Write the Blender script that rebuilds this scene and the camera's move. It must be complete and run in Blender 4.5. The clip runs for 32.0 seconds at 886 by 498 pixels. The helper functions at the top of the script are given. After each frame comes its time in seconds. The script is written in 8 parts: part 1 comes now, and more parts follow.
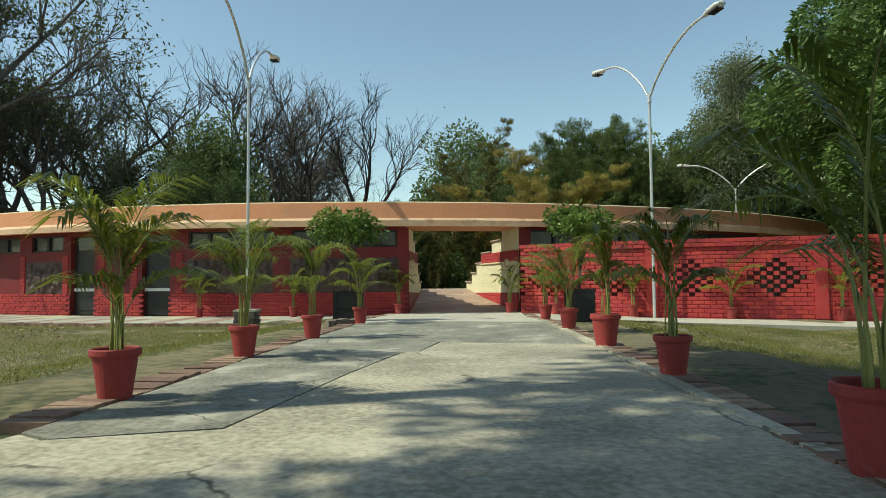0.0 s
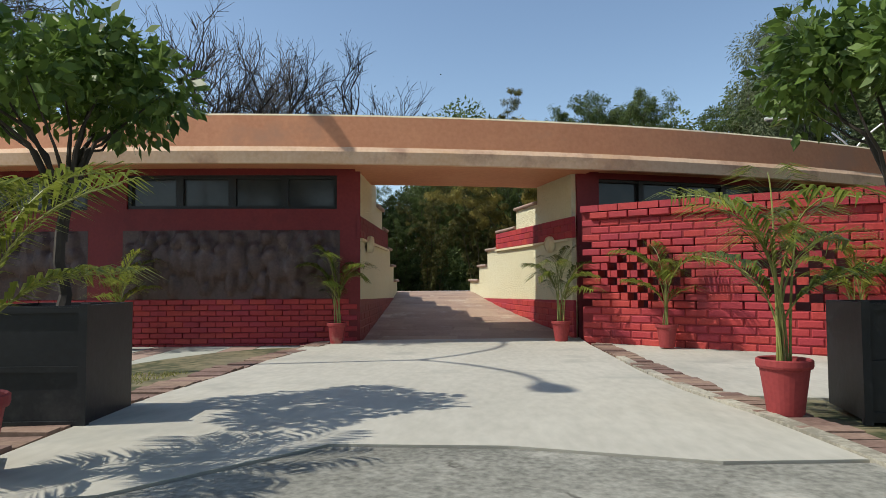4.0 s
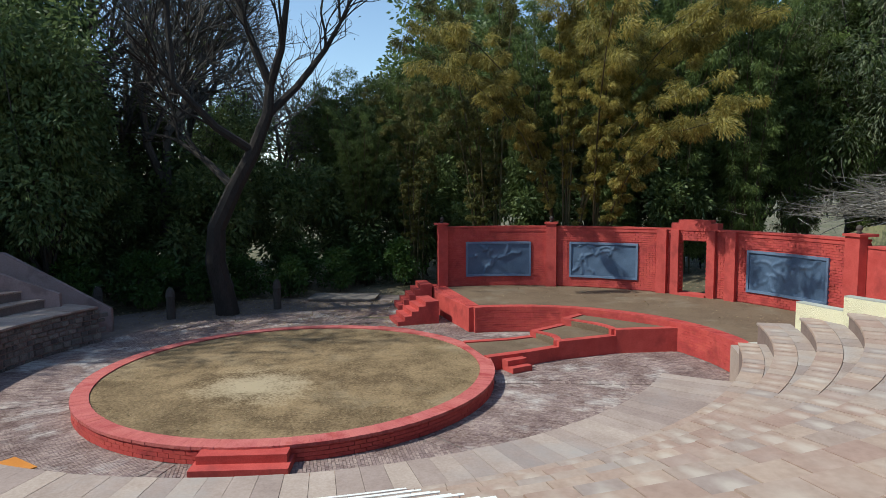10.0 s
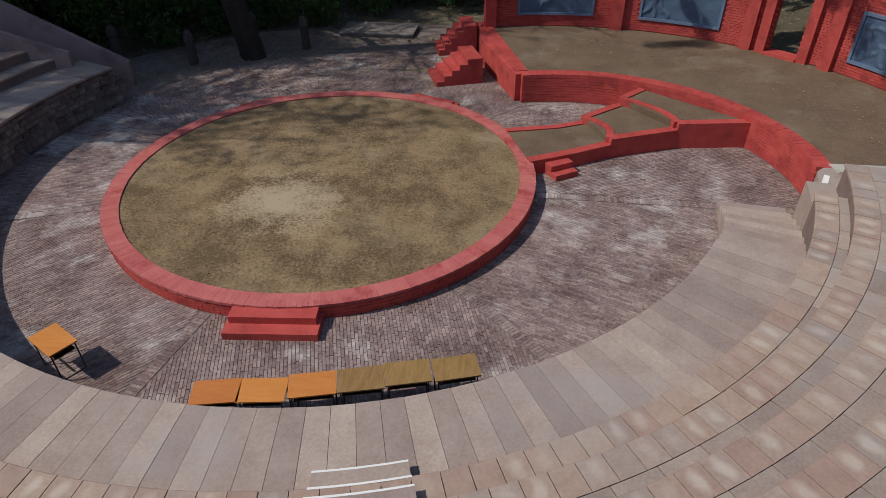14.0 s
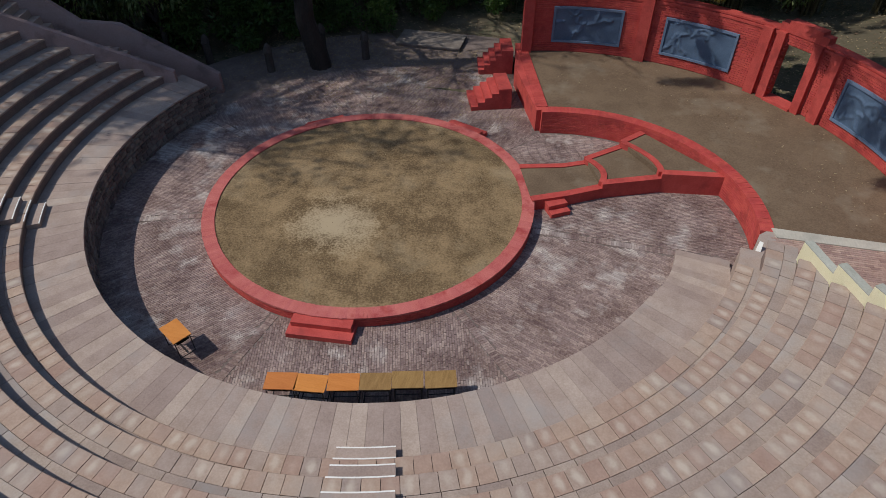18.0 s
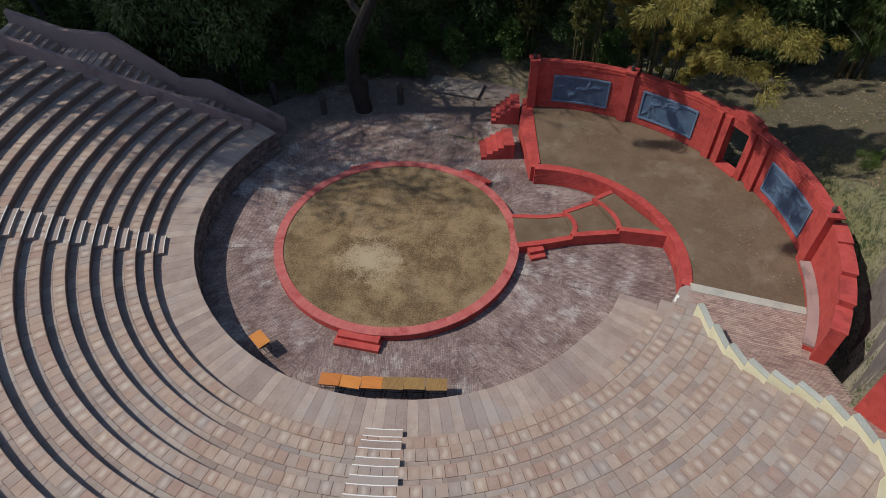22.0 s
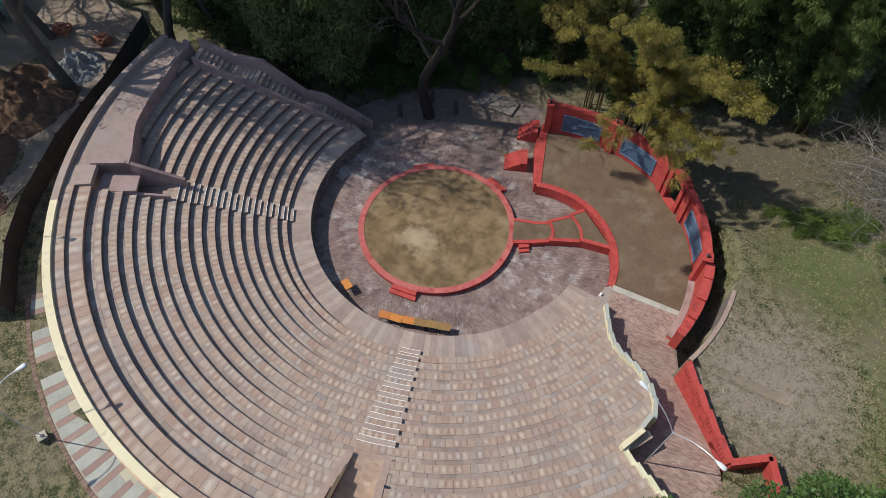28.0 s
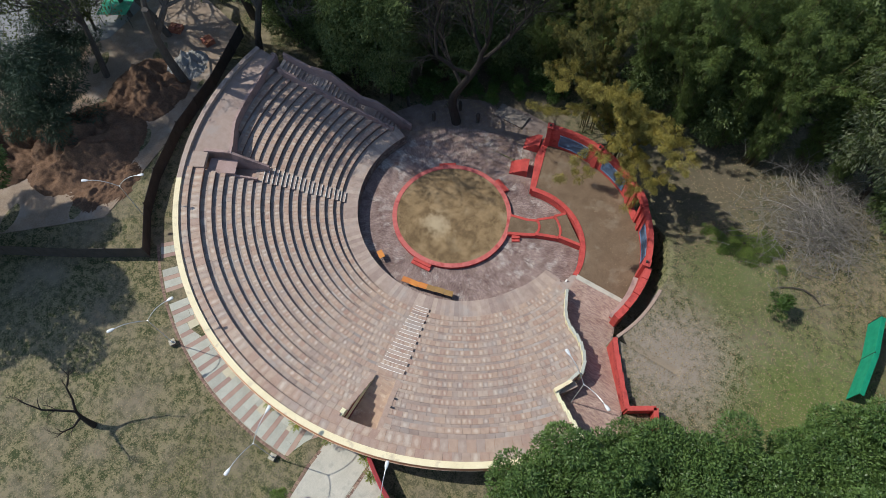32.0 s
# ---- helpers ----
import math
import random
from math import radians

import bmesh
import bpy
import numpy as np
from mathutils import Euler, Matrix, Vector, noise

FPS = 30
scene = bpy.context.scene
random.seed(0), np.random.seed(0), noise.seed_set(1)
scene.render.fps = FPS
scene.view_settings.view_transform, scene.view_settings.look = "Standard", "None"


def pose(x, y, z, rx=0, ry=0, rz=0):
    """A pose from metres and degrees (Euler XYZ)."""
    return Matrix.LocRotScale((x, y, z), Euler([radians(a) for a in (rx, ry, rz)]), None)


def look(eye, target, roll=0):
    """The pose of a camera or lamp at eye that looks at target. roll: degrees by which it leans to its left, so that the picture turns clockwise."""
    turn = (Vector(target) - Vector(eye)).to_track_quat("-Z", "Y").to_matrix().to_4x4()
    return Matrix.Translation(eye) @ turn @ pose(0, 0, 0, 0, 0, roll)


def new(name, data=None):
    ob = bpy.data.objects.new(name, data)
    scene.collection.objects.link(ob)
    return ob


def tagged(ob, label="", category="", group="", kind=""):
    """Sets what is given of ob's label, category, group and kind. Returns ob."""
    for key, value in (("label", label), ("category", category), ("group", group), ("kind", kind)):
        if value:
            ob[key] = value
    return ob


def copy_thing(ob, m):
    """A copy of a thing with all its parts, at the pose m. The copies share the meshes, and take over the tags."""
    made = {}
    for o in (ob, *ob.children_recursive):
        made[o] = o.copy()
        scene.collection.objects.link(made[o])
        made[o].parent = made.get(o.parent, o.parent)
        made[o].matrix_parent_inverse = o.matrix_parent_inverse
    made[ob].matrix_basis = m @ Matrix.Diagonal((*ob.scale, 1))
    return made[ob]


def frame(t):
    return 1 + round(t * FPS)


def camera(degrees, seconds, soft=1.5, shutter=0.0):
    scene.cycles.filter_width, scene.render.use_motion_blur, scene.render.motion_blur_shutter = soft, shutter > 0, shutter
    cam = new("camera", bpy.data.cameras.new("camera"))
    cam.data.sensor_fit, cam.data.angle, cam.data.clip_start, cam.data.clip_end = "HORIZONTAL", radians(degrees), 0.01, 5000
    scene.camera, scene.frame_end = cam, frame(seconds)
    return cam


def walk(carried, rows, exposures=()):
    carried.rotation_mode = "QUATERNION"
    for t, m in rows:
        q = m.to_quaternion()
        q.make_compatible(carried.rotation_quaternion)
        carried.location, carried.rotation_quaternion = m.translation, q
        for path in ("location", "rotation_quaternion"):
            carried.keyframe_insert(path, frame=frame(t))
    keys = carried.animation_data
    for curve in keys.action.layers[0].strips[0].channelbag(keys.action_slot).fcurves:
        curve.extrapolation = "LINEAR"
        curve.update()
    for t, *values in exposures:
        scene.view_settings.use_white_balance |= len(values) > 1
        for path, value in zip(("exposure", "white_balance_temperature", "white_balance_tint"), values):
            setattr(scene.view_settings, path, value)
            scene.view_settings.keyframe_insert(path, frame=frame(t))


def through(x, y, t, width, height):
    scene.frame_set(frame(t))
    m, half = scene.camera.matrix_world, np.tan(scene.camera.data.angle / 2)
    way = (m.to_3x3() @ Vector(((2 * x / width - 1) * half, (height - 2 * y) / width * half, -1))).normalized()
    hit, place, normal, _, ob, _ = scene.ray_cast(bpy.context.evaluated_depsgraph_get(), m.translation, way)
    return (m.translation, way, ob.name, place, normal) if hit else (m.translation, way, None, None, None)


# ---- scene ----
cam = camera(70.4, 32.0, soft=0.7)
PATH = [
    (0, (1.926, 1.185, 0.88), (1.748, 3.175, 0.974), -0.5),
    (0.5, (1.884, 1.942, 0.873), (1.706, 3.932, 0.968), -0.5),
    (1, (1.825, 2.751, 0.866), (1.646, 4.741, 0.96), -0.5),
    (1.5, (1.775, 3.595, 0.858), (1.595, 5.584, 0.953), -0.5),
    (2, (1.748, 4.554, 0.85), (1.572, 6.544, 0.941), -0.5),
    (2.5, (1.723, 5.566, 0.841), (1.546, 7.556, 0.935), -0.5),
    (3, (1.649, 6.687, 0.831), (1.471, 8.677, 0.925), -0.5),
    (3.5, (1.546, 7.82, 0.82), (1.368, 9.81, 0.915), -0.4),
    (5.5, (0.867, 12.936, 0.719), (0.72, 14.928, 0.814), -0.3),
    (6, (0.717, 14.322, 0.709), (0.577, 16.315, 0.799), -0.2),
    (6.5, (0.521, 15.526, 0.66), (0.402, 17.52, 0.771), 0.7),
    (7, (0.485, 16.736, 0.678), (0.363, 18.729, 0.793), -0.2),
    (7.5, (0.489, 17.744, 0.751), (0.359, 19.737, 0.855), 0.1),
    (8, (0.465, 18.718, 0.78), (0.336, 20.712, 0.882), -0.1),
    (8.5, (0.431, 19.539, 0.895), (0.292, 21.534, 0.924), -0.0),
    (9, (0.352, 20.394, 0.891), (0.213, 22.387, 0.983), 0.4),
    (9.5, (0.183, 21.026, 0.935), (0.054, 23.021, 0.983), -0.3),
    (10, (-0.075, 21.737, 1.189), (-0.186, 23.726, 1.003), -0.5),
    (10.5, (-0.091, 22.289, 1.42), (-0.205, 24.248, 1.021), -0.5),
    (11, (-0.159, 22.858, 1.718), (-0.273, 24.77, 1.141), -0.5),
    (11.5, (-0.192, 23.299, 2.14), (-0.315, 25.154, 1.404), -0.4),
    (12, (-0.193, 23.715, 2.603), (-0.331, 25.498, 1.708), -0.5),
    (12.5, (-0.174, 24.015, 2.968), (-0.331, 25.75, 1.985), -0.5),
    (13, (-0.143, 24.164, 3.392), (-0.316, 25.855, 2.337), -0.2),
    (13.5, (-0.057, 24.322, 3.805), (-0.257, 25.968, 2.688), -0.5),
    (14, (-0.016, 24.371, 4.145), (-0.245, 25.977, 2.976), -0.6),
    (14.5, (0.0, 24.346, 4.558), (-0.243, 25.922, 3.35), 0.1),
    (16.5, (0.809, 23.813, 6.668), (0.472, 25.297, 5.37), -0.5),
    (17, (1.009, 23.517, 7.16), (0.655, 24.994, 5.858), -0.4),
    (18, (1.493, 22.817, 8.748), (1.113, 24.255, 7.412), -0.4),
    (19, (2.02, 22.12, 10.444), (1.607, 23.518, 9.075), -0.7),
    (20, (2.442, 21.405, 12.082), (2.008, 22.774, 10.691), -0.6),
    (21, (2.81, 20.776, 13.696), (2.366, 22.122, 12.286), -0.4),
    (22, (3.205, 20.33, 15.586), (2.754, 21.645, 14.149), -0.4),
    (23, (3.654, 19.856, 17.591), (3.193, 21.125, 16.115), -0.3),
    (24, (4.22, 19.284, 19.843), (3.745, 20.493, 18.322), -0.4),
    (25, (4.916, 18.667, 22.451), (4.427, 19.809, 20.884), -0.6),
    (25.5, (5.243, 18.353, 23.778), (4.749, 19.461, 22.188), -0.6),
    (27.5, (6.658, 16.834, 29.105), (6.14, 17.832, 27.451), -0.5),
    (28, (7.116, 16.471, 30.641), (6.592, 17.442, 28.973), -0.5),
    (28.5, (7.518, 16.142, 32.248), (6.993, 17.084, 30.564), -0.5),
    (29, (7.938, 15.86, 33.878), (7.411, 16.773, 32.178), -0.5),
    (29.5, (8.381, 15.486, 35.542), (7.855, 16.374, 33.829), -0.3),
    (30, (8.848, 15.082, 37.191), (8.317, 15.945, 35.467), -0.3),
    (30.5, (9.266, 14.792, 38.835), (8.735, 15.631, 37.099), -0.2),
    (31, (9.704, 14.501, 40.565), (9.172, 15.314, 38.816), -0.2),
    (31.5, (10.104, 14.259, 42.266), (9.574, 15.049, 40.506), -0.3),
    (32, (10.517, 13.967, 44.076), (9.992, 14.733, 42.305), -0.3),
]
walk(cam, [(t, look(eye, target, roll)) for t, eye, target, roll in PATH],
     [(0, .53, 7350, -7), (2, .37, 7050, 3), (3.5, .4, 6650, 7), (6, .42, 6650, 6), (7.5, -.01, 6050, 7), (9, -.18, 5750, 8), (10, .58, 6250, 3), (11, .28, 6450, 9), (12, .02, 6500, 11), (22, .08, 6500, 10), (28, .30, 6500, 9), (32, .45, 6450, 8)])

# ---------------------------------------------------------------- light
SUN_DIR = Vector((0.954, 0.298, -1.22)).normalized()      # the way the sunlight travels
world = bpy.data.worlds.new("sky_world")
scene.world = world
world.use_nodes = True
wt = world.node_tree
sky = wt.nodes.new("ShaderNodeTexSky")
sky.sky_type, sky.sun_disc = "NISHITA", False
sky.sun_elevation = radians(50.7)
sky.sun_rotation = math.atan2(-0.954, -0.298)
sky.air_density, sky.dust_density, sky.ozone_density = 1.0, 0.5, 1.0
bg = wt.nodes["Background"]
bg.inputs["Strength"].default_value = 0.12
wt.links.new(sky.outputs[0], bg.inputs[0])
sun = new("sun", bpy.data.lights.new("sun", "SUN"))
sun.data.energy, sun.data.angle, sun.data.color = 2.95, radians(0.55), (1.0, 0.955, 0.88)
sun.matrix_world = look((-60, -20, 80), Vector((-60, -20, 80)) + SUN_DIR)


# ---------------------------------------------------------------- materials
def mat(name, c1, c2, rough=0.85, scale=3.0, fine=40.0, bump=0.2, spots=None, spot_size=1.5, spot_amount=0.5, island=0.0,
        obj=0.0, stretch=(1, 1, 1), metal=0.0, bump_scale=None, spec=0.4, dist=0.01, spot_sharp=0.12, trans=0.0, contrast=1.0, patch=None, crack=0.0):
    """A two-scale noise material; island / obj: how far single pieces differ in value."""
    m = bpy.data.materials.new(name)
    m.use_nodes = True
    nt = m.node_tree
    n, l = nt.nodes, nt.links
    b = n["Principled BSDF"]
    b.inputs["Roughness"].default_value, b.inputs["Metallic"].default_value = rough, metal
    b.inputs["Specular IOR Level"].default_value = spec
    tc = n.new("ShaderNodeTexCoord")
    mp = n.new("ShaderNodeMapping")
    mp.inputs["Scale"].default_value = stretch
    geo = n.new("ShaderNodeNewGeometry")
    l.new(geo.outputs["Position"], mp.inputs[0])
    big = n.new("ShaderNodeTexNoise")
    big.inputs["Scale"].default_value, big.inputs["Detail"].default_value, big.inputs["Roughness"].default_value = scale, 5, 0.6
    l.new(mp.outputs[0], big.inputs["Vector"])
    small = n.new("ShaderNodeTexNoise")
    small.inputs["Scale"].default_value, small.inputs["Detail"].default_value = fine, 4
    l.new(mp.outputs[0], small.inputs["Vector"])
    add = n.new("ShaderNodeMath")
    add.operation, add.inputs[1].default_value = "MULTIPLY_ADD", 0.45
    l.new(small.outputs["Fac"], add.inputs[0])
    sc = n.new("ShaderNodeMath")
    sc.operation, sc.inputs[1].default_value = "MULTIPLY", 0.55
    l.new(big.outputs["Fac"], sc.inputs[0])
    l.new(sc.outputs[0], add.inputs[2])
    rng = n.new("ShaderNodeMapRange")
    rng.inputs["From Min"].default_value, rng.inputs["From Max"].default_value = 0.5 - 0.16 / contrast, 0.5 + 0.16 / contrast
    l.new(add.outputs[0], rng.inputs["Value"])
    mix = n.new("ShaderNodeMix")
    mix.data_type = "RGBA"
    mix.inputs["A"].default_value, mix.inputs["B"].default_value = (*c1, 1), (*c2, 1)
    l.new(rng.outputs[0], mix.inputs["Factor"])
    col = mix.outputs["Result"]
    if spots:
        sp = n.new("ShaderNodeTexNoise")
        sp.inputs["Scale"].default_value, sp.inputs["Detail"].default_value, sp.inputs["Roughness"].default_value = 1 / spot_size, 6, 0.65
        l.new(geo.outputs["Position"], sp.inputs["Vector"])
        mr = n.new("ShaderNodeMapRange")
        e = 0.62 - 0.24 * spot_amount
        mr.inputs["From Min"].default_value, mr.inputs["From Max"].default_value = e, e + spot_sharp
        l.new(sp.outputs["Fac"], mr.inputs["Value"])
        m2 = n.new("ShaderNodeMix")
        m2.data_type = "RGBA"
        m2.inputs["B"].default_value = (*spots, 1)
        l.new(mr.outputs[0], m2.inputs["Factor"])
        l.new(col, m2.inputs["A"])
        col = m2.outputs["Result"]
    for px, py, pr, pc in patch or ():      # worn, lusher or shade-darkened patches: x, y, radius, colour
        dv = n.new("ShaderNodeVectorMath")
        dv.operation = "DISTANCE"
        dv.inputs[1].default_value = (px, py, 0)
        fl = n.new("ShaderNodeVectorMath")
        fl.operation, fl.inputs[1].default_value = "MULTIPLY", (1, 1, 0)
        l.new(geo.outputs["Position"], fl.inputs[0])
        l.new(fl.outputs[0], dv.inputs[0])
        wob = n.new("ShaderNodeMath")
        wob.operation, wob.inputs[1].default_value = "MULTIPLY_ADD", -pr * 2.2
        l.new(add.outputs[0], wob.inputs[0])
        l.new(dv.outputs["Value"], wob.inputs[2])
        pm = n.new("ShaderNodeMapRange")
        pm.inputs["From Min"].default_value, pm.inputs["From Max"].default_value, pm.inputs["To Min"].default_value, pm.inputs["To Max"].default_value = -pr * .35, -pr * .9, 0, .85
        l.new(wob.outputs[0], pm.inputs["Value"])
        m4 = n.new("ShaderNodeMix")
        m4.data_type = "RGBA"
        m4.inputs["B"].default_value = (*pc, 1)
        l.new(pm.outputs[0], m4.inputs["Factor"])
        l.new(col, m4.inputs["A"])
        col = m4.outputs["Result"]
    if crack:      # thin wandering cracks
        wp = n.new("ShaderNodeVectorMath")
        wp.operation, wp.inputs[1].default_value = "MULTIPLY_ADD", (.5, .5, 0)
        l.new(big.outputs["Color"], wp.inputs[0])
        l.new(geo.outputs["Position"], wp.inputs[2])
        vo = n.new("ShaderNodeTexVoronoi")
        vo.feature = "DISTANCE_TO_EDGE"
        vo.inputs["Scale"].default_value = crack
        l.new(wp.outputs[0], vo.inputs["Vector"])
        cm = n.new("ShaderNodeMapRange")
        cm.inputs["From Min"].default_value, cm.inputs["From Max"].default_value, cm.inputs["To Min"].default_value, cm.inputs["To Max"].default_value = .002, .009, .75, 0
        l.new(vo.outputs["Distance"], cm.inputs["Value"])
        cp = n.new("ShaderNodeMath")
        cp.operation = "MULTIPLY"
        gate = n.new("ShaderNodeMapRange")
        gate.inputs["From Min"].default_value, gate.inputs["From Max"].default_value = .48, .56
        l.new(big.outputs["Fac"], gate.inputs["Value"])
        l.new(cm.outputs[0], cp.inputs[0])
        l.new(gate.outputs[0], cp.inputs[1])
        m5 = n.new("ShaderNodeMix")
        m5.data_type = "RGBA"
        m5.inputs["B"].default_value = (.06, .055, .045, 1)
        l.new(cp.outputs[0], m5.inputs["Factor"])
        l.new(col, m5.inputs["A"])
        col = m5.outputs["Result"]
    if island or obj:
        if island:
            src = geo.outputs["Random Per Island"]
            k = island
        else:
            src = n.new("ShaderNodeObjectInfo").outputs["Random"]
            k = obj
        hv = n.new("ShaderNodeHueSaturation")
        vr = n.new("ShaderNodeMapRange")
        vr.inputs["To Min"].default_value, vr.inputs["To Max"].default_value = 1 - k, 1 + k
        l.new(src, vr.inputs["Value"])
        l.new(vr.outputs[0], hv.inputs["Value"])
        h2 = n.new("ShaderNodeMath")
        h2.operation, h2.inputs[1].default_value, h2.inputs[2].default_value = "MULTIPLY_ADD", 0.03 * k / 0.3, 0.5 - 0.015 * k / 0.3
        l.new(src, h2.inputs[0])
        l.new(h2.outputs[0], hv.inputs["Hue"])
        l.new(col, hv.inputs["Color"])
        col = hv.outputs[0]
    l.new(col, b.inputs["Base Color"])
    if bump:
        bp = n.new("ShaderNodeBump")
        bp.inputs["Strength"].default_value, bp.inputs["Distance"].default_value = bump, dist
        if bump_scale:
            bn = n.new("ShaderNodeTexNoise")
            bn.inputs["Scale"].default_value, bn.inputs["Detail"].default_value = bump_scale, 3
            l.new(geo.outputs["Position"], bn.inputs["Vector"])
            l.new(bn.outputs["Fac"], bp.inputs["Height"])
        else:
            l.new(add.outputs[0], bp.inputs["Height"])
        l.new(bp.outputs[0], b.inputs["Normal"])
    if trans:
        b.inputs["Transmission Weight"].default_value = trans
    return m


def leaf_mat(name, c1, c2, rough=0.5, through=0.35):
    """Leaves: diffuse with gloss, and light that comes through from behind; single leaves differ."""
    m = bpy.data.materials.new(name)
    m.use_nodes = True
    n, l = m.node_tree.nodes, m.node_tree.links
    b, out = n["Principled BSDF"], n["Material Output"]
    geo = n.new("ShaderNodeNewGeometry")
    ns = n.new("ShaderNodeTexNoise")
    ns.inputs["Scale"].default_value = 0.9
    l.new(geo.outputs["Position"], ns.inputs["Vector"])
    ad = n.new("ShaderNodeMath")
    ad.operation, ad.inputs[1].default_value = "MULTIPLY_ADD", 0.5
    l.new(geo.outputs["Random Per Island"], ad.inputs[0])
    l.new(ns.outputs["Fac"], ad.inputs[2])
    rg = n.new("ShaderNodeMapRange")
    rg.inputs["From Min"].default_value, rg.inputs["From Max"].default_value = 0.35, 1.1
    l.new(ad.outputs[0], rg.inputs["Value"])
    mx = n.new("ShaderNodeMix")
    mx.data_type = "RGBA"
    mx.inputs["A"].default_value, mx.inputs["B"].default_value = (*c1, 1), (*c2, 1)
    l.new(rg.outputs[0], mx.inputs["Factor"])
    l.new(mx.outputs["Result"], b.inputs["Base Color"])
    b.inputs["Roughness"].default_value = rough
    b.inputs["Specular IOR Level"].default_value = 0.35
    tr = n.new("ShaderNodeBsdfTranslucent")
    l.new(mx.outputs["Result"], tr.inputs["Color"])
    ms = n.new("ShaderNodeMixShader")
    ms.inputs[0].default_value = through
    l.new(b.outputs[0], ms.inputs[1])
    l.new(tr.outputs[0], ms.inputs[2])
    l.new(ms.outputs[0], out.inputs[0])
    return m


def stone_slab_mat():
    """Pink and buff sandstone slabs, each of its own tone, many with a pale worn oval in the middle."""
    m = mat("sandstone_slab", (0.315, 0.24, 0.20), (0.43, 0.345, 0.295), 0.8, 3.0, 22, 0.25, contrast=.9, spots=(0.36, 0.32, 0.295), spot_size=2.0, spot_amount=0.45, spot_sharp=0.2,
            stretch=(1, 1, 1))
    n, l = m.node_tree.nodes, m.node_tree.links
    b = n["Principled BSDF"]
    col = b.inputs["Base Color"].links[0].from_socket
    oi = n.new("ShaderNodeObjectInfo")
    # tone of the slab
    ramp = n.new("ShaderNodeValToRGB")
    els = ramp.color_ramp.elements
    els[0].position, els[0].color = 0.0, (0.92, 0.78, 0.72, 1)
    els[1].position, els[1].color = 1.0, (1.12, 1.08, 1.0, 1)
    for p, c in ((0.3, (1.0, 0.9, 0.82, 1)), (0.55, (1.08, 1.0, 0.9, 1)), (0.8, (0.86, 0.84, 0.84, 1))):
        e = els.new(p)
        e.color = c
    l.new(oi.outputs["Random"], ramp.inputs[0])
    mul = n.new("ShaderNodeMix")
    mul.data_type, mul.blend_type = "RGBA", "MULTIPLY"
    mul.inputs["Factor"].default_value = 1.0
    l.new(col, mul.inputs["A"])
    l.new(ramp.outputs[0], mul.inputs["B"])
    # worn oval
    tc = n.new("ShaderNodeTexCoord")
    mp = n.new("ShaderNodeMapping")
    mp.inputs["Location"].default_value, mp.inputs["Scale"].default_value = (-0.42, -0.62, 0), (0.84, 1.24, 0)
    l.new(tc.outputs["Generated"], mp.inputs[0])
    nz = n.new("ShaderNodeTexNoise")
    nz.inputs["Scale"].default_value = 4.0
    geo = n.new("ShaderNodeNewGeometry")
    l.new(geo.outputs["Position"], nz.inputs["Vector"])
    ad = n.new("ShaderNodeVectorMath")
    ad.operation = "MULTIPLY_ADD"
    ad.inputs[1].default_value = (0.45, 0.45, 0)
    l.new(nz.outputs["Color"], ad.inputs[0])
    l.new(mp.outputs[0], ad.inputs[2])
    ln = n.new("ShaderNodeVectorMath")
    ln.operation = "DISTANCE"
    ln.inputs[1].default_value = (0.225, 0.225, 0)
    l.new(ad.outputs[0], ln.inputs[0])
    mr = n.new("ShaderNodeMapRange")
    mr.inputs["From Min"].default_value, mr.inputs["From Max"].default_value = 0.40, 0.14
    l.new(ln.outputs["Value"], mr.inputs["Value"])
    wn = n.new("ShaderNodeMath")
    wn.operation, wn.inputs[1].default_value = "MULTIPLY", 7.31
    l.new(oi.outputs["Random"], wn.inputs[0])
    fr = n.new("ShaderNodeMath")
    fr.operation = "FRACT"
    l.new(wn.outputs[0], fr.inputs[0])
    th = n.new("ShaderNodeMapRange")
    th.inputs["From Min"].default_value, th.inputs["From Max"].default_value = 0.15, 1.0
    th.inputs["To Max"].default_value = 0.55
    l.new(fr.outputs[0], th.inputs["Value"])
    m3 = n.new("ShaderNodeMath")
    m3.operation = "MULTIPLY"
    l.new(mr.outputs[0], m3.inputs[0])
    l.new(th.outputs[0], m3.inputs[1])
    pale = n.new("ShaderNodeMix")
    pale.data_type = "RGBA"
    pale.inputs["B"].default_value = (0.60, 0.53, 0.44, 1)
    l.new(m3.outputs[0], pale.inputs["Factor"])
    l.new(mul.outputs["Result"], pale.inputs["A"])
    l.new(pale.outputs["Result"], b.inputs["Base Color"])
    return m


M_SLAB = stone_slab_mat()
M_LEDGE = mat("plain_sandstone", (0.30, 0.225, 0.185), (0.42, 0.33, 0.28), 0.85, 2.2, 26, 0.3, spots=(0.34, 0.30, 0.275), spot_size=2.0, spot_amount=0.45, spot_sharp=0.2, obj=0.16)
M_TREAD = mat("plain_stone_tread", (0.27, 0.205, 0.17), (0.40, 0.32, 0.27), 0.85, 1.8, 26, 0.3, spots=(0.33, 0.30, 0.28), spot_size=2.4, spot_amount=0.5, spot_sharp=0.2, island=0.16)
# riser stone: its colour takes in the shade below the seat slabs
M_RISER = mat("shaded_riser_stone", (0.16, 0.115, 0.10), (0.26, 0.19, 0.16), 0.9, 2, 25, 0.4)
M_REDBRICK = mat("red_painted_brick", (0.335, 0.031, 0.039), (0.465, 0.053, 0.055), 0.62, 2.0, 45, 0.35, spots=(0.24, 0.03, 0.035), spot_size=0.8, spot_amount=0.35, obj=0.12, spec=0.35)
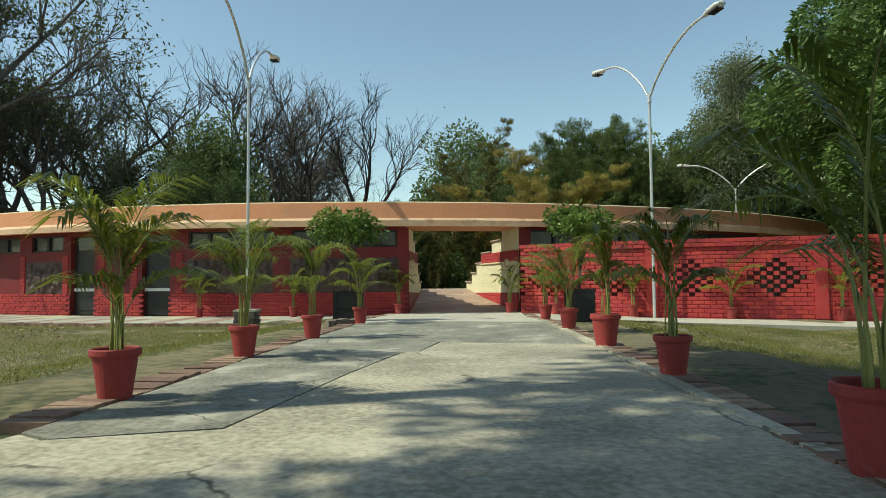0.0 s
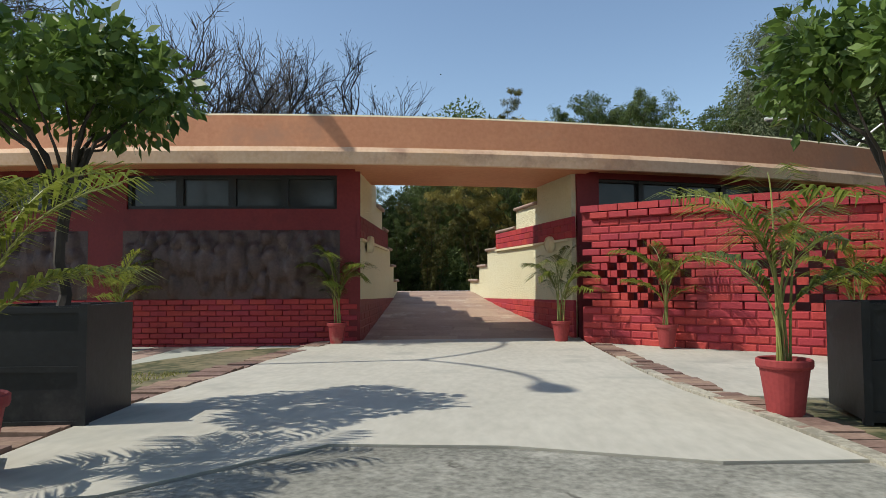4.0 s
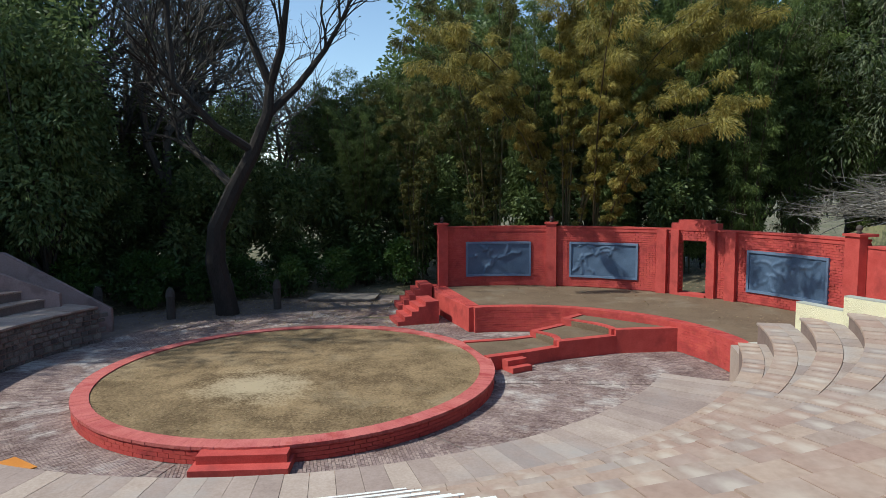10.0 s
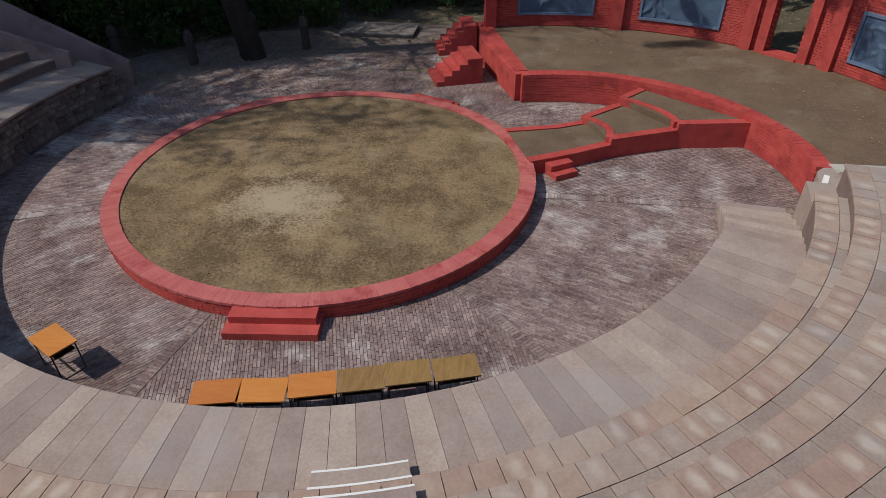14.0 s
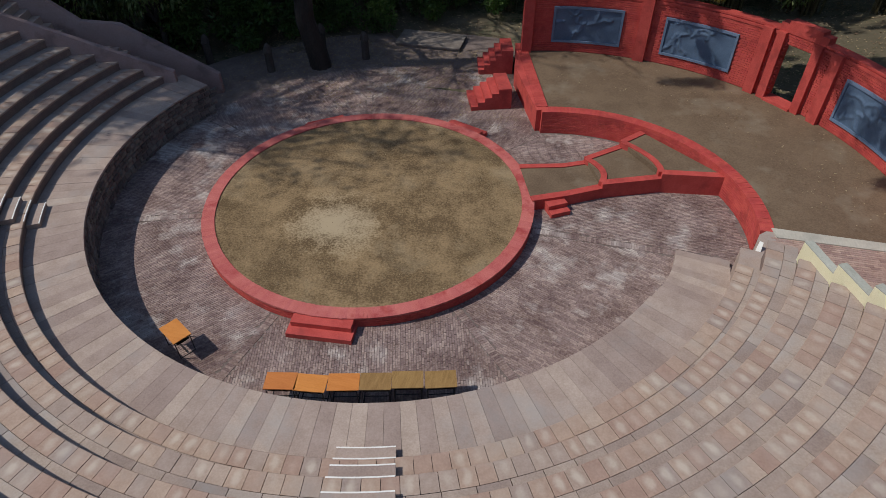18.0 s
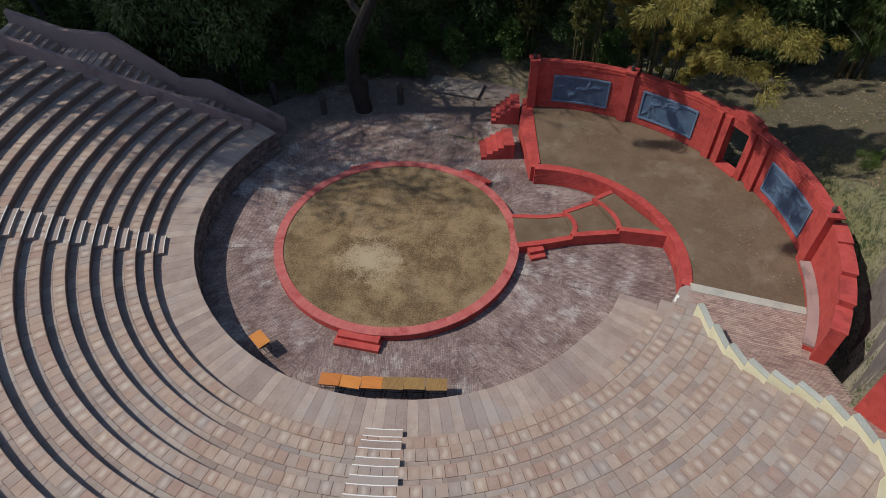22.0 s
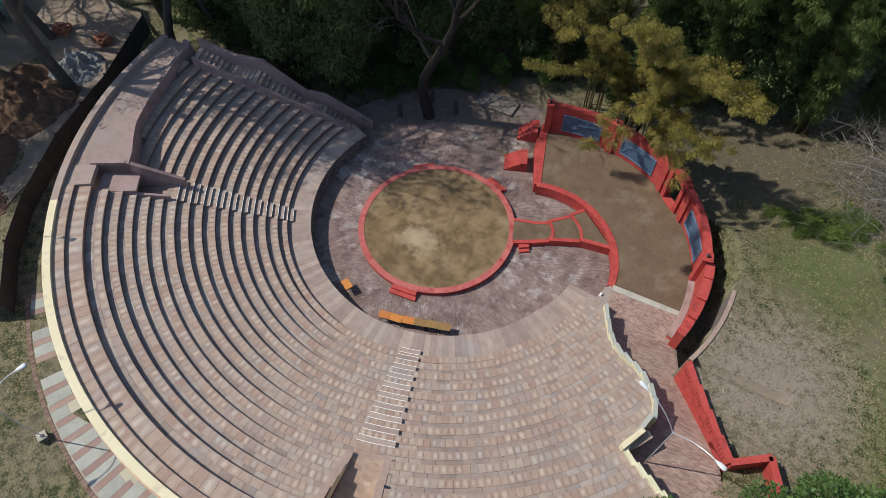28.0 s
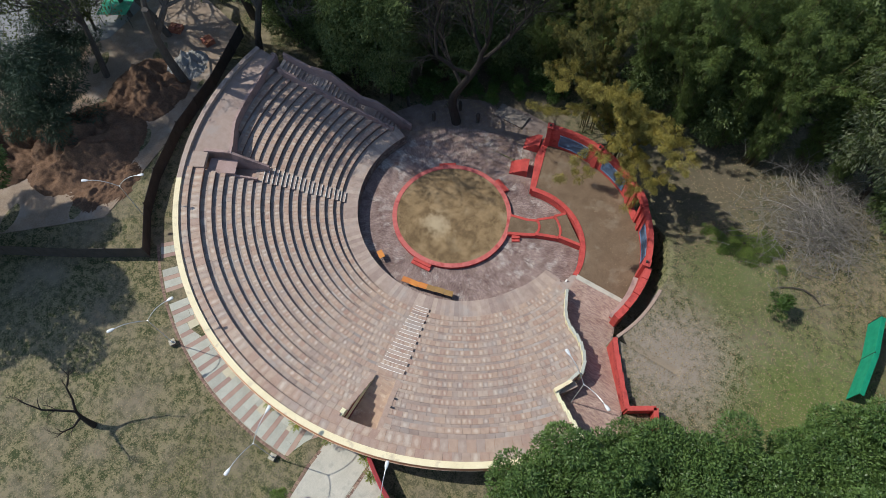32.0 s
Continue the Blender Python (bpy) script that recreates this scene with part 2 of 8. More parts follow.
M_REDBRICK_I = mat("red_painted_brick_rest", (0.335, 0.031, 0.039), (0.465, 0.053, 0.055), 0.62, 2.0, 45, 0.35, spots=(0.24, 0.03, 0.035), spot_size=0.8, spot_amount=0.35, island=0.12, spec=0.35)
M_REDJOINT = mat("red_painted_joint", (0.20, 0.02, 0.026), (0.28, 0.034, 0.038), 0.8, 2.0, 45, 0.3)
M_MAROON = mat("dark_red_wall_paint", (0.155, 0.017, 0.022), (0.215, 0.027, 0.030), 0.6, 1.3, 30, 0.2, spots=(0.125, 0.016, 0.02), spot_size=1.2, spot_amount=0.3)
M_STAGERED = mat("stage_red_paint", (0.375, 0.042, 0.036), (0.54, 0.088, 0.073), 0.75, 2.5, 35, 0.4, spots=(0.33, 0.045, 0.04), spot_size=0.7, spot_amount=0.4, island=0.05)
M_CREAM = mat("cream_rough_plaster", (0.74, 0.68, 0.44), (0.82, 0.77, 0.54), 0.9, 0.8, 26, 1.0, bump_scale=62, dist=0.026, spots=(0.62, 0.56, 0.35), spot_size=0.035, spot_amount=-.05, spot_sharp=0.06)
M_CREAM2 = mat("cream_parapet_paint", (0.70, 0.60, 0.38), (0.80, 0.71, 0.48), 0.85, 0.9, 18, 0.3, spots=(0.55, 0.46, 0.32), spot_size=0.9, spot_amount=0.25)
M_ORANGE = mat("orange_roof_paint", (0.58, 0.235, 0.12), (0.70, 0.32, 0.17), 0.7, 0.7, 20, 0.15, spots=(0.55, 0.27, 0.16), spot_size=1.5, spot_amount=0.25)
M_LIP = mat("pale_roof_lip_paint", (0.72, 0.45, 0.27), (0.84, 0.60, 0.42), 0.8, 1.6, 22, 0.2, spots=(0.55, 0.33, 0.22), spot_size=0.7, spot_amount=0.3)
M_COPING = mat("brown_stone_coping", (0.30, 0.21, 0.165), (0.42, 0.31, 0.25), 0.8, 3, 30, 0.3)
M_RAMP = mat("sandstone_ramp", (0.31, 0.21, 0.155), (0.42, 0.295, 0.22), 0.78, 1.6, 28, 0.25, spots=(0.50, 0.40, 0.31), spot_size=0.6, spot_amount=0.2, obj=0.13)
M_RAMPJOINT = mat("ramp_joint_sand", (0.29, 0.205, 0.155), (0.42, 0.32, 0.25), 0.95, 3, 30, 0.3)
M_CONC = mat("old_concrete", (0.26, 0.24, 0.185), (0.54, 0.50, 0.40), 0.9, 1.4, 34, 0.45, contrast=1.6, crack=.55, spots=(0.22, 0.215, 0.18), spot_size=1.6, spot_amount=0.45, spot_sharp=0.25)
M_CONC_DARK = mat("worn_grey_concrete", (0.14, 0.138, 0.115), (0.34, 0.33, 0.28), 0.9, 2.2, 38, 0.5, contrast=1.4, crack=.7, spots=(0.44, 0.42, 0.36), spot_size=0.45, spot_amount=0.3, spot_sharp=0.1)
M_CONC_LIGHT = mat("pale_concrete", (0.40, 0.38, 0.32), (0.53, 0.505, 0.43), 0.9, 1.1, 20, 0.25, spots=(0.36, 0.35, 0.30), spot_size=1.2, spot_amount=0.35, stretch=(1, 0.35, 1))
M_PAVE = mat("paving_slab_green", (0.33, 0.34, 0.29), (0.46, 0.46, 0.40), 0.85, 1.6, 22, 0.2, obj=0.10)
M_PAVECREAM = mat("paving_slab_cream", (0.46, 0.42, 0.30), (0.56, 0.52, 0.39), 0.85, 1.6, 22, 0.2, obj=0.08)
M_PAVEPINK = mat("paving_slab_pink", (0.30, 0.20, 0.165), (0.38, 0.27, 0.22), 0.85, 1.6, 22, 0.2, obj=0.15)
M_EDGEBRICK = mat("edging_brick", (0.16, 0.10, 0.075), (0.31, 0.205, 0.16), 0.9, 3, 30, 0.4, island=0.3)
M_RIMTOP = mat("worn_red_rim_paint", (0.40, 0.075, 0.068), (0.55, 0.17, 0.15), 0.8, 1.6, 30, 0.4, spots=(0.36, 0.055, 0.05), spot_size=0.8, spot_amount=0.35, obj=0.05)
M_ORCH = mat("orchestra_brick", (0.15, 0.094, 0.082), (0.34, 0.252, 0.225), 0.85, 1.1, 16, 0.3, spots=(0.43, 0.37, 0.335), spot_size=1.5, spot_amount=0.36, island=0.24, contrast=1.3)
M_ORCHJ = mat("orchestra_joint", (0.12, 0.09, 0.08), (0.22, 0.175, 0.155), 0.95, 2, 20, 0.3)
M_SOIL = mat("bare_brown_soil", (0.115, 0.074, 0.035), (0.29, 0.20, 0.105), 0.95, 1.3, 16, 0.6, spots=(0.34, 0.265, 0.165), spot_size=2.2, spot_amount=0.35, spot_sharp=0.3, contrast=1.7, patch=((-5.5, 36.3, 1.9, (0.42, 0.335, 0.215)), ))
M_SOIL2 = mat("stage_damp_soil", (0.108, 0.071, 0.043), (0.19, 0.134, 0.085), 0.95, 0.9, 20, 0.4, spots=(0.24, 0.20, 0.145), spot_size=1.8, spot_amount=0.3, spot_sharp=0.25)
# three darkest patches: bare earth and litter, with tree shade put into the colour
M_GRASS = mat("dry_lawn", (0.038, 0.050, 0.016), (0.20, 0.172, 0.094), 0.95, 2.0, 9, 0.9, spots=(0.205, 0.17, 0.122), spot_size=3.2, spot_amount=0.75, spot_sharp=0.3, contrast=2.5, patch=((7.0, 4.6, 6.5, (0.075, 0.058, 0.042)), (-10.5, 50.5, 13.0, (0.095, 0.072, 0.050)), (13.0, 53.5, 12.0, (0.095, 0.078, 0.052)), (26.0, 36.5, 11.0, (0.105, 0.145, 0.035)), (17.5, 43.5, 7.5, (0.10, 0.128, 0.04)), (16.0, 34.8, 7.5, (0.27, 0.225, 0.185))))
M_BLUE = mat("blue_grey_relief", (0.058, 0.098, 0.16), (0.095, 0.148, 0.23), 0.6, 2.2, 25, 0.2)
M_BLUEFRAME = mat("blue_frame_paint", (0.10, 0.15, 0.23), (0.15, 0.21, 0.31), 0.6, 2.0, 25, 0.15)
M_RELIEF = mat("brown_clay_relief", (0.060, 0.037, 0.034), (0.115, 0.073, 0.066), 0.5, 5, 35, 0.3, spots=(0.17, 0.13, 0.118), spot_size=0.4, spot_amount=0.12)
M_DARKFRAME = mat("black_window_frame", (0.010, 0.012, 0.014), (0.02, 0.022, 0.026), 0.45, 4, 30, 0.1)
M_BLACK = mat("black_painted_box", (0.008, 0.009, 0.011), (0.018, 0.019, 0.022), 0.5, 3, 30, 0.25, spots=(0.045, 0.045, 0.045), spot_size=0.4, spot_amount=0.1)
M_POT = mat("red_pot_paint", (0.24, 0.032, 0.034), (0.34, 0.05, 0.05), 0.7, 5, 50, 0.25, spots=(0.40, 0.15, 0.12), spot_size=0.25, spot_amount=0.12)
M_POTSOIL = mat("pot_soil", (0.03, 0.022, 0.015), (0.07, 0.05, 0.035), 1.0, 12, 60, 0.8)
M_STEEL = mat("galvanised_pole", (0.52, 0.54, 0.55), (0.68, 0.70, 0.70), 0.42, 4, 50, 0.1, metal=0.55)
M_LAMP = mat("lamp_housing", (0.60, 0.62, 0.62), (0.74, 0.75, 0.74), 0.4, 4, 30, 0.05)
M_WHITE = mat("white_nosing_paint", (0.74, 0.73, 0.68), (0.84, 0.83, 0.79), 0.6, 6, 40, 0.1)
# bark darkened so that the crooked tree looks shaded by the woods
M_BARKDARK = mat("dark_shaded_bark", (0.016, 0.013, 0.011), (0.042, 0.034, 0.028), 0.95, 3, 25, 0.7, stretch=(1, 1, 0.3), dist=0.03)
M_BARK = mat("grey_brown_bark", (0.038, 0.031, 0.026), (0.09, 0.075, 0.063), 0.95, 3, 25, 0.7, stretch=(1, 1, 0.3), dist=0.03)
M_TWIG = mat("pale_bare_bark", (0.055, 0.048, 0.042), (0.13, 0.115, 0.10), 0.95, 3, 25, 0.5, stretch=(1, 1, 0.3))
M_DEAD = mat("bleached_dead_wood", (0.13, 0.115, 0.10), (0.25, 0.23, 0.205), 0.95, 3, 25, 0.4, island=.5)
M_PALEWOOD = mat("pale_dead_wood", (0.28, 0.26, 0.235), (0.42, 0.395, 0.36), 0.95, 3, 25, 0.4)
M_CULM = mat("bamboo_culm", (0.05, 0.042, 0.018), (0.12, 0.095, 0.04), 0.6, 2, 20, 0.2, island=0.25)
M_MANGO = leaf_mat("dark_glossy_leaf", (0.038, 0.08, 0.022), (0.16, 0.25, 0.068), 0.42, 0.32)
M_CONIFER = leaf_mat("dark_conifer_needle", (0.016, 0.034, 0.02), (0.055, 0.09, 0.055), 0.5, 0.2)
M_WOODLEAF = leaf_mat("woodland_leaf", (0.042, 0.076, 0.026), (0.205, 0.265, 0.092), 0.5, 0.40)
M_OLIVE = leaf_mat("olive_leaf", (0.045, 0.064, 0.02), (0.125, 0.145, 0.05), 0.55, 0.3)
M_BAMBOO = leaf_mat("green_bamboo_leaf", (0.040, 0.07, 0.018), (0.155, 0.205, 0.05), 0.55, 0.32)
M_YBAMBOO = leaf_mat("yellow_bamboo_leaf", (0.10, 0.10, 0.022), (0.47, 0.385, 0.095), 0.55, 0.38)
M_GOLDBAM = leaf_mat("bronze_green_bamboo_leaf", (0.042, 0.056, 0.015), (0.21, 0.19, 0.048), 0.55, 0.32)
M_PALM = leaf_mat("palm_leaflet", (0.06, 0.105, 0.016), (0.30, 0.33, 0.055), 0.42, 0.4)
M_FICUS = leaf_mat("ficus_leaf", (0.045, 0.09, 0.02), (0.20, 0.30, 0.065), 0.42, 0.38)
M_PALMSTEM = mat("palm_stem", (0.16, 0.19, 0.05), (0.30, 0.29, 0.09), 0.5, 6, 30, 0.1)
M_SHRUB = leaf_mat("shrub_leaf", (0.025, 0.06, 0.012), (0.085, 0.15, 0.03), 0.5, 0.3)
M_GUM = leaf_mat("grey_green_gum_leaf", (0.09, 0.11, 0.055), (0.23, 0.26, 0.14), 0.5, 0.35)
M_BUSH = leaf_mat("sunny_bush_leaf", (0.06, 0.105, 0.02), (0.20, 0.27, 0.06), 0.55, 0.35)
M_LITTER = mat("fallen_leaf", (0.16, 0.105, 0.055), (0.34, 0.26, 0.17), 0.95, 2, 20, 0, island=0.4)
M_STRAW = leaf_mat("dry_straw", (0.20, 0.15, 0.075), (0.38, 0.31, 0.18), 0.8, 0.2)
M_BLADE = leaf_mat("grass_blade", (0.15, 0.175, 0.04), (0.33, 0.32, 0.11), 0.7, 0.5)
M_PINKWALL = mat("pinkish_parapet", (0.30, 0.205, 0.185), (0.40, 0.29, 0.265), 0.85, 1.2, 24, 0.3, spots=(0.24, 0.17, 0.155), spot_size=1.2, spot_amount=0.3)
M_RUBBLE = mat("rubble_stone", (0.10, 0.085, 0.075), (0.24, 0.205, 0.18), 0.95, 3, 25, 0.6, island=0.4)
M_DESK = mat("orange_laminate_top", (0.50, 0.17, 0.035), (0.62, 0.24, 0.06), 0.35, 2, 18, 0.05, stretch=(1, 6, 1), obj=0.1)
M_DESK2 = mat("brown_wood_top", (0.21, 0.115, 0.035), (0.36, 0.22, 0.08), 0.4, 3, 22, 0.08, stretch=(8, 1, 1), obj=0.12)
M_DARKSTEEL = mat("dark_steel_tube", (0.018, 0.016, 0.016), (0.04, 0.036, 0.034), 0.5, 6, 40, 0.1, metal=0.3)
M_EARTH = mat("red_dug_earth", (0.07, 0.04, 0.026), (0.20, 0.12, 0.075), 1.0, 0.9, 9, 1.0, dist=0.06)
M_SAND = mat("grey_sand_heap", (0.23, 0.23, 0.225), (0.34, 0.34, 0.33), 0.98, 1.5, 30, 0.5)
M_GREENSHEET = mat("green_shade_net", (0.0, 0.20, 0.11), (0.02, 0.34, 0.19), 0.6, 2, 30, 0.3)
M_BRICKHEAP = mat("stacked_raw_brick", (0.26, 0.085, 0.05), (0.42, 0.17, 0.11), 0.9, 3, 30, 0.4, island=0.3)
M_ASPHALT = mat("grey_lane", (0.15, 0.155, 0.155), (0.24, 0.24, 0.235), 0.95, 0.8, 20, 0.3)
M_FENCE = mat("dark_fence_sheet", (0.035, 0.03, 0.026), (0.085, 0.07, 0.06), 0.85, 1.5, 20, 0.3)
M_GLASSDARK = mat("window_glass", (0.03, 0.033, 0.035), (0.055, 0.058, 0.06), 0.1, 1.2, 6, 0.02, spec=0.35)
M_DOOR = mat("dark_door_leaf", (0.018, 0.017, 0.018), (0.04, 0.037, 0.036), 0.45, 2, 30, 0.1)


# ---------------------------------------------------------------- mesh helpers
class MB:
    """Collects vertices and faces for one mesh."""

    def __init__(self):
        self.v, self.f = [], []

    def add(self, vs, fs):
        k = len(self.v)
        self.v += [tuple(p) for p in vs]
        self.f += [tuple(i + k for i in g) for g in fs]
        return self

    def box(self, x0, x1, y0, y1, z0, z1, m=None):
        vs = [Vector((x, y, z)) for z in (z0, z1) for x, y in ((x0, y0), (x1, y0), (x1, y1), (x0, y1))]
        if m is not None:
            vs = [m @ p for p in vs]
        return self.add(vs, [(3, 2, 1, 0), (4, 5, 6, 7), (0, 1, 5, 4), (1, 2, 6, 5), (2, 3, 7, 6), (3, 0, 4, 7)])

    def prism(self, poly, z0, z1):
        """poly counter-clockwise; z0, z1 numbers or lists for every corner."""
        n = len(poly)
        a = z0 if isinstance(z0, (list, tuple)) else [z0] * n
        b = z1 if isinstance(z1, (list, tuple)) else [z1] * n
        vs = [(p[0], p[1], a[i]) for i, p in enumerate(poly)] + [(p[0], p[1], b[i]) for i, p in enumerate(poly)]
        fs = [tuple(range(n - 1, -1, -1)), tuple(range(n, 2 * n))] + [(i, (i + 1) % n, n + (i + 1) % n, n + i) for i in range(n)]
        return self.add(vs, fs)

    def sweep(self, path, prof, closed=False, cap=True):
        """prof: (out, z) points swept along path rows (x, y, z, nx, ny): out runs along (nx, ny)."""
        n, k = len(path), len(prof)
        vs = [(x + nx * o, y + ny * o, z + h) for x, y, z, nx, ny in path for o, h in prof]
        fs = [(i * k + j, i * k + (j + 1) % k, ((i + 1) % n) * k + (j + 1) % k, ((i + 1) % n) * k + j)
              for i in range(n if closed else n - 1) for j in range(k)]
        if cap and not closed:
            fs += [tuple(range(k - 1, -1, -1)), tuple((n - 1) * k + j for j in range(k))]
        return self.add(vs, fs)

    def arc(self, c, a0, a1, prof, step=3.0, closed=False):
        """prof: (radius, z) points turned about c from a0 to a1 degrees."""
        n = max(2, int(abs(a1 - a0) / step) + 1)
        rows = []
        for i in range(n):
            t = radians(a0 + (a1 - a0) * i / (n if closed else n - 1))
            rows.append((c[0], c[1], 0, math.cos(t), math.sin(t)))
        return self.sweep(rows, prof, closed)

    def tube(self, pts, radii, sides=6):
        pts = [Vector(p) for p in pts]
        rings = []
        u = None
        for i, p in enumerate(pts):
            d = (pts[min(i + 1, len(pts) - 1)] - pts[max(i - 1, 0)]).normalized()
            u = (Vector((1, 0, 0)) if abs(d.x) < 0.8 else Vector((0, 1, 0))) if u is None else u
            u = (u - d * u.dot(d)).normalized()
            w = d.cross(u)
            rings.append([p + (u * math.cos(2 * math.pi * j / sides) + w * math.sin(2 * math.pi * j / sides)) * radii[i] for j in range(sides)])
        vs = [q for r in rings for q in r]
        fs = [(i * sides + j, i * sides + (j + 1) % sides, (i + 1) * sides + (j + 1) % sides, (i + 1) * sides + j)
              for i in range(len(pts) - 1) for j in range(sides)]
        fs += [tuple(range(sides - 1, -1, -1)), tuple((len(pts) - 1) * sides + j for j in range(sides))]
        return self.add(vs, fs)

    def lathe(self, prof, sides=20, c=(0, 0)):
        k = len(prof)
        vs = [(c[0] + r * math.cos(2 * math.pi * j / sides), c[1] + r * math.sin(2 * math.pi * j / sides), z) for r, z in prof for j in range(sides)]
        fs = [(i * sides + j, i * sides + (j + 1) % sides, (i + 1) * sides + (j + 1) % sides, (i + 1) * sides + j) for i in range(k - 1) for j in range(sides)]
        return self.add(vs, fs)

    def mesh(self, name, smooth=False):
        me = bpy.data.meshes.new(name)
        me.from_pydata(self.v, [], self.f)
        me.validate()
        if smooth:
            me.shade_smooth()
        return me


def np_mesh(name, verts, quads):
    """A mesh of quads from numpy arrays."""
    me = bpy.data.meshes.new(name)
    me.vertices.add(len(verts))
    me.vertices.foreach_set("co", np.asarray(verts, np.float32).ravel())
    q = np.asarray(quads, np.int32)
    me.loops.add(q.size)
    me.loops.foreach_set("vertex_index", q.ravel())
    me.polygons.add(len(q))
    me.polygons.foreach_set("loop_start", np.arange(0, q.size, q.shape[1], dtype=np.int32))
    me.update(calc_edges=True)
    return me


def obj(name, me, material, parent=None, label=""):
    if isinstance(me, MB):
        me = me.mesh(name)
    if material is not None and not me.materials:
        me.materials.append(material)
    ob = new(name, me)
    if parent is not None:
        ob.parent = parent
    if label:
        ob["label"] = label
    return ob


def part(name, me, material, parent, label=""):
    return obj(name, me, material, parent, label)


def thing(name, label, category, m=None, group="", kind=""):
    ob = new(name)
    ob.empty_display_size = 0.2
    if m is not None:
        ob.matrix_basis = m
    return tagged(ob, label, category, group, kind)


def setting(name, me, material, label, category=""):
    return tagged(obj(name, me, material), label, category or name.split("_")[0], kind="structure")


def polar(c, r, a, z=0.0):
    return Vector((c[0] + r * math.cos(radians(a)), c[1] + r * math.sin(radians(a)), z))


# ---------------------------------------------------------------- the plan
S = (-4.88, 37.85)        # middle of the round stage
C = (-4.40, 38.65)        # middle of the seating
B = (1.40, 39.00)         # middle of the curved back wall
BI = (1.40, 38.40)        # middle of the upper stage's inner edge
Z_ORCH, Z_STAGE, Z_UP = -3.82, -3.48, -2.95
R_POD = 9.08
ROW_R = [17.28 - (11 - k) * 0.69 for k in range(1, 16)] + [20.85, 21.70]
ROW_R[0] = 10.52
ROW_Z = [-2.61 + 0.311 * k for k in range(1, 10)] + [0.53] + [0.78, 1.05, 1.32, 1.64, 1.96, 2.34, 2.56]
Z_POD = -2.60
R_WALL, R_LIP = 22.2, 22.8


def smooth(a, b, x):
    t = np.clip((x - a) / (b - a), 0, 1)
    return t * t * (3 - 2 * t)


def front_z(x, y):
    """Height of the approach: the drive falls gently towards the building, and the lawns lie lower beside it."""
    b = np.interp(y, [-14, 3, 6, 9, 12, 14, 16.5], [.30, .29, .255, .205, .15, .06, 0])
    s = np.maximum(1 - smooth(-3.6, -1.0, x), smooth(3.7, 6.3, x)) * smooth(-3, 2, y)
    return b * (1 - s) - .05 * s


def ground_z(x, y):
    """Height of the ground: level round the theatre, falling away into the woods behind it."""
    x, y = np.asarray(x, float), np.asarray(y, float)
    rc, rb = np.hypot(x - C[0], y - C[1]), np.hypot(x - B[0], y - B[1])
    az = np.degrees(np.arctan2(y - C[1], x - C[0]))
    low = smooth(41, 47, y - 0.10 * x) * (1 - smooth(9, 22, x)) + smooth(50, 64, y) * smooth(9, 22, x)
    z = -3.86 * np.clip(low, 0, 1)
    z = np.where((rc < 21.9) & (y < 46) & (x < 9), -4.3, z)
    z = np.where((rb < 11.72) & (y > 33) & (x > -3), -4.3, z)
    edge = np.where(y > 34.0, 99.0, np.minimum(12.0 + (34.0 - y) * 0.68, 15.1))
    z = np.where((x >= 9) & (y > 26.5) & (y < 40) & (x < edge) & (rc < 21.9) & ((y < 34.5) | (rb < 11.3) | (x < 12.2)), -4.3, z)
    bump = 0.05 * np.sin(x * 0.9) * np.cos(y * 0.8) + 0.03 * np.sin(x * 2.3 + y)
    flat = (np.abs(x - 1.2) < 3.2) & (y < 18)
    front = front_z(x, y) * (1 - smooth(14, 30, np.abs(x))) * (1 - smooth(16, 17, y))
    return z + np.where(flat | ((rc < 26) & (z > -1)), 0, bump) * (rc > 12) + np.where(z > -1, front, 0)


# ---------------------------------------------------------------- ground
def build_ground():
    def axis(lo, hi, fine_lo, fine_hi):
        a = list(np.arange(fine_lo, fine_hi + 0.01, 0.25))
        d, p = 0.5, fine_lo
        while p > lo:
            p -= d
            d *= 1.25
            a.insert(0, max(p, lo))
        d, p = 0.7, fine_hi
        while p < hi:
            p += d
            d *= 1.25
            a.append(min(p, hi))
        return np.array(a)
    xs, ys = axis(-1500, 1500, -45, 40), axis(-1500, 1500, -12, 75)
    gx, gy = np.meshgrid(xs, ys)
    gz = ground_z(gx, gy) - 0.02
    v = np.stack([gx, gy, gz], -1).reshape(-1, 3)
    nx, ny = len(xs), len(ys)
    i = np.arange(nx * ny).reshape(ny, nx)
    q = np.stack([i[:-1, :-1], i[:-1, 1:], i[1:, 1:], i[1:, :-1]], -1).reshape(-1, 4)
    me = np_mesh("ground", v, q)
    me.shade_smooth()
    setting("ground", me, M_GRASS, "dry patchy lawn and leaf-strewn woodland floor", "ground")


build_ground()

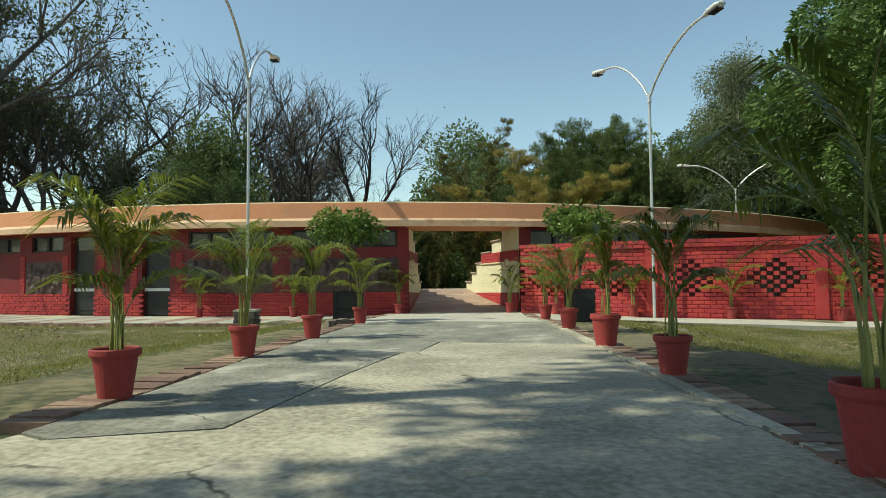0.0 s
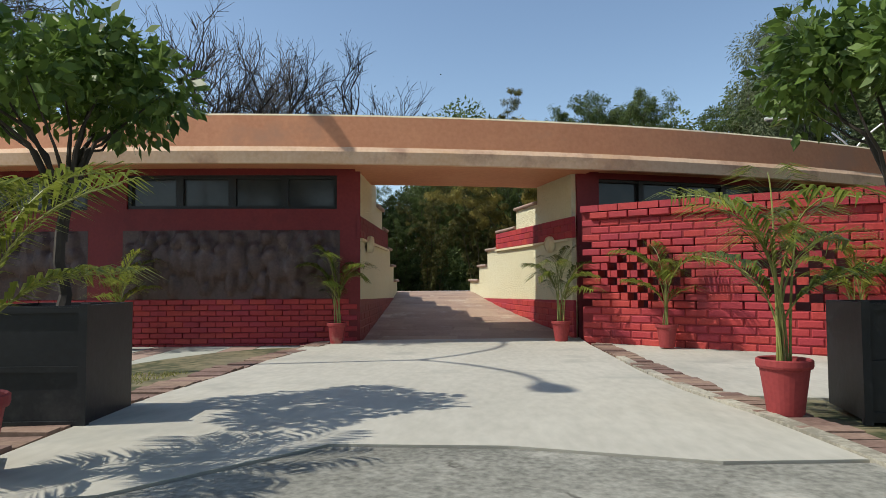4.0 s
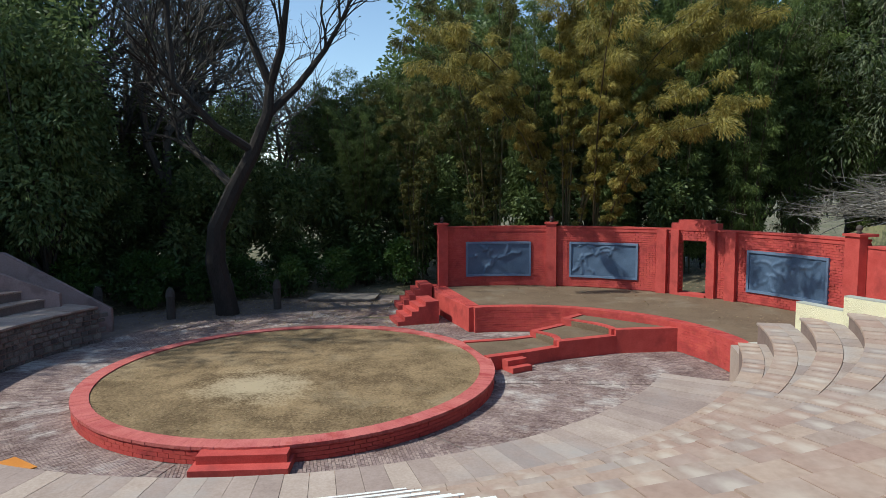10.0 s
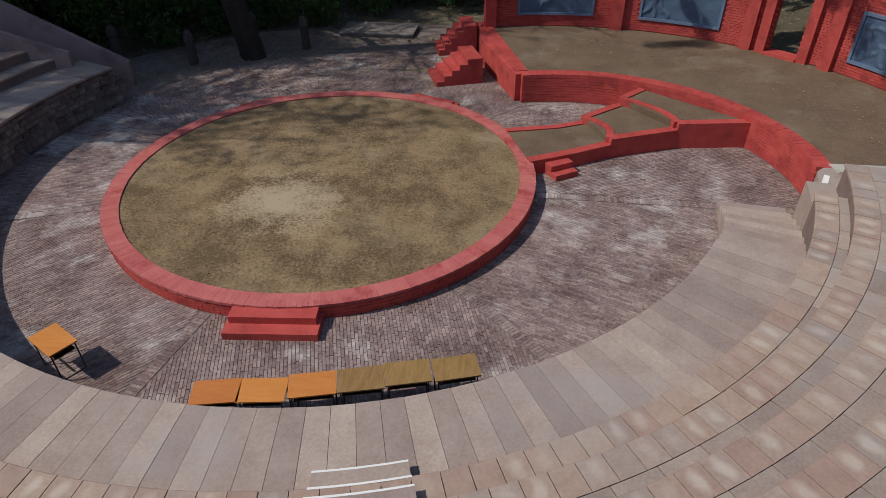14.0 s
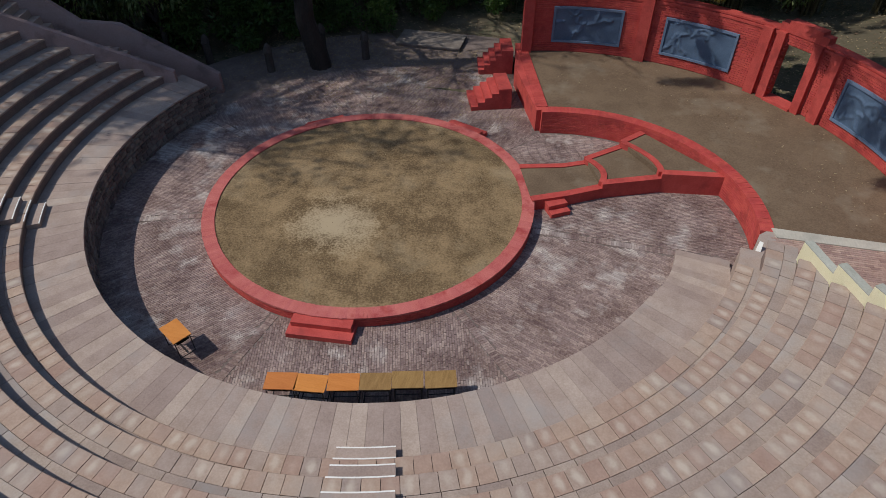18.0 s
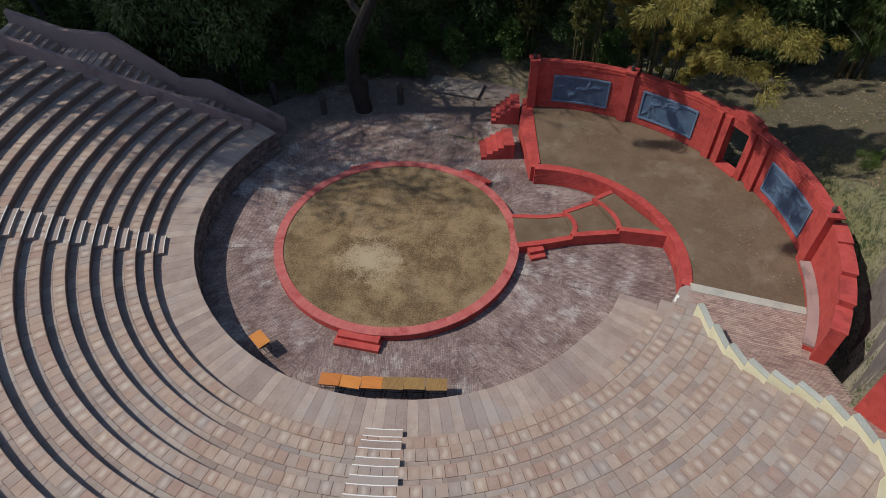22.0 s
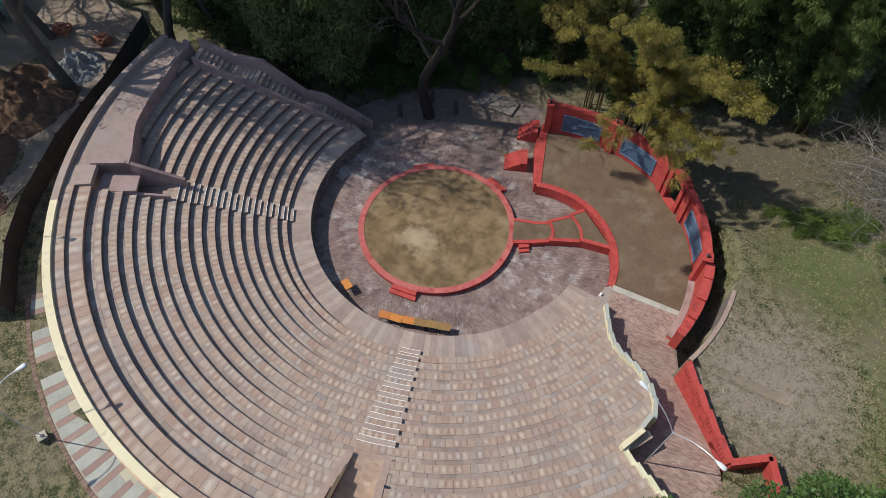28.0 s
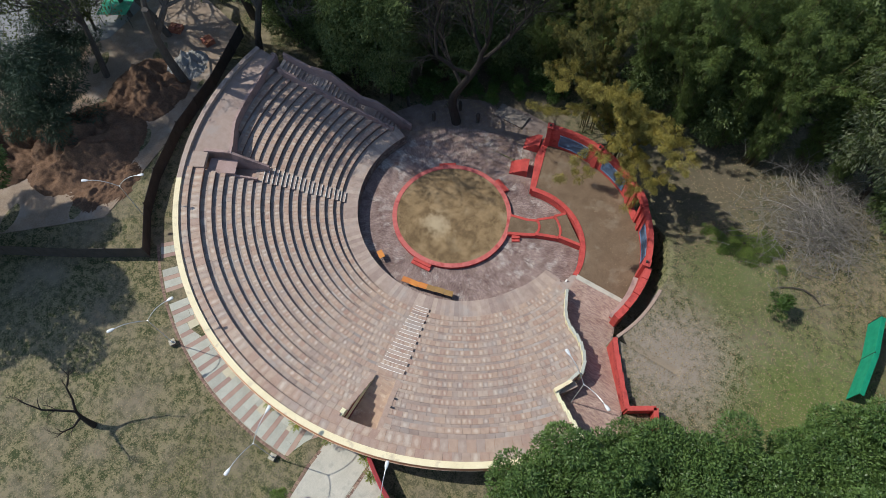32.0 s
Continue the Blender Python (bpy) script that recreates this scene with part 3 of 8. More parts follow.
# path of old concrete leading to the passage, in several pours
def laid(name, poly, lift, material, label, category, step=.5):
    """A slab that lies on the sloping approach, cut into bands along y."""
    mb = MB()
    ys = [p[1] for p in poly]
    cuts = [min(ys)] + [c for c in np.arange(-2.5, 18, step) if min(ys) + .02 < c < max(ys) - .02] + [max(ys)]
    for y0, y1 in zip(cuts, cuts[1:]):
        band = poly
        for lim, sgn in ((y0, 1), (y1, -1)):
            out = []
            for p, q in zip(band, band[1:] + band[:1]):
                a, b = (p[1] - lim) * sgn, (q[1] - lim) * sgn
                if a >= 0:
                    out.append(p)
                if a * b < 0:
                    t = a / (a - b)
                    out.append((p[0] + (q[0] - p[0]) * t, p[1] + (q[1] - p[1]) * t))
            band = out
        if len(band) > 2:
            mb.prism(band, -.3, [float(front_z(*p)) + lift for p in band])
    me = mb.mesh(name)
    bm = bmesh.new()
    bm.from_mesh(me)
    bmesh.ops.remove_doubles(bm, verts=bm.verts, dist=.0005)
    bm.to_mesh(me)
    bm.free()
    return setting(name, me, material, label, category)


laid("road_concrete", [(-40, -14), (40, -14), (40, -3), (3.4, -2.5), (2.98, 3.05), (2.84, 4.5), (2.77, 6.9), (2.72, 7.14), (1.34, 7.38), (1.26, 6.5), (1.12, 6.33), (0.98, 5.1), (0.89, 3.9), (0.86, 3.55), (0.27, 3.34), (.12, 3.42), (0.0, 2.0), (-.6, -2.5), (-40, -3)],
     0.024, M_CONC, "pale old concrete drive with cracks", "path")
laid("path_patch", [(.10, 3.46), (0.28, 3.37), (.84, 3.58), (.87, 3.9), (.96, 5.1), (1.10, 6.35), (1.24, 6.52), (1.32, 7.41), (2.74, 7.17), (2.68, 9.5), (2.62, 11.2), (2.13, 11.14), (1.43, 11.30), (.78, 11.28), (.29, 10.66), (-.24, 10.5), (-.20, 9.8), (-.08, 7.0), (.09, 4.2)],
     0.022, M_CONC_DARK, "worn grey patched concrete path", "path")
laid("path_apron", [(-.26, 10.52), (.28, 10.69), (.77, 11.31), (1.43, 11.33), (2.13, 11.17), (2.62, 11.23), (2.47, 12.8), (2.47, 15.1), (2.45, 17.35), (-0.35, 16.9), (-0.86, 16.7), (-.5, 12.4)],
     0.026, M_CONC_LIGHT, "pale smooth concrete apron before the passage", "path")


def brick_edging(name, pts, label, wide=0.23, z=0.03):
    mb = MB()
    rnd = random.Random(3)
    for (x0, y0), (x1, y1) in zip(pts, pts[1:]):
        d = Vector((x1 - x0, y1 - y0, 0))
        n = int(d.length / 0.105)
        a = math.atan2(d.y, d.x)
        for i in range(n):
            p = Vector((x0, y0, 0)) + d * ((i + 0.5) / n)
            p.z = float(front_z(p.x, p.y))
            m = Matrix.Translation(p + Vector((rnd.uniform(-.01, .01), rnd.uniform(-.01, .01), rnd.uniform(-.012, .008)))) @ Matrix.Rotation(a + rnd.uniform(-.05, .05), 4, "Z") @ Matrix.Rotation(rnd.uniform(-.03, .03), 4, "X")
            mb.box(-0.047, 0.047, -wide / 2, wide / 2, -0.08, z, m)
    tagged(obj(name, mb, M_EDGEBRICK), label, "brick edging", kind="stuff")


brick_edging("brick_edging", [(-.02, 3.6), (-.20, 7.0), (-.34, 10.0), (-.62, 12.4)], "worn red brick edging set flush along the path")
brick_edging("brick_edging", [(3.10, 2.0), (2.98, 4.5), (2.92, 6.9), (2.83, 9.5), (2.75, 11.2), (2.62, 12.8)], "worn red brick edging set flush along the path")
brick_edging("brick_edging", [(-.62, 12.5), (-0.80, 14.2), (-0.72, 16.55)], "dark red brick strip crossing the pavement")
brick_edging("brick_edging", [(2.62, 12.9), (2.60, 16.5)], "dark red brick strip crossing the pavement")
strip = [(3.05, 2.0), (2.90, 4.5), (2.83, 6.9), (2.74, 9.5), (2.67, 11.2), (2.53, 12.8), (2.53, 15.1)]
strip = [(float(np.interp(y, [q[1] for q in strip], [q[0] for q in strip])), y) for y in np.arange(2.0, 15.1, .5)]
setting("kerb_strip", MB().sweep([(x, y, float(front_z(x, y)), 1, .04) for x, y in strip], [(-.045, -.06), (.045, -.06), (.036, .034), (-.04, .034)]), M_CONC, "low pale concrete strip edging the path", "kerb")


def paving_ring():
    """Pavement along the curved facade: slabs in grey, cream and pink."""
    base = setting("pavement_ring", MB().arc(C, -134, -82.6, [(22.0, -0.25), (24.75, -0.25), (24.75, -.032), (22.0, -.032)], 2), M_CONC, "curved pavement of mixed stone slabs along the wall", "pavement")
    rnd = random.Random(5)
    shapes = {}

    def slab(a, w, r0, r1, material):
        key = (w, r0, r1)
        if key not in shapes:
            me = MB().arc((0, 0), 0.02, w - 0.02, [(r0 + .008, -.03), (r1 - .008, -.03), (r1 - .008, .0), (r0 + .008, .0)], 1).mesh("paving_slab")
            me.materials.append(M_PAVE)
            shapes[key] = me
        ob = new("paving_slab", shapes[key])
        ob.parent = base
        ob.material_slots[0].link = "OBJECT"
        ob.material_slots[0].material = material
        ob.matrix_basis = Matrix.Translation((C[0], C[1], -.018 + rnd.uniform(-.003, .003))) @ Matrix.Rotation(radians(a), 4, "Z")
    a, k = -133.8, 0
    while a < -83.2:
        full = k % 3 != 1
        rows = [(22.25, 24.7, M_PAVEPINK)] if full else [(22.25, 23.3, M_PAVECREAM if k % 2 else M_PAVE), (23.3, 24.7, M_PAVEPINK)]
        for r0, r1, mt in rows:
            slab(a, .85, r0, r1, mt)
        a += .85
        cut = rnd.choice((23.1, 23.5, 23.9))
        for r0, r1, mt in ((22.25, cut, M_PAVECREAM if rnd.random() < .22 else M_PAVE), (cut, 24.7, M_PAVE)):
            slab(a, 1.55, r0, r1, mt)
        a, k = a + 1.55, k + 1
    edge = MB()
    for i in range(250):
        m = Matrix.Translation(polar(C, 24.86, -133.6 + 50.8 * (i + .5) / 250, -.03)) @ Matrix.Rotation(radians(-133.6 + 50.8 * (i + .5) / 250), 4, "Z")
        edge.box(-.10, .10, -.039, .039, -.1, .02 + rnd.uniform(-.008, .008), m)
    tagged(obj("ring_edging", edge, M_EDGEBRICK), "weathered brick edging along the curved pavement", "brick edging", kind="stuff")


paving_ring()
for poly in ([(2.58, 16.9), (2.58, 12.75), (8.3, 12.95), (8.3, 14.83), (6.7, 15.2), (4.7, 15.95), (3.5, 16.5)], [(8.21, 12.95), (20, 12.2), (20, 14.2), (8.21, 14.85)]):
    laid("pavement_right", poly, .012, M_CONC_LIGHT, "pale pavement strip before the pierced wall", "pavement")


# ---------------------------------------------------------------- seating
def row_span(r):
    """Start (right-hand end) and end azimuth of a row at radius r."""
    right = np.interp(r, [9.3, 10.4, 10.8, 11.15, 11.4, 11.6, 11.9, 12.6, 13.2, 13.9, 14.55, 15.7, 16.73, 17.6, 18.0, 18.3, 18.45, 23], [-9.5, -18.0, -13.5, -10, -9.5, -11.5, -13.5, -17.8, -20.5, -22.5, -23.4, -24.2, -26, -28, -30, -32.4, -36.8, -36.8])
    p, d = Vector((-14.28 - C[0], 41.87 - C[1])), Vector((-10.6, -3.3)).normalized()
    b = p.dot(d)
    s = -b + math.sqrt(max(b * b - p.length_squared + r * r, 0))
    q = p + d * s
    return float(right), math.degrees(math.atan2(q.y, q.x)) % 360 - 360


def left_wall_x(y):
    return np.interp(y, [16.82, 21.69], [-0.35, -0.67])


def passage_az(r):
    """Azimuths of the passage's left and right wall faces at radius r."""
    def meet(p, q):
        p, q = Vector(p) - Vector(C), Vector(q) - Vector(C)
        d = (p - q).normalized()
        b = q.dot(d)
        s = -b + math.sqrt(b * b - q.length_squared + r * r)
        v = q + d * s
        return math.degrees(math.atan2(v.y, v.x))
    return meet((-0.35, 16.82), (-0.67, 21.69)), meet((2.39, 17.29), (0.81, 22.26))


P2 = (-151.2, -147.6)      # the second passage, at the far end
TER = (-151.2, -182.5)     # raised terrace block
R_TER = 19.35


def ter_r(a):
    """Inner radius of the raised terrace at an azimuth."""
    return float(np.interp(-a, [151, 154, 161, 173, 183], [19.2, 19.25, 19.9, 20.25, 20.9]))


def seat_rows():
    rnd = random.Random(11)
    for k, (r, z) in enumerate(zip(ROW_R, ROW_Z), 1):
        r1 = ROW_R[k] if k < len(ROW_R) else 22.42
        a_r, a_l = row_span(r + 0.2)
        spans = [(a_r, a_l)]
        if 11 <= k <= 15:
            gl, gr = passage_az(r + 0.35)
            spans = [(a_r, gr + 0.55), (gl - 0.55, a_l)]
            (s0, s1), (t0, t1) = spans
            spans = [(s0, s1), (t0, P2[1] + 0.4), (P2[0] - 0.3, t1)]
        if k == 16:
            gl, gr = passage_az(r + 0.35)
            spans = [(a_r, gr + .3), (gl - .3, P2[1] + 0.4), (P2[0] - 0.3, a_l)]
        if r > R_TER - 0.2:
            spans = [(s, max(e, P2[1] + 0.4)) for s, e in spans if s > P2[1]]
            if k in (14, 15):      # these rows run on below the terrace
                spans.append(((-160.0, -176.5)[k - 14], a_l))
        row = thing("seating_row", "curved row of pink and buff sandstone seat slabs, worn and stained", "seating row", kind="structure")
        zb = 2.29 if k == 17 else z - (0.62 if k > 1 else 2.0)
        mb = MB()
        pieces = [(s, e, zb) for s, e in spans]
        if k == 17:      # over the passage the rows rest on the roof slab alone
            gl, gr = passage_az(r + 0.35)
            (s, e, z0), rest = pieces[0], pieces[1:]
            pieces = [(s, gr + .6, z0), (gr + .6, gl - .6, 2.285), (gl - .6, e, z0)] + rest
        for s, e, bot in pieces:
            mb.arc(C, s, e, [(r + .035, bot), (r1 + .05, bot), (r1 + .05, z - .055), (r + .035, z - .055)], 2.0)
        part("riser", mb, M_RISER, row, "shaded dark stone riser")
        # slabs
        rm = r + 0.40 if k < 16 else r1 + .03      # seat stones in front, a plain tread behind
        w = math.degrees((0.36 if k < 15 else 0.6) / (r + 0.35))
        mesh = MB().arc((0, 0), -w / 2 + math.degrees(.006 / r), w / 2 - math.degrees(.006 / r),
                        [(r, -.055), (rm, -.055), (rm, 0), (r + .012, 0), (r, -.012)], 3).mesh("seat_slab")
        mesh.materials.append(M_SLAB)
        if k < 16:
            tread = MB()
            for s, e in spans:
                n = max(1, round(abs(e - s) / math.degrees(.62 / r)))
                for i in range(n):
                    a0, a1 = s + (e - s) * (i + .012) / n, s + (e - s) * (i + .988) / n
                    dz = rnd.uniform(-.008, -.001)
                    tread.arc(C, a1, a0, [(rm + .009, z - .055), (r1 + .03, z - .055), (r1 + .03, z + dz), (rm + .009, z + dz)], 1.2)
            part("tread_paving", tread, M_TREAD, row, "plain worn stone tread")["kind"] = "stuff"
        for s, e in spans:
            n = max(1, round(abs(e - s) / w))
            fit = abs(e - s) / n
            for i in range(n):
                a = s - fit * (i + 0.5)
                ob = new("seat_slab", mesh)
                ob.parent = row
                sc = fit / w
                ob.matrix_basis = (Matrix.Translation((C[0], C[1], z + rnd.uniform(-.005, .005))) @ Matrix.Rotation(radians(a), 4, "Z") @ Matrix.Diagonal((1, sc, 1, 1)))


seat_rows()


def podium():
    """The lowest ledge above the orchestra with its rubble front, and steps down at its right-hand end."""
    a_l = row_span(9.6)[1]
    a_s = -26.5
    base = thing("podium_ledge", "lowest sandstone ledge with a rubble stone front", "podium", kind="structure")
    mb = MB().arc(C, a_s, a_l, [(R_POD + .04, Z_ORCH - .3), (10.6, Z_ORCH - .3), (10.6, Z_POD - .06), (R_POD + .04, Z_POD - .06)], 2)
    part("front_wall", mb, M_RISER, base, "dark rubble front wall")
    rnd = random.Random(21)
    st = MB()
    z = Z_ORCH - .05
    while z < Z_POD - .12:
        h = rnd.uniform(.14, .22)
        a = a_s
        while a > a_l:
            w = rnd.uniform(1.2, 2.6)
            p = polar(C, R_POD + .05, a - w / 2, 0)
            m = Matrix.Translation((p.x, p.y, z + h / 2)) @ Matrix.Rotation(radians(a - w / 2), 4, "Z")
            hw = math.radians(w) * R_POD / 2 - .01
            d = rnd.uniform(.01, .05)
            st.add([m @ Vector(q) for q in ((0, -hw, -h / 2 + .01), (0, hw, -h / 2 + .01), (0, hw, h / 2 - .01), (0, -hw, h / 2 - .01),
                                            (-d - .02, -hw + .03, -h / 2 + .03), (-d - .02, hw - .03, -h / 2 + .03), (-d - .02, hw - .03, h / 2 - .03), (-d - .02, -hw + .03, h / 2 - .03))],
                   [(4, 5, 6, 7), (0, 1, 5, 4), (1, 2, 6, 5), (2, 3, 7, 6), (3, 0, 4, 7)])
            a -= w
        z += h
    s = part("rubble_face", st, M_RUBBLE, base, "uneven dark rubble stones")
    s["kind"] = "stuff"
    w = math.degrees(0.36 / 9.8)
    me = MB().arc((0, 0), -w / 2 + .018, w / 2 - .018, [(R_POD - .03, -.06), (ROW_R[0] + .04, -.06), (ROW_R[0] + .04, 0), (R_POD - .018, 0), (R_POD - .03, -.015)], 3).mesh("ledge_slab")
    me.materials.append(M_LEDGE)
    n = int(abs(a_l - a_s) / w)
    for i in range(n):
        ob = new("ledge_slab", me)
        ob.parent = base
        ob.matrix_basis = Matrix.Translation((C[0], C[1], Z_POD + rnd.uniform(-.004, .004))) @ Matrix.Rotation(radians(a_s - w * (i + .5)), 4, "Z")
    steps = thing("podium_steps", "pale stone steps down to the orchestra", "steps", kind="structure")
    ns = 9
    for i in range(ns):
        z1 = Z_POD - (Z_POD - Z_ORCH) * (i + 1) / (ns + 1)
        b0, b1 = a_s + i * 2.4, a_s + (i + 1) * 2.4
        part("step", MB().arc(C, b0 - .2, b1, [(R_POD - .02, Z_ORCH - .3), (ROW_R[0] + .05, Z_ORCH - .3), (ROW_R[0] + .05, z1), (R_POD - .02, z1)], 1.2), M_LEDGE, steps)


podium()


def aisle(name_label, a0, a1):
    """Radial aisle: a half-height block on every tread, its nosings painted white."""
    t = thing("aisle_steps", name_label, "steps", kind="structure")
    for k in range(1, 11):
        r, z = ROW_R[k - 1], ROW_Z[k - 1]
        zl = Z_POD if k == 1 else ROW_Z[k - 2]
        h = zl + (z - zl) * 0.5
        blk = part("step_block", MB().arc(C, a0, a1, [(r - .33, zl - .01), (r + .02, zl - .01), (r + .02, h), (r - .33, h)], 1.5), M_LEDGE, t)
        part("white_nosing", MB().arc(C, a0, a1, [(r - .334, h - .016), (r - .305, h - .016), (r - .305, h + .004), (r - .334, h + .004)], 1.5), M_WHITE, blk, "white painted nosing")
        part("white_nosing", MB().arc(C, a0, a1, [(r - .006, z - .018), (r + .024, z - .018), (r + .024, z + .009), (r - .006, z + .009)], 1.5), M_WHITE, blk, "white painted nosing")


aisle("stone aisle steps with white painted nosings", -71.3, -77.9)
aisle("stone aisle steps with white painted nosings", -147.2, -152.8)


# ---------------------------------------------------------------- passage
def passage():
    pl = [(-0.35, 16.82), (-0.67, 21.95)]
    pr = [(2.39, 17.29), (0.78, 22.38)]
    # ramp of sandstone slabs
    ramp = thing("ramp", "sloping sandstone ramp rising through the passage", "ramp", kind="structure")

    def zr(y, x=.3):
        """Height of the ramp: it steepens a little towards the top and tilts slightly to the right."""
        tilt = float(np.interp(y, [16.95, 20.0, 21.6, 22.3], [0, .026, .026, 0]))
        return float(np.interp(y, [16.95, 20.2, 21.0, 21.8, 22.2], [0.0, .322, .408, .510, .538])) + tilt * (.3 - x)
    rnd = random.Random(4)
    y, row = 16.95, 0
    while y < 22.3:
        big = y > 22.1
        y1 = min(y + (.58 if big else .215), 22.35)
        x0, x1 = float(left_wall_x(y)) - .05, float(np.interp(y, [17.29, 22.26], [2.39, .81])) + .05
        a = x0 - rnd.uniform(0, .3)
        while a < x1 - .05:
            b = a + (rnd.uniform(.55, .72) if big else rnd.uniform(.34, .62))
            if x1 - b < .16:
                b = x1
            lo = max(a, x0)
            if b - lo > .06:
                up = rnd.uniform(-.0012, .0022)
                mb = MB().prism([(lo + .0015, y + .0015), (b - .0015, y + .0015), (b - .0015, y1 - .0015), (lo + .0015, y1 - .0015)], [zr(y) - .06] * 2 + [zr(y1) - .06] * 2, [zr(y, lo) + up, zr(y, b) + up, zr(y1, b) + up, zr(y1, lo) + up])
                part("ramp_slab", mb, M_RAMP, ramp)
            a = b
        y, row = y1, row + 1
    bed, ys = MB(), [16.95, 18.5, 20.0, 20.6, 21.0, 21.6, 21.9, 22.3, 22.36]
    for y0, y1 in zip(ys, ys[1:]):
        e = [(float(left_wall_x(v)) - .08, float(np.interp(v, [17.29, 22.26], [2.39, .81])) + .12) for v in (y0, y1)]
        bed.prism([(e[0][0], y0), (e[0][1], y0), (e[1][1], y1), (e[1][0], y1)], -.5, [zr(y0, e[0][0]) - .0015, zr(y0, e[0][1]) - .0015, zr(y1, e[1][1]) - .0015, zr(y1, e[1][0]) - .0015])
    part("ramp_bed", bed, M_RAMPJOINT, ramp, "pale sandy joints")
    # stepped side walls: plinth band, plaster, upper band, copings
    tops = [2.22, 1.91, 1.61, 1.315, 1.025, .74]
    for side, (p, q), sgn in (("left", pl, -1), ("right", pr, 1)):
        p, q = Vector(p), Vector(q)
        d = (q - p).normalized()
        nrm = Vector((-d.y, d.x)) * -sgn if sgn > 0 else Vector((-d.y, d.x))
        nrm = nrm if (nrm.x * sgn > 0) else -nrm      # away from the passage
        wall = thing("passage_wall_" + side, "stepped passage wall in cream rough plaster with dark red bands", "wall", kind="structure")

        L = (q - p).length
        # cuts along the wall from the outside in
        cuts = [.06, 1.70, 2.42, 3.00, 3.62, 4.27, 4.93] if side == "left" else [.06, 1.28, 2.24, 3.24, 3.92, 4.50, 5.18]

        def strip(s0, s1, z0a, z0b, z1, out=0.0, thick=0.28):
            a, b = p + d * s0, p + d * s1
            o, i2 = -nrm * out, nrm * thick
            poly = [a + o, b + o, b + i2, a + i2]
            if (poly[1] - poly[0]).cross(poly[2] - poly[1]) < 0:
                poly, zz0 = [poly[0], poly[3], poly[2], poly[1]], [z0a, z0a, z0b, z0b]
            else:
                zz0 = [z0a, z0b, z0b, z0a]
            return poly, zz0

        plaster = MB()
        cop = []
        for i in range(len(tops)):
            s0, s1 = cuts[i], cuts[i + 1]
            zt = tops[i]
            if i == len(tops) - 1:
                s1 = cuts[i + 1] + 0.02
            poly, z0 = strip(s0, s1, -.1, -.1, zt, 0, .30)
            plaster.prism(poly, z0, zt)
            if i > 0:
                cop.append((s0, s1 + .035, zt))
        part("plaster", plaster, M_CREAM, wall, "cream rough-cast plaster")
        for s0, s1, zt in cop:      # rounded nose on the passage side and at the end
            p0, p1, p2 = p + d * s0, p + d * (s1 - .03), p + d * s1
            rows = [(v.x, v.y, zt, -nrm.x, -nrm.y) for v in (p0, p1)] + [(p2.x, p2.y, zt, -nrm.x * .6, -nrm.y * .6)]
            prof = [(-.33, .0), (.035, .0), (.046, .010), (.052, .026), (.045, .042), (.03, .050), (-.33, .052)]
            part("coping", MB().sweep(rows, prof if sgn < 0 else prof[::-1]).mesh("coping"), M_COPING, wall, "brown stone coping")
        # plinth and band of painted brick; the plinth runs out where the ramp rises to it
        # same red on both walls; the left's darker tone holds its shade
        side_red = M_MAROON if side == "left" else M_REDBRICK
        s_end = 4.15 if side == "left" else 4.25
        zp, zq = (.545, .44) if side == "left" else (.51, .418)
        poly, z0 = strip(0.0, s_end, -.1, .25, 0, .012, .02)
        part("plinth", MB().prism(poly, z0, [zp, zp, zq, zq] if z0[1] == z0[0] else [zp, zq, zq, zp]), side_red, wall, "dark red painted plinth")
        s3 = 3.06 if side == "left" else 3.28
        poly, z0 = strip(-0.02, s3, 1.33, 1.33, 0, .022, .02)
        part("band", MB().prism(poly, 1.325, 1.60), side_red, wall, "dark red painted brick band")
        brick_me = {}
        rb_ = random.Random(17)
        ang = math.atan2(d.y, d.x)

        def lay(s0, s1, zc, hh, out):
            """One brick of the course, proud of its joints by a few millimetres."""
            key = (round(s1 - s0, 2), round(hh, 3), round(out, 3))
            if key not in brick_me:
                w, e = key[0] / 2, key[1] / 2
                by, fy, sl = -.02, key[2], -.007
                vs = [(-w, by, -e), (w, by, -e), (w, by, e), (-w, by, e), (-w, fy + sl, -e), (w, fy + sl, -e), (w, fy + sl, e), (-w, fy + sl, e),
                      (-w + .008, fy, -e + .008), (w - .008, fy, -e + .008), (w - .008, fy, e - .008), (-w + .008, fy, e - .008)]
                fs = [(4, 5, 9, 8), (5, 6, 10, 9), (6, 7, 11, 10), (7, 4, 8, 11), (8, 9, 10, 11), (0, 1, 5, 4), (1, 2, 6, 5), (2, 3, 7, 6), (3, 0, 4, 7)]
                me = MB().add(vs, [g[::-1] for g in fs]).mesh("brick")
                me.materials.append(side_red)
                brick_me[key] = me
            ob = new("brick", brick_me[key])
            ob.parent = wall
            c = p + d * ((s0 + s1) / 2)
            ob.matrix_basis = Matrix.Translation((c.x, c.y, zc)) @ Matrix.Rotation(ang + (0 if sgn > 0 else math.pi) + rb_.uniform(-.006, .006), 4, "Z") @ Matrix.Rotation(rb_.uniform(-.012, .012), 4, "Y")
        for row in range(3):
            s_, k_ = -.02, 0
            while s_ < s3 - .05:
                w_ = .24 if (k_ or row % 2 == 0) else .12
                e_ = min(s_ + w_, s3)
                lay(s_ + .002, e_ - .002, 1.325 + .0915 * (row + .5), .087, .026 if side == "left" else .034)
                s_, k_ = e_, k_ + 1
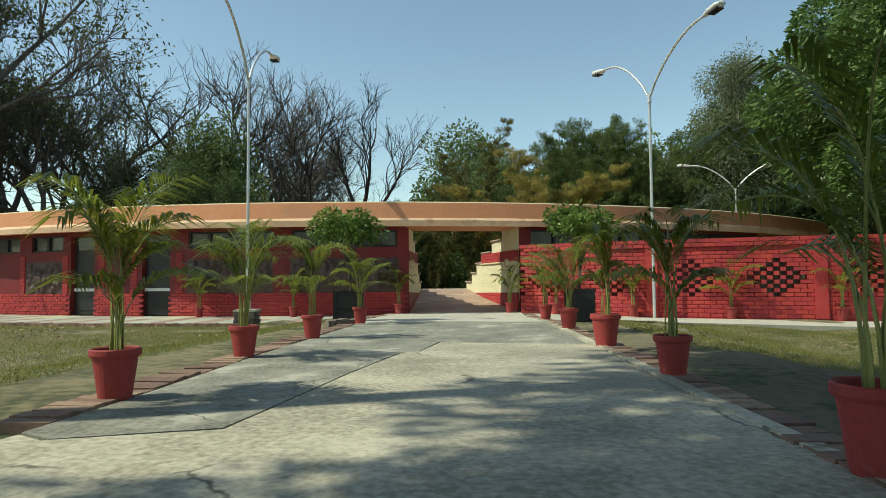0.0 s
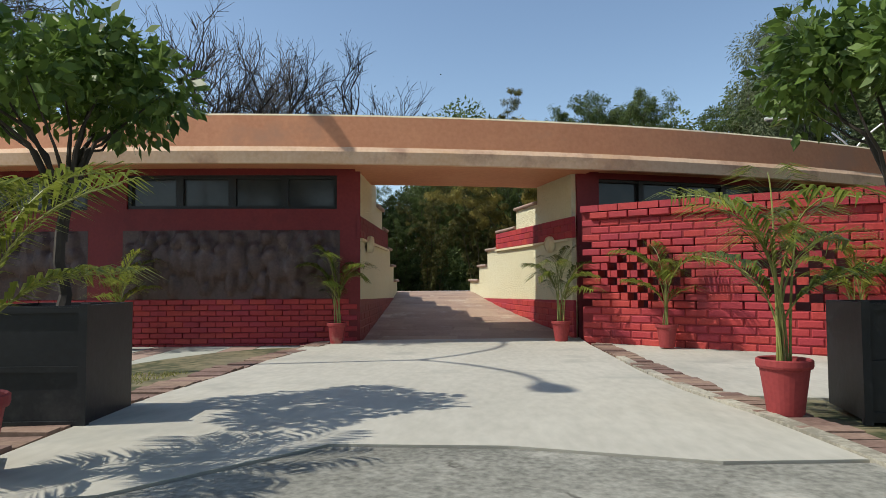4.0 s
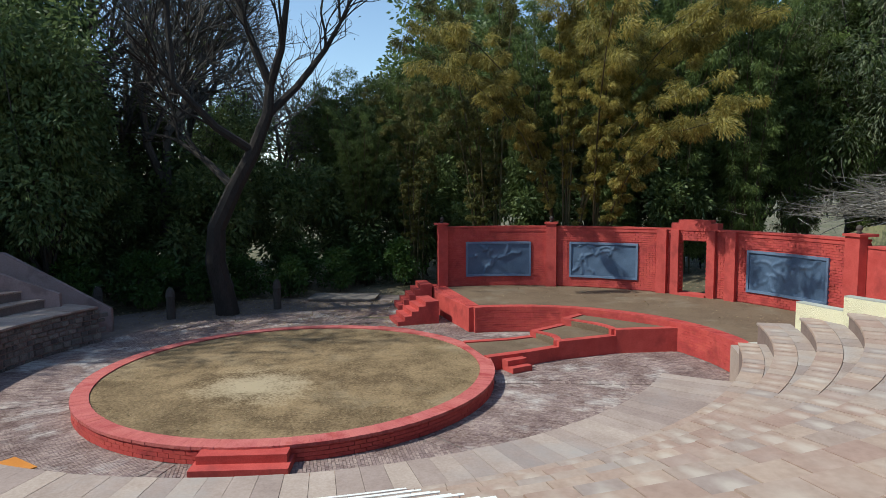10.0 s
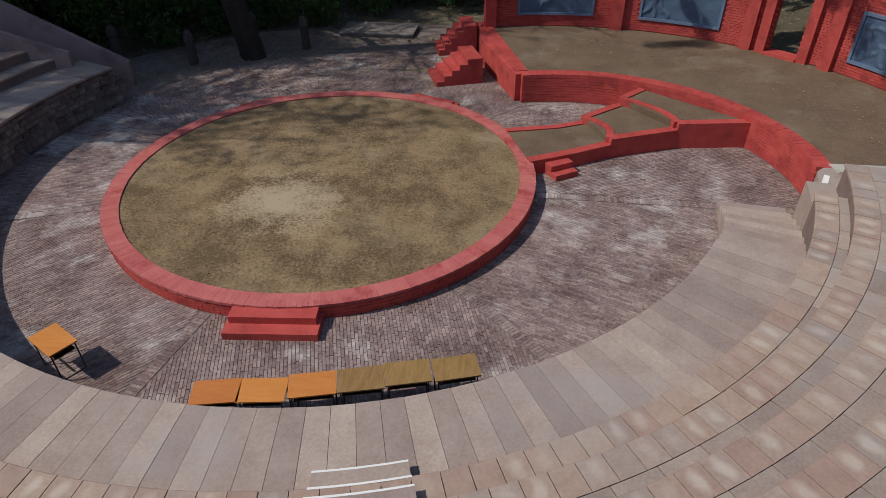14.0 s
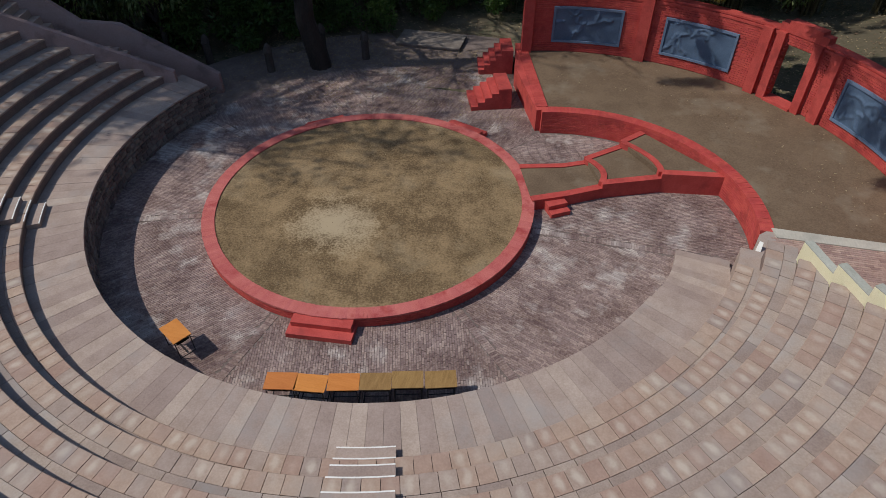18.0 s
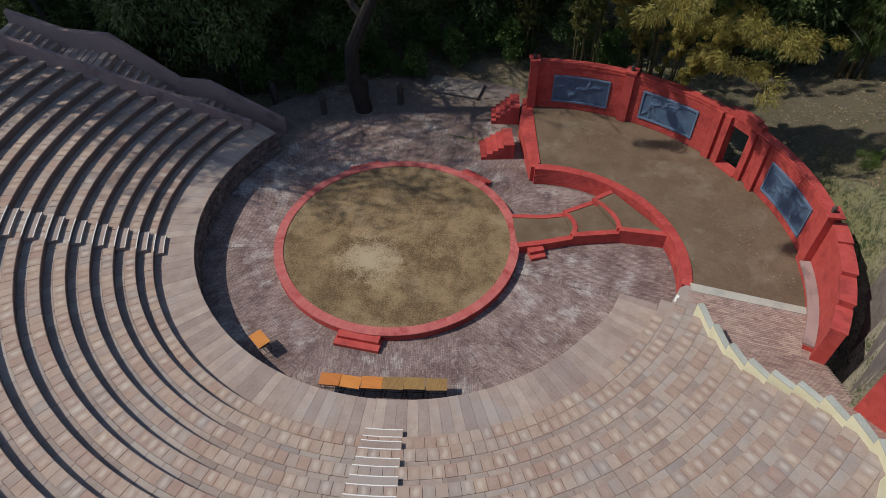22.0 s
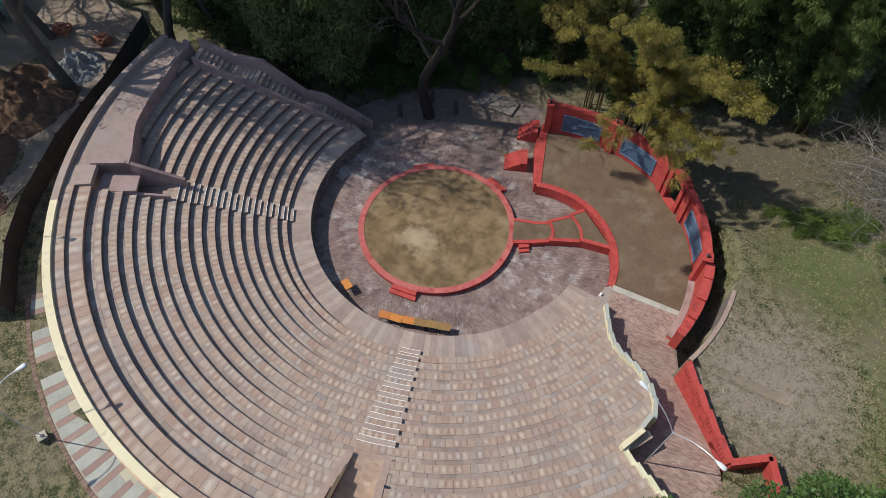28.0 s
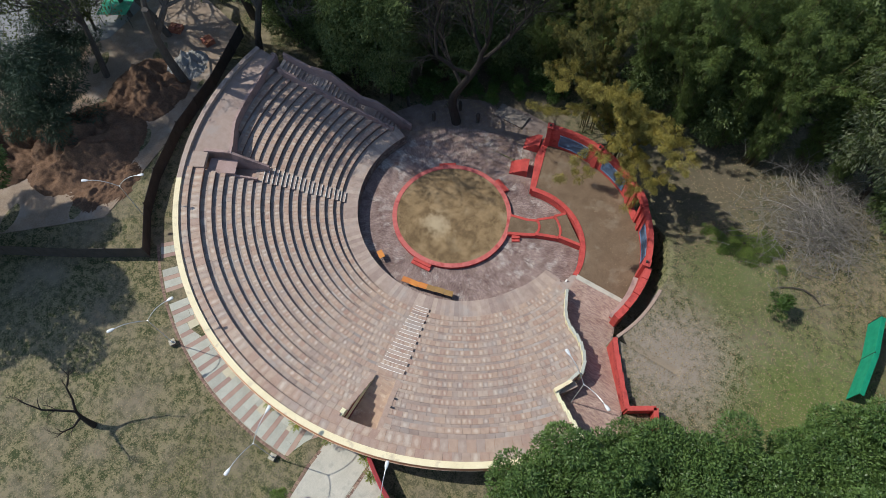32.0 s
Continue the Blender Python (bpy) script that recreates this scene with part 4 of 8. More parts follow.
        for row in range(6):
            s_, k_ = 0.0, 0
            while s_ < s_end - .2:
                w_ = .24 if (k_ or row % 2 == 0) else .12
                e_ = s_ + w_
                y_ = p.y + d.y * (s_ + e_) / 2
                top = zp + (zq - zp) * s_ / s_end
                zc = .092 * (row + .5)
                if zc + .035 > zr(y_) and zc + .04 < top:
                    lay(s_ + .002, e_ - .002, zc, .087, .018 if side == "left" else .024)
                s_, k_ = e_, k_ + 1
        poly, z0 = strip(0.04, s3 + .03, 1.33, 1.33, 0, .045, .02)
        part("band_drip", MB().prism(poly, 1.29, 1.322), M_CREAM2, wall)
        # round bulkhead lamp
        s = 0.61 if side == "left" else 0.67
        pos = p + d * s - nrm * .03
        lamp = thing("bulkhead_lamp", "round cream bulkhead wall lamp", "wall lamp", Matrix.Translation((pos.x, pos.y, 1.27)) @ Vector((-nrm.x, -nrm.y, 0)).to_track_quat("Z", "Y").to_matrix().to_4x4())
        part("housing", MB().lathe([(0.0, 0), (.115, 0), (.115, .05), (.10, .075), (.085, .075)], 24), M_CREAM2, lamp)
        part("glass", MB().lathe([(.086, .066), (.06, .078), (0.001, .082)], 24), M_CREAM2, lamp, "cream glass disc")


passage()


# ---------------------------------------------------------------- roof edge and facade
def roof_edge():
    a0, a1 = -36.8, -182.0
    roof = thing("roof_edge", "orange painted curved roof edge with a pale lip", "roof", kind="structure")
    for a, b in ((-36.8, -71.9), (-79.6, -146.8)):
        part("soffit_slab", MB().arc(C, a, b, [(20.86, 2.20), (R_LIP - .06, 2.20), (R_LIP - .06, 2.31), (20.86, 2.29)], 2), M_ORANGE, roof, "orange painted soffit")
    outer = [polar(C, R_LIP - .06, a) for a in np.linspace(-79.6, -71.9, 8)]
    edge = [tuple(polar(C, 21.05, a))[:2] for a in np.linspace(-71.9, -79.6, 8)]
    part("soffit_slab", MB().prism([(q.x, q.y) for q in outer] + edge, 2.17, 2.285), M_ORANGE, roof, "orange painted soffit over the passage")
    for i in range(6):
        x0, x1 = -.72 + .5 * i, -.72 + .5 * (i + 1)
        yi = lambda x: C[1] - math.sqrt(21.06 ** 2 - (x - C[0]) ** 2)
        yo = lambda x: C[1] - math.sqrt(21.70 ** 2 - (x - C[0]) ** 2)
        part("roof_slab", MB().prism([(x0 + .005, yo(x0)), (x1 - .005, yo(x1)), (x1 - .005, yi(x1)), (x0 + .005, yi(x0))], 2.287, 2.34), M_SLAB, roof)
    part("lip", MB().arc(C, a0, a1, [(R_LIP - .08, 2.16), (R_LIP, 2.16), (R_LIP + .015, 2.30), (R_LIP - .02, 2.36), (R_LIP - .1, 2.36)], 2), M_LIP, roof, "pale lip")
    part("sloping_parapet", MB().arc(C, a0, a1, [(R_LIP - .12, 2.315), (R_LIP - .02, 2.34), (R_LIP - .075, 2.74), (R_LIP - .44, 2.74), (R_LIP - .46, 2.32)], 2), M_ORANGE, roof)
    for a, b, m, lab in ((a0, -144, M_CREAM2, "cream painted parapet top"), (-144, a1, M_LEDGE, "bare grey stone parapet top")):
        part("parapet_top", MB().arc(C, a, b, [(R_LIP - .48, 2.4), (R_LIP - .075, 2.742), (R_LIP - .09, 2.765), (R_LIP - .50, 2.765)], 2), m, roof, lab)
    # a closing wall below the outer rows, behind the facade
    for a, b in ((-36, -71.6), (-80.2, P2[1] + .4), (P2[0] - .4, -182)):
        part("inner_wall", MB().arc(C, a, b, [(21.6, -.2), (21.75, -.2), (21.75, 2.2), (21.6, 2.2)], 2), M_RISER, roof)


roof_edge()


def facade():
    wall = thing("wall_facade_left", "dark red painted facade with brick dado, clay reliefs and strip windows", "wall", kind="structure")
    a_in = -79.45
    r0, r1 = R_WALL - .25, R_WALL

    def blockp(name, a, b, z0, z1, ra=r0, rb=r1, m=M_MAROON, lab="", par=wall):
        return part(name, MB().arc(C, a, b, [(ra, z0), (rb, z0), (rb, z1), (ra, z1)], 1.0), m, par, lab)
    wins = [(-80.2, -87.0, 4), (-88.3, -94.0, 4), (-104.0, -107.1, 2), (-108.4, -111.6, 2), (-119, -123, 3), (-125, -129, 3)]
    doors = [(-95.3, -97.4), (-101.2, -103.3), (-113.5, -116.0)]
    reliefs = [(-80.05, -87.15), (-88.2, -94.15), (-104.0, -107.7), (-118.5, -123.5)]
    cuts = sorted({a_in, -133.5} | {x for a, b, _ in wins for x in (a, b)} | {x for d in doors for x in d}, reverse=True)
    for a, b in zip(cuts, cuts[1:]):
        mid = (a + b) / 2
        if any(e < mid < s for s, e in doors):
            blockp("wall_lintel", a, b, 2.08, 2.21)
        elif any(e < mid < s for s, e, _ in wins):
            blockp("wall_below", a, b, -.1, 1.69)
            blockp("wall_above", a, b, 2.12, 2.21)
        else:
            blockp("pier", a, b, -.1, 2.21)
    # upper band in line with the passage bands
    for s, e, n in wins:
        win = thing("window_strip", "black framed strip window with grey panes", "window", kind="structure")
        part("window_frame", MB().arc(C, s, e, [(r1 - .12, 1.69), (r1 - .03, 1.69), (r1 - .03, 1.735), (r1 - .12, 1.735)], 1), M_DARKFRAME, win)
        part("window_frame", MB().arc(C, s, e, [(r1 - .12, 2.075), (r1 - .03, 2.075), (r1 - .03, 2.12), (r1 - .12, 2.12)], 1), M_DARKFRAME, win)
        w = (s - e) / n
        for i in range(n + 1):
            a = s - w * i
            part("mullion", MB().arc(C, min(a + .12, s), max(a - .12, e), [(r1 - .12, 1.73), (r1 - .028, 1.73), (r1 - .028, 2.08), (r1 - .12, 2.08)], 1), M_DARKFRAME, win)
        for i in range(n):
            part("pane", MB().arc(C, s - w * i - .1, s - w * (i + 1) + .1, [(r1 - .085, 1.73), (r1 - .078, 1.73), (r1 - .078, 2.08), (r1 - .085, 2.08)], 1), M_GLASSDARK, win)
    for s, e in doors:
        dr = thing("door_dark", "dark framed double door with a lower grey panel", "door", kind="structure")
        part("door_frame", MB().arc(C, s, e, [(r1 - .2, 0), (r1 - .14, 0), (r1 - .14, 2.08), (r1 - .2, 2.08)], 1), M_DOOR, dr)
        part("rail", MB().arc(C, s, e, [(r1 - .14, .62), (r1 - .115, .62), (r1 - .115, .70), (r1 - .14, .70)], 1), M_LAMP, dr, "pale metal rail")
        part("lower_panel", MB().arc(C, s - .2, e + .2, [(r1 - .14, .12), (r1 - .125, .12), (r1 - .125, .6), (r1 - .14, .6)], 1), M_GLASSDARK, dr)
        part("transom", MB().arc(C, s - .1, e + .1, [(r1 - .14, 1.72), (r1 - .125, 1.72), (r1 - .125, 2.05), (r1 - .14, 2.05)], 1), M_GLASSDARK, dr)
    # clay reliefs: crowded rounded forms in a sunk field
    rnd = random.Random(8)
    for s, e in reliefs:
        rel = thing("clay_relief", "brown moulded clay relief of crowded rounded forms", "relief", kind="")
        a0, a1 = s - .05, e + .05
        na, nz = int((a0 - a1) * 22.2 * math.pi / 180 / .028), 31
        blobs = []
        x = 0.15
        wide = (a0 - a1) * R_WALL * math.pi / 180
        while x < wide - .1:
            b = rnd.uniform(.55, .75)
            blobs.append((x, b, .07, .085, .06))
            blobs.append((x + rnd.uniform(-.04, .04), b - .2, .10, .17, .055))
            for _ in range(6):
                blobs.append((x + rnd.uniform(-.16, .16), rnd.uniform(.05, .80), rnd.uniform(.035, .09), rnd.uniform(.06, .16), rnd.uniform(.03, .05)))
            x += rnd.uniform(.17, .25)
        xs, zs = np.linspace(0, wide, na), np.linspace(0, .86, nz)
        gx, gz = np.meshgrid(xs, zs)
        h = np.zeros_like(gx)
        for bx, bz, sx, sz, hh in blobs:
            q = ((gx - bx) / sx) ** 2 + ((gz - bz) / sz) ** 2
            h = np.maximum(h, hh * np.clip((1 - q) * 1.9, 0, 1) ** .5 * (1 + .25 * np.clip(1 - q, 0, 1)))
        edge = (gx < .03) | (gx > wide - .03) | (gz < .02) | (gz > .84)
        h = np.where(edge, -.0, h)
        rad = R_WALL + .003 + h * 1.25
        ang = np.radians(a0 - gx / R_WALL * 180 / math.pi)
        v = np.stack([C[0] + rad * np.cos(ang), C[1] + rad * np.sin(ang), .56 + gz], -1).reshape(-1, 3)
        v = v.reshape(nz, na, 3)
        n_t = max(1, round(wide / .85))
        for t_ in range(n_t):      # cast in separate tiles
            c0, c1 = int(na * t_ / n_t), int(na * (t_ + 1) / n_t) + (1 if t_ < n_t - 1 else 0)
            w = c1 - c0
            i = np.arange(w * nz).reshape(nz, w)
            q = np.stack([i[:-1, :-1], i[1:, :-1], i[1:, 1:], i[:-1, 1:]], -1).reshape(-1, 4)
            me = np_mesh("relief_tile", v[:, c0:c1].reshape(-1, 3), q[:, ::-1])
            me.shade_smooth()
            part("relief_tile", me, M_RELIEF, rel)
    # brick dado, nearest bricks single
    solid = MB()
    course, bl = 0.069, 0.205
    single = MB().box(-bl / 2 + .004, bl / 2 - .004, -.03, .022, -course / 2 + .004, course / 2 - .004).mesh("brick")
    sb = bpy.data.meshes.new("brick")
    bm = bmesh.new()
    bm.from_mesh(single)
    bmesh.ops.bevel(bm, geom=[ed for ed in bm.edges if all(vv.co.y > 0 for vv in ed.verts)], offset=.006, segments=1, affect="EDGES")
    bm.to_mesh(sb)
    bm.free()
    sb.materials.append(M_REDBRICK)
    bpy.data.meshes.remove(single)
    skip = lambda a: any(e - .1 < a < s + .1 for s, e in doors)
    for row in range(-1, 8):
        z = course * (row + .5) + .005
        da = math.degrees(bl / R_WALL)
        a = a_in - .35 - (row % 2) * da / 2
        while a > -112:
            if not skip(a):
                p = polar(C, R_WALL, a, z)
                m = Matrix.Translation(p) @ Matrix.Rotation(radians(a - 90), 4, "Z") @ Matrix.Diagonal((1, 1 + rnd.uniform(-.3, .3), 1, 1)) @ Matrix.Rotation(rnd.uniform(-.012, .012), 4, "Y")
                if a > -95.2:
                    ob = new("brick", sb)
                    ob.parent = wall
                    ob.matrix_basis = m
                else:
                    solid.box(-bl / 2 + .006, bl / 2 - .006, -.03, .02, -course / 2 + .006, course / 2 - .006, m)
            a -= da
    # brick piers beside the doors
    for a in (-94.62, -103.75, -100.6, -98.0, -108.0):
        for row in range(8, 23):
            z = course * (row + .5) + .005
            p = polar(C, R_WALL, a, z)
            m = Matrix.Translation(p) @ Matrix.Rotation(radians(a - 90), 4, "Z")
            solid.box(-bl / 2 + .006, bl / 2 - .006, -.03, .02, -course / 2 + .006, course / 2 - .006, m)
    st = part("brickwork", solid, M_REDBRICK_I, wall)
    st["kind"] = "stuff"
    # right of the passage
    wr = thing("wall_facade_right", "dark red facade with strip windows behind the pierced wall", "wall", kind="structure")
    blockp("pier", -72.2, -71.4, -.1, 2.21, 21.9, 22.4, M_MAROON, "", wr)
    blockp("wall_below", -71.4, -50, -.1, 1.68, 22.0, 22.35, M_MAROON, "", wr)
    blockp("wall_above", -71.4, -50, 2.12, 2.21, 22.0, 22.35, M_MAROON, "", wr)
    for i in range(12):
        a = -71.4 + i * 1.75
        blockp("pane", a + .1, a + 1.65, 1.72, 2.08, 22.25, 22.26, M_GLASSDARK, "", wr)
        blockp("mullion", a - .1, a + .1, 1.68, 2.12, 22.2, 22.32, M_DARKFRAME, "", wr)
    blockp("window_frame", -71.4, -50.4, 1.68, 1.72, 22.2, 22.31, M_DARKFRAME, "", wr)
    blockp("window_frame", -71.4, -50.4, 2.08, 2.12, 22.2, 22.31, M_DARKFRAME, "", wr)


facade()


# ---------------------------------------------------------------- pierced brick wall
def catmull(pts, n):
    out = []
    pts = [Vector(p) for p in pts]
    ext = [pts[0] * 2 - pts[1]] + pts + [pts[-1] * 2 - pts[-2]]
    for i in range(1, len(ext) - 2):
        for j in range(n):
            t = j / n
            a, b, c, d = ext[i - 1], ext[i], ext[i + 1], ext[i + 2]
            out.append(0.5 * ((2 * b) + (c - a) * t + (2 * a - 5 * b + 4 * c - d) * t * t + (3 * b - a - 3 * c + d) * t ** 3))
    out.append(pts[-1])
    return out


def pierced_wall():
    wall = thing("wall_pierced", "curved red painted brick screen wall with pierced lattice panels", "wall", kind="structure")
    line = catmull([(2.50, 17.0, 0), (3.5, 16.4, 0), (4.75, 15.78, 0), (6.7, 15.12, 0), (9.3, 14.5, 0), (12.5, 14.1, 0), (17.5, 14.0, 0)], 24)
    acc = [0.0]
    for p, q in zip(line, line[1:]):
        acc.append(acc[-1] + (q - p).length)
    total = acc[-1]

    def at(s):
        i = max(1, min(len(acc) - 1, int(np.searchsorted(acc, s))))
        t = (s - acc[i - 1]) / (acc[i] - acc[i - 1])
        p = line[i - 1].lerp(line[i], t)
        d = (line[i] - line[i - 1]).normalized()
        return p, math.atan2(d.y, d.x)
    course, bl = 0.089, 0.242
    rnd = random.Random(31)
    bm = bmesh.new()
    bmesh.ops.create_cube(bm, size=1.0)
    bmesh.ops.scale(bm, vec=(bl - .012, .23, course - .012), verts=bm.verts)
    bmesh.ops.bevel(bm, geom=[e for e in bm.edges if all(v.co.y < 0 for v in e.verts)], offset=.010, segments=1, affect="EDGES")
    me = bpy.data.meshes.new("brick")
    bm.to_mesh(me)
    bm.free()
    me.materials.append(M_REDBRICK)
    rest = MB()
    n_course = 19
    holes = []
    s = 0.75
    while s < total - 1:
        holes.append(s)
        s += 1.62
    count = 0
    back = MB()
    for row in range(-1, n_course):
        z = course * (row + .5)
        cap = row >= 17
        s = bl / 2 + (row % 2) * bl / 2
        while s < total:
            p, a = at(s)
            dz = row - 9
            gaps = []
            for h in holes:
                if abs(h - s) < 1.0 and not cap and abs(dz) <= 4:
                    for j in range(-3, 4):
                        off = j * bl + (abs(dz) % 2) * bl / 2
                        if abs(off) <= (5.2 - abs(dz)) * bl / 2 + .01 and abs(h + off - s) < bl / 2 + .06:
                            gaps.append((h + off - .06, h + off + .06))
            out = -.045 if cap else rnd.uniform(-.004, .004)
            m = Matrix.Translation((p.x, p.y, z)) @ Matrix.Rotation(a, 4, "Z") @ Matrix.Translation((0, out, 0)) @ Matrix.Rotation(rnd.uniform(-.01, .01), 4, "Y")
            if gaps:
                # lattice: what is left of the brick between the openings
                left = s - bl / 2 + .004
                for g0, g1 in sorted(gaps) + [(s + bl / 2 - .004, 9e9)]:
                    if g0 - left > .015:
                        rest.box(left - s, g0 - s, -.112, .112, -course / 2 + .004, course / 2 - .004, m)
                    left = max(left, g1)
            elif count < 300 and s < 5.2:
                ob = new("brick", me)
                ob.parent = wall
                ob.matrix_basis = m
                count += 1
            else:
                rest.box(-bl / 2 + .006, bl / 2 - .006, -.115, .115, -course / 2 + .006, course / 2 - .006, m)
            s += bl
    # mortar core, left out where the lattice is open
    for row in range(-1, n_course):
        if 5 <= row <= 13:
            continue
        pth = []
        for i in range(0, len(line), 3):
            d = (line[min(i + 1, len(line) - 1)] - line[max(i - 1, 0)]).normalized()
            pth.append((line[i].x, line[i].y, course * row, -d.y, d.x))
        back.sweep(pth, [(-.105, 0), (.105, 0), (.105, course), (-.105, course)])
    part("mortar_core", back, M_REDJOINT, wall)
    core = MB()
    for h0, h1 in zip([-.4] + holes, holes + [total + .4]):
        s0, s1 = max(h0 + .60, 0.0), min(h1 - .60, total)
        if s1 - s0 > .1:
            rows = []
            for i in range(6):
                p, a = at(s0 + (s1 - s0) * i / 5)
                rows.append((p.x, p.y, course * 5, -math.sin(a), math.cos(a)))
            core.sweep(rows, [(-.105, 0), (.105, 0), (.105, course * 9), (-.105, course * 9)])
    part("mortar_core", core, M_REDJOINT, wall)
    for h0, h1 in list(zip(holes, holes[1:]))[1::2]:
        p, a = at((h0 + h1) / 2)
        m = Matrix.Translation(p) @ Matrix.Rotation(a, 4, "Z")
        part("pilaster", MB().box(-.12, .12, -.155, .12, 0, 1.51, m), M_REDBRICK, wall)
    rp = part("brickwork", rest, M_REDBRICK_I, wall)
    rp["kind"] = "stuff"


pierced_wall()


# ---------------------------------------------------------------- orchestra and stages
def brick_field(name, inside, z, a_deg, box, material, label, bl=.30, bw=.08, thick=.05, jz=.004):
    """Rows of bricks on edge over a region, joined into one mesh."""
    rs = np.random.RandomState(7)
    x0, x1, y0, y1 = box
    nx, ny = int((x1 - x0) / bl) + 1, int((y1 - y0) / bw) + 1
    i, j = np.meshgrid(np.arange(nx), np.arange(ny))
    u = x0 + (i + rs.uniform(-.5, .5, (ny, 1))) * bl
    v = y0 + j * bw
    u, v = u.ravel(), v.ravel()
    ca, sa = math.cos(radians(a_deg)), math.sin(radians(a_deg))
    cx, cy = (x0 + x1) / 2, (y0 + y1) / 2
    wx, wy = cx + (u - cx) * ca - (v - cy) * sa, cy + (u - cx) * sa + (v - cy) * ca
    keep = inside(wx, wy)
    wx, wy = wx[keep], wy[keep]
    n = len(wx)
    zt = z + rs.uniform(-jz, jz, n)
    hl, hw = (bl - .004) / 2 * rs.uniform(.96, 1, n), (bw - .010) / 2
    th = radians(a_deg) + rs.uniform(-.003, .003, n)
    c, s = np.cos(th), np.sin(th)
    vs = []
    for k, (su, sv) in enumerate(((-1, -1), (1, -1), (1, 1), (-1, 1))):
        lu, lv = su * hl, sv * hw
        vs.append(np.stack([wx + lu * c - lv * s, wy + lu * s + lv * c, zt], -1))
    for k in range(4):
        q = vs[k].copy()
        q[:, 2] = z - thick
        vs.append(q)
    verts = np.stack(vs, 1).reshape(-1, 3)
    base = (np.arange(n) * 8)[:, None, None]
    pat = np.array([(0, 1, 2, 3), (0, 4, 5, 1), (1, 5, 6, 2), (2, 6, 7, 3), (3, 7, 4, 0)])[None]
    me = np_mesh(name, verts, (base + pat).reshape(-1, 4))
    me.shade_flat()
    return tagged(obj(name, me, material), label, "paving", kind="stuff")


def in_orch(x, y):
    rs_, rc, rb = np.hypot(x - S[0], y - S[1]), np.hypot(x - C[0], y - C[1]), np.hypot(x - BI[0], y - BI[1])
    az = np.degrees(np.arctan2(y - C[1], x - C[0]))
    ok = (rs_ > 5.05) & ((rc < R_POD + .25) | ((rc < 11.5) & (az > -7) & (y < 43) & (rb < 5.6))) & (y < 48.6)
    up = (rb > 5.3) & (x > -0.5) & (y > 37.5) & (rb < 12)
    west = (x < -14.2) | ((y > 43.4) & (x < -13.2))
    return ok & ~up & ~west


setting("orchestra_bed", MB().lathe([(0.01, Z_ORCH - .010), (13.0, Z_ORCH - .010)], 72, C), M_ORCHJ, "dark joints under the orchestra bricks", "floor")
SECTORS = (-160, -100, -45, 0, 50, 110, 155)


def sector(a0, a1):
    """The part of the orchestra between two azimuths about the round stage, less the dividing courses."""
    def f(x, y):
        u = (np.degrees(np.arctan2(y - S[1], x - S[0])) - a0) % 360
        r = np.hypot(x - S[0], y - S[1])
        edge = np.minimum(u, (a1 - a0) % 360 - u)
        return in_orch(x, y) & (edge > 0) & (edge < 90) & (np.radians(edge) * r > .15)
    return f


for a0, a1 in zip(SECTORS, SECTORS[1:] + (200, )):
    brick_field("orchestra_paving", sector(a0, a1), Z_ORCH, (a0 + a1) / 2, (S[0] - 15, S[0] + 15, S[1] - 15, S[1] + 15), M_ORCH, "worn red-brown brick paving laid in straight rows", .22, .066, .05, .0025)
for a0 in SECTORS:
    div = MB()
    for k in range(110):
        p = polar(S, 5.3 + .075 * k, a0)
        if in_orch(p.x, p.y):
            div.box(-.034, .034, -.112, .112, -.05, .003, Matrix.Translation((p.x, p.y, Z_ORCH)) @ Matrix.Rotation(radians(a0), 4, "Z"))
    tagged(obj("paving_divider", div, M_ORCH), "soldier course of bricks dividing the paving", "paving", kind="stuff")


def stage_round():
    st = thing("round_stage", "round earth stage inside a red painted brick rim", "stage", kind="structure")
    R = 5.22
    part("soil", MB().lathe([(4.90, Z_STAGE - .02), (3.5, Z_STAGE - .01), (1.5, Z_STAGE), (0.01, Z_STAGE)], 72, S).mesh("soil", True), M_SOIL, st, "trodden dry brown soil with pale patches")
    core = MB().arc(S, 0, 360, [(4.86, Z_ORCH - .1), (R - .02, Z_ORCH - .1), (R - .02, Z_STAGE - .005), (4.86, Z_STAGE - .005)], 4, True)
    part("rim_core", core, M_RIMTOP, st)
    rnd = random.Random(2)
    side = MB()
    n = 136
    for row in range(4):
        for i in range(n):
            a = 360 / n * (i + .5 * (row % 2))
            m = Matrix.Translation(polar(S, R - .02, a, Z_ORCH + .085 * row + .043)) @ Matrix.Rotation(radians(a), 4, "Z")
            side.box(-.03, .02 + rnd.uniform(-.004, .004), -.115, .115, -.038, .038, m)
    o = part("rim_brickwork", side, M_STAGERED, st)
    o["kind"] = "stuff"
    n = 300
    me = MB().box(-.19, .20, -.0522, .0522, -.05, .012).mesh("rim_brick")
    me.materials.append(M_RIMTOP)
    for i in range(n):
        a = 360 / n * i
        ob = new("rim_brick", me)
        ob.parent = st
        ob.matrix_basis = Matrix.Translation(polar(S, 5.04 + rnd.uniform(-.006, .006), a, Z_STAGE + rnd.uniform(-.002, .002))) @ Matrix.Rotation(radians(a + rnd.uniform(-.12, .12)), 4, "Z")


stage_round()


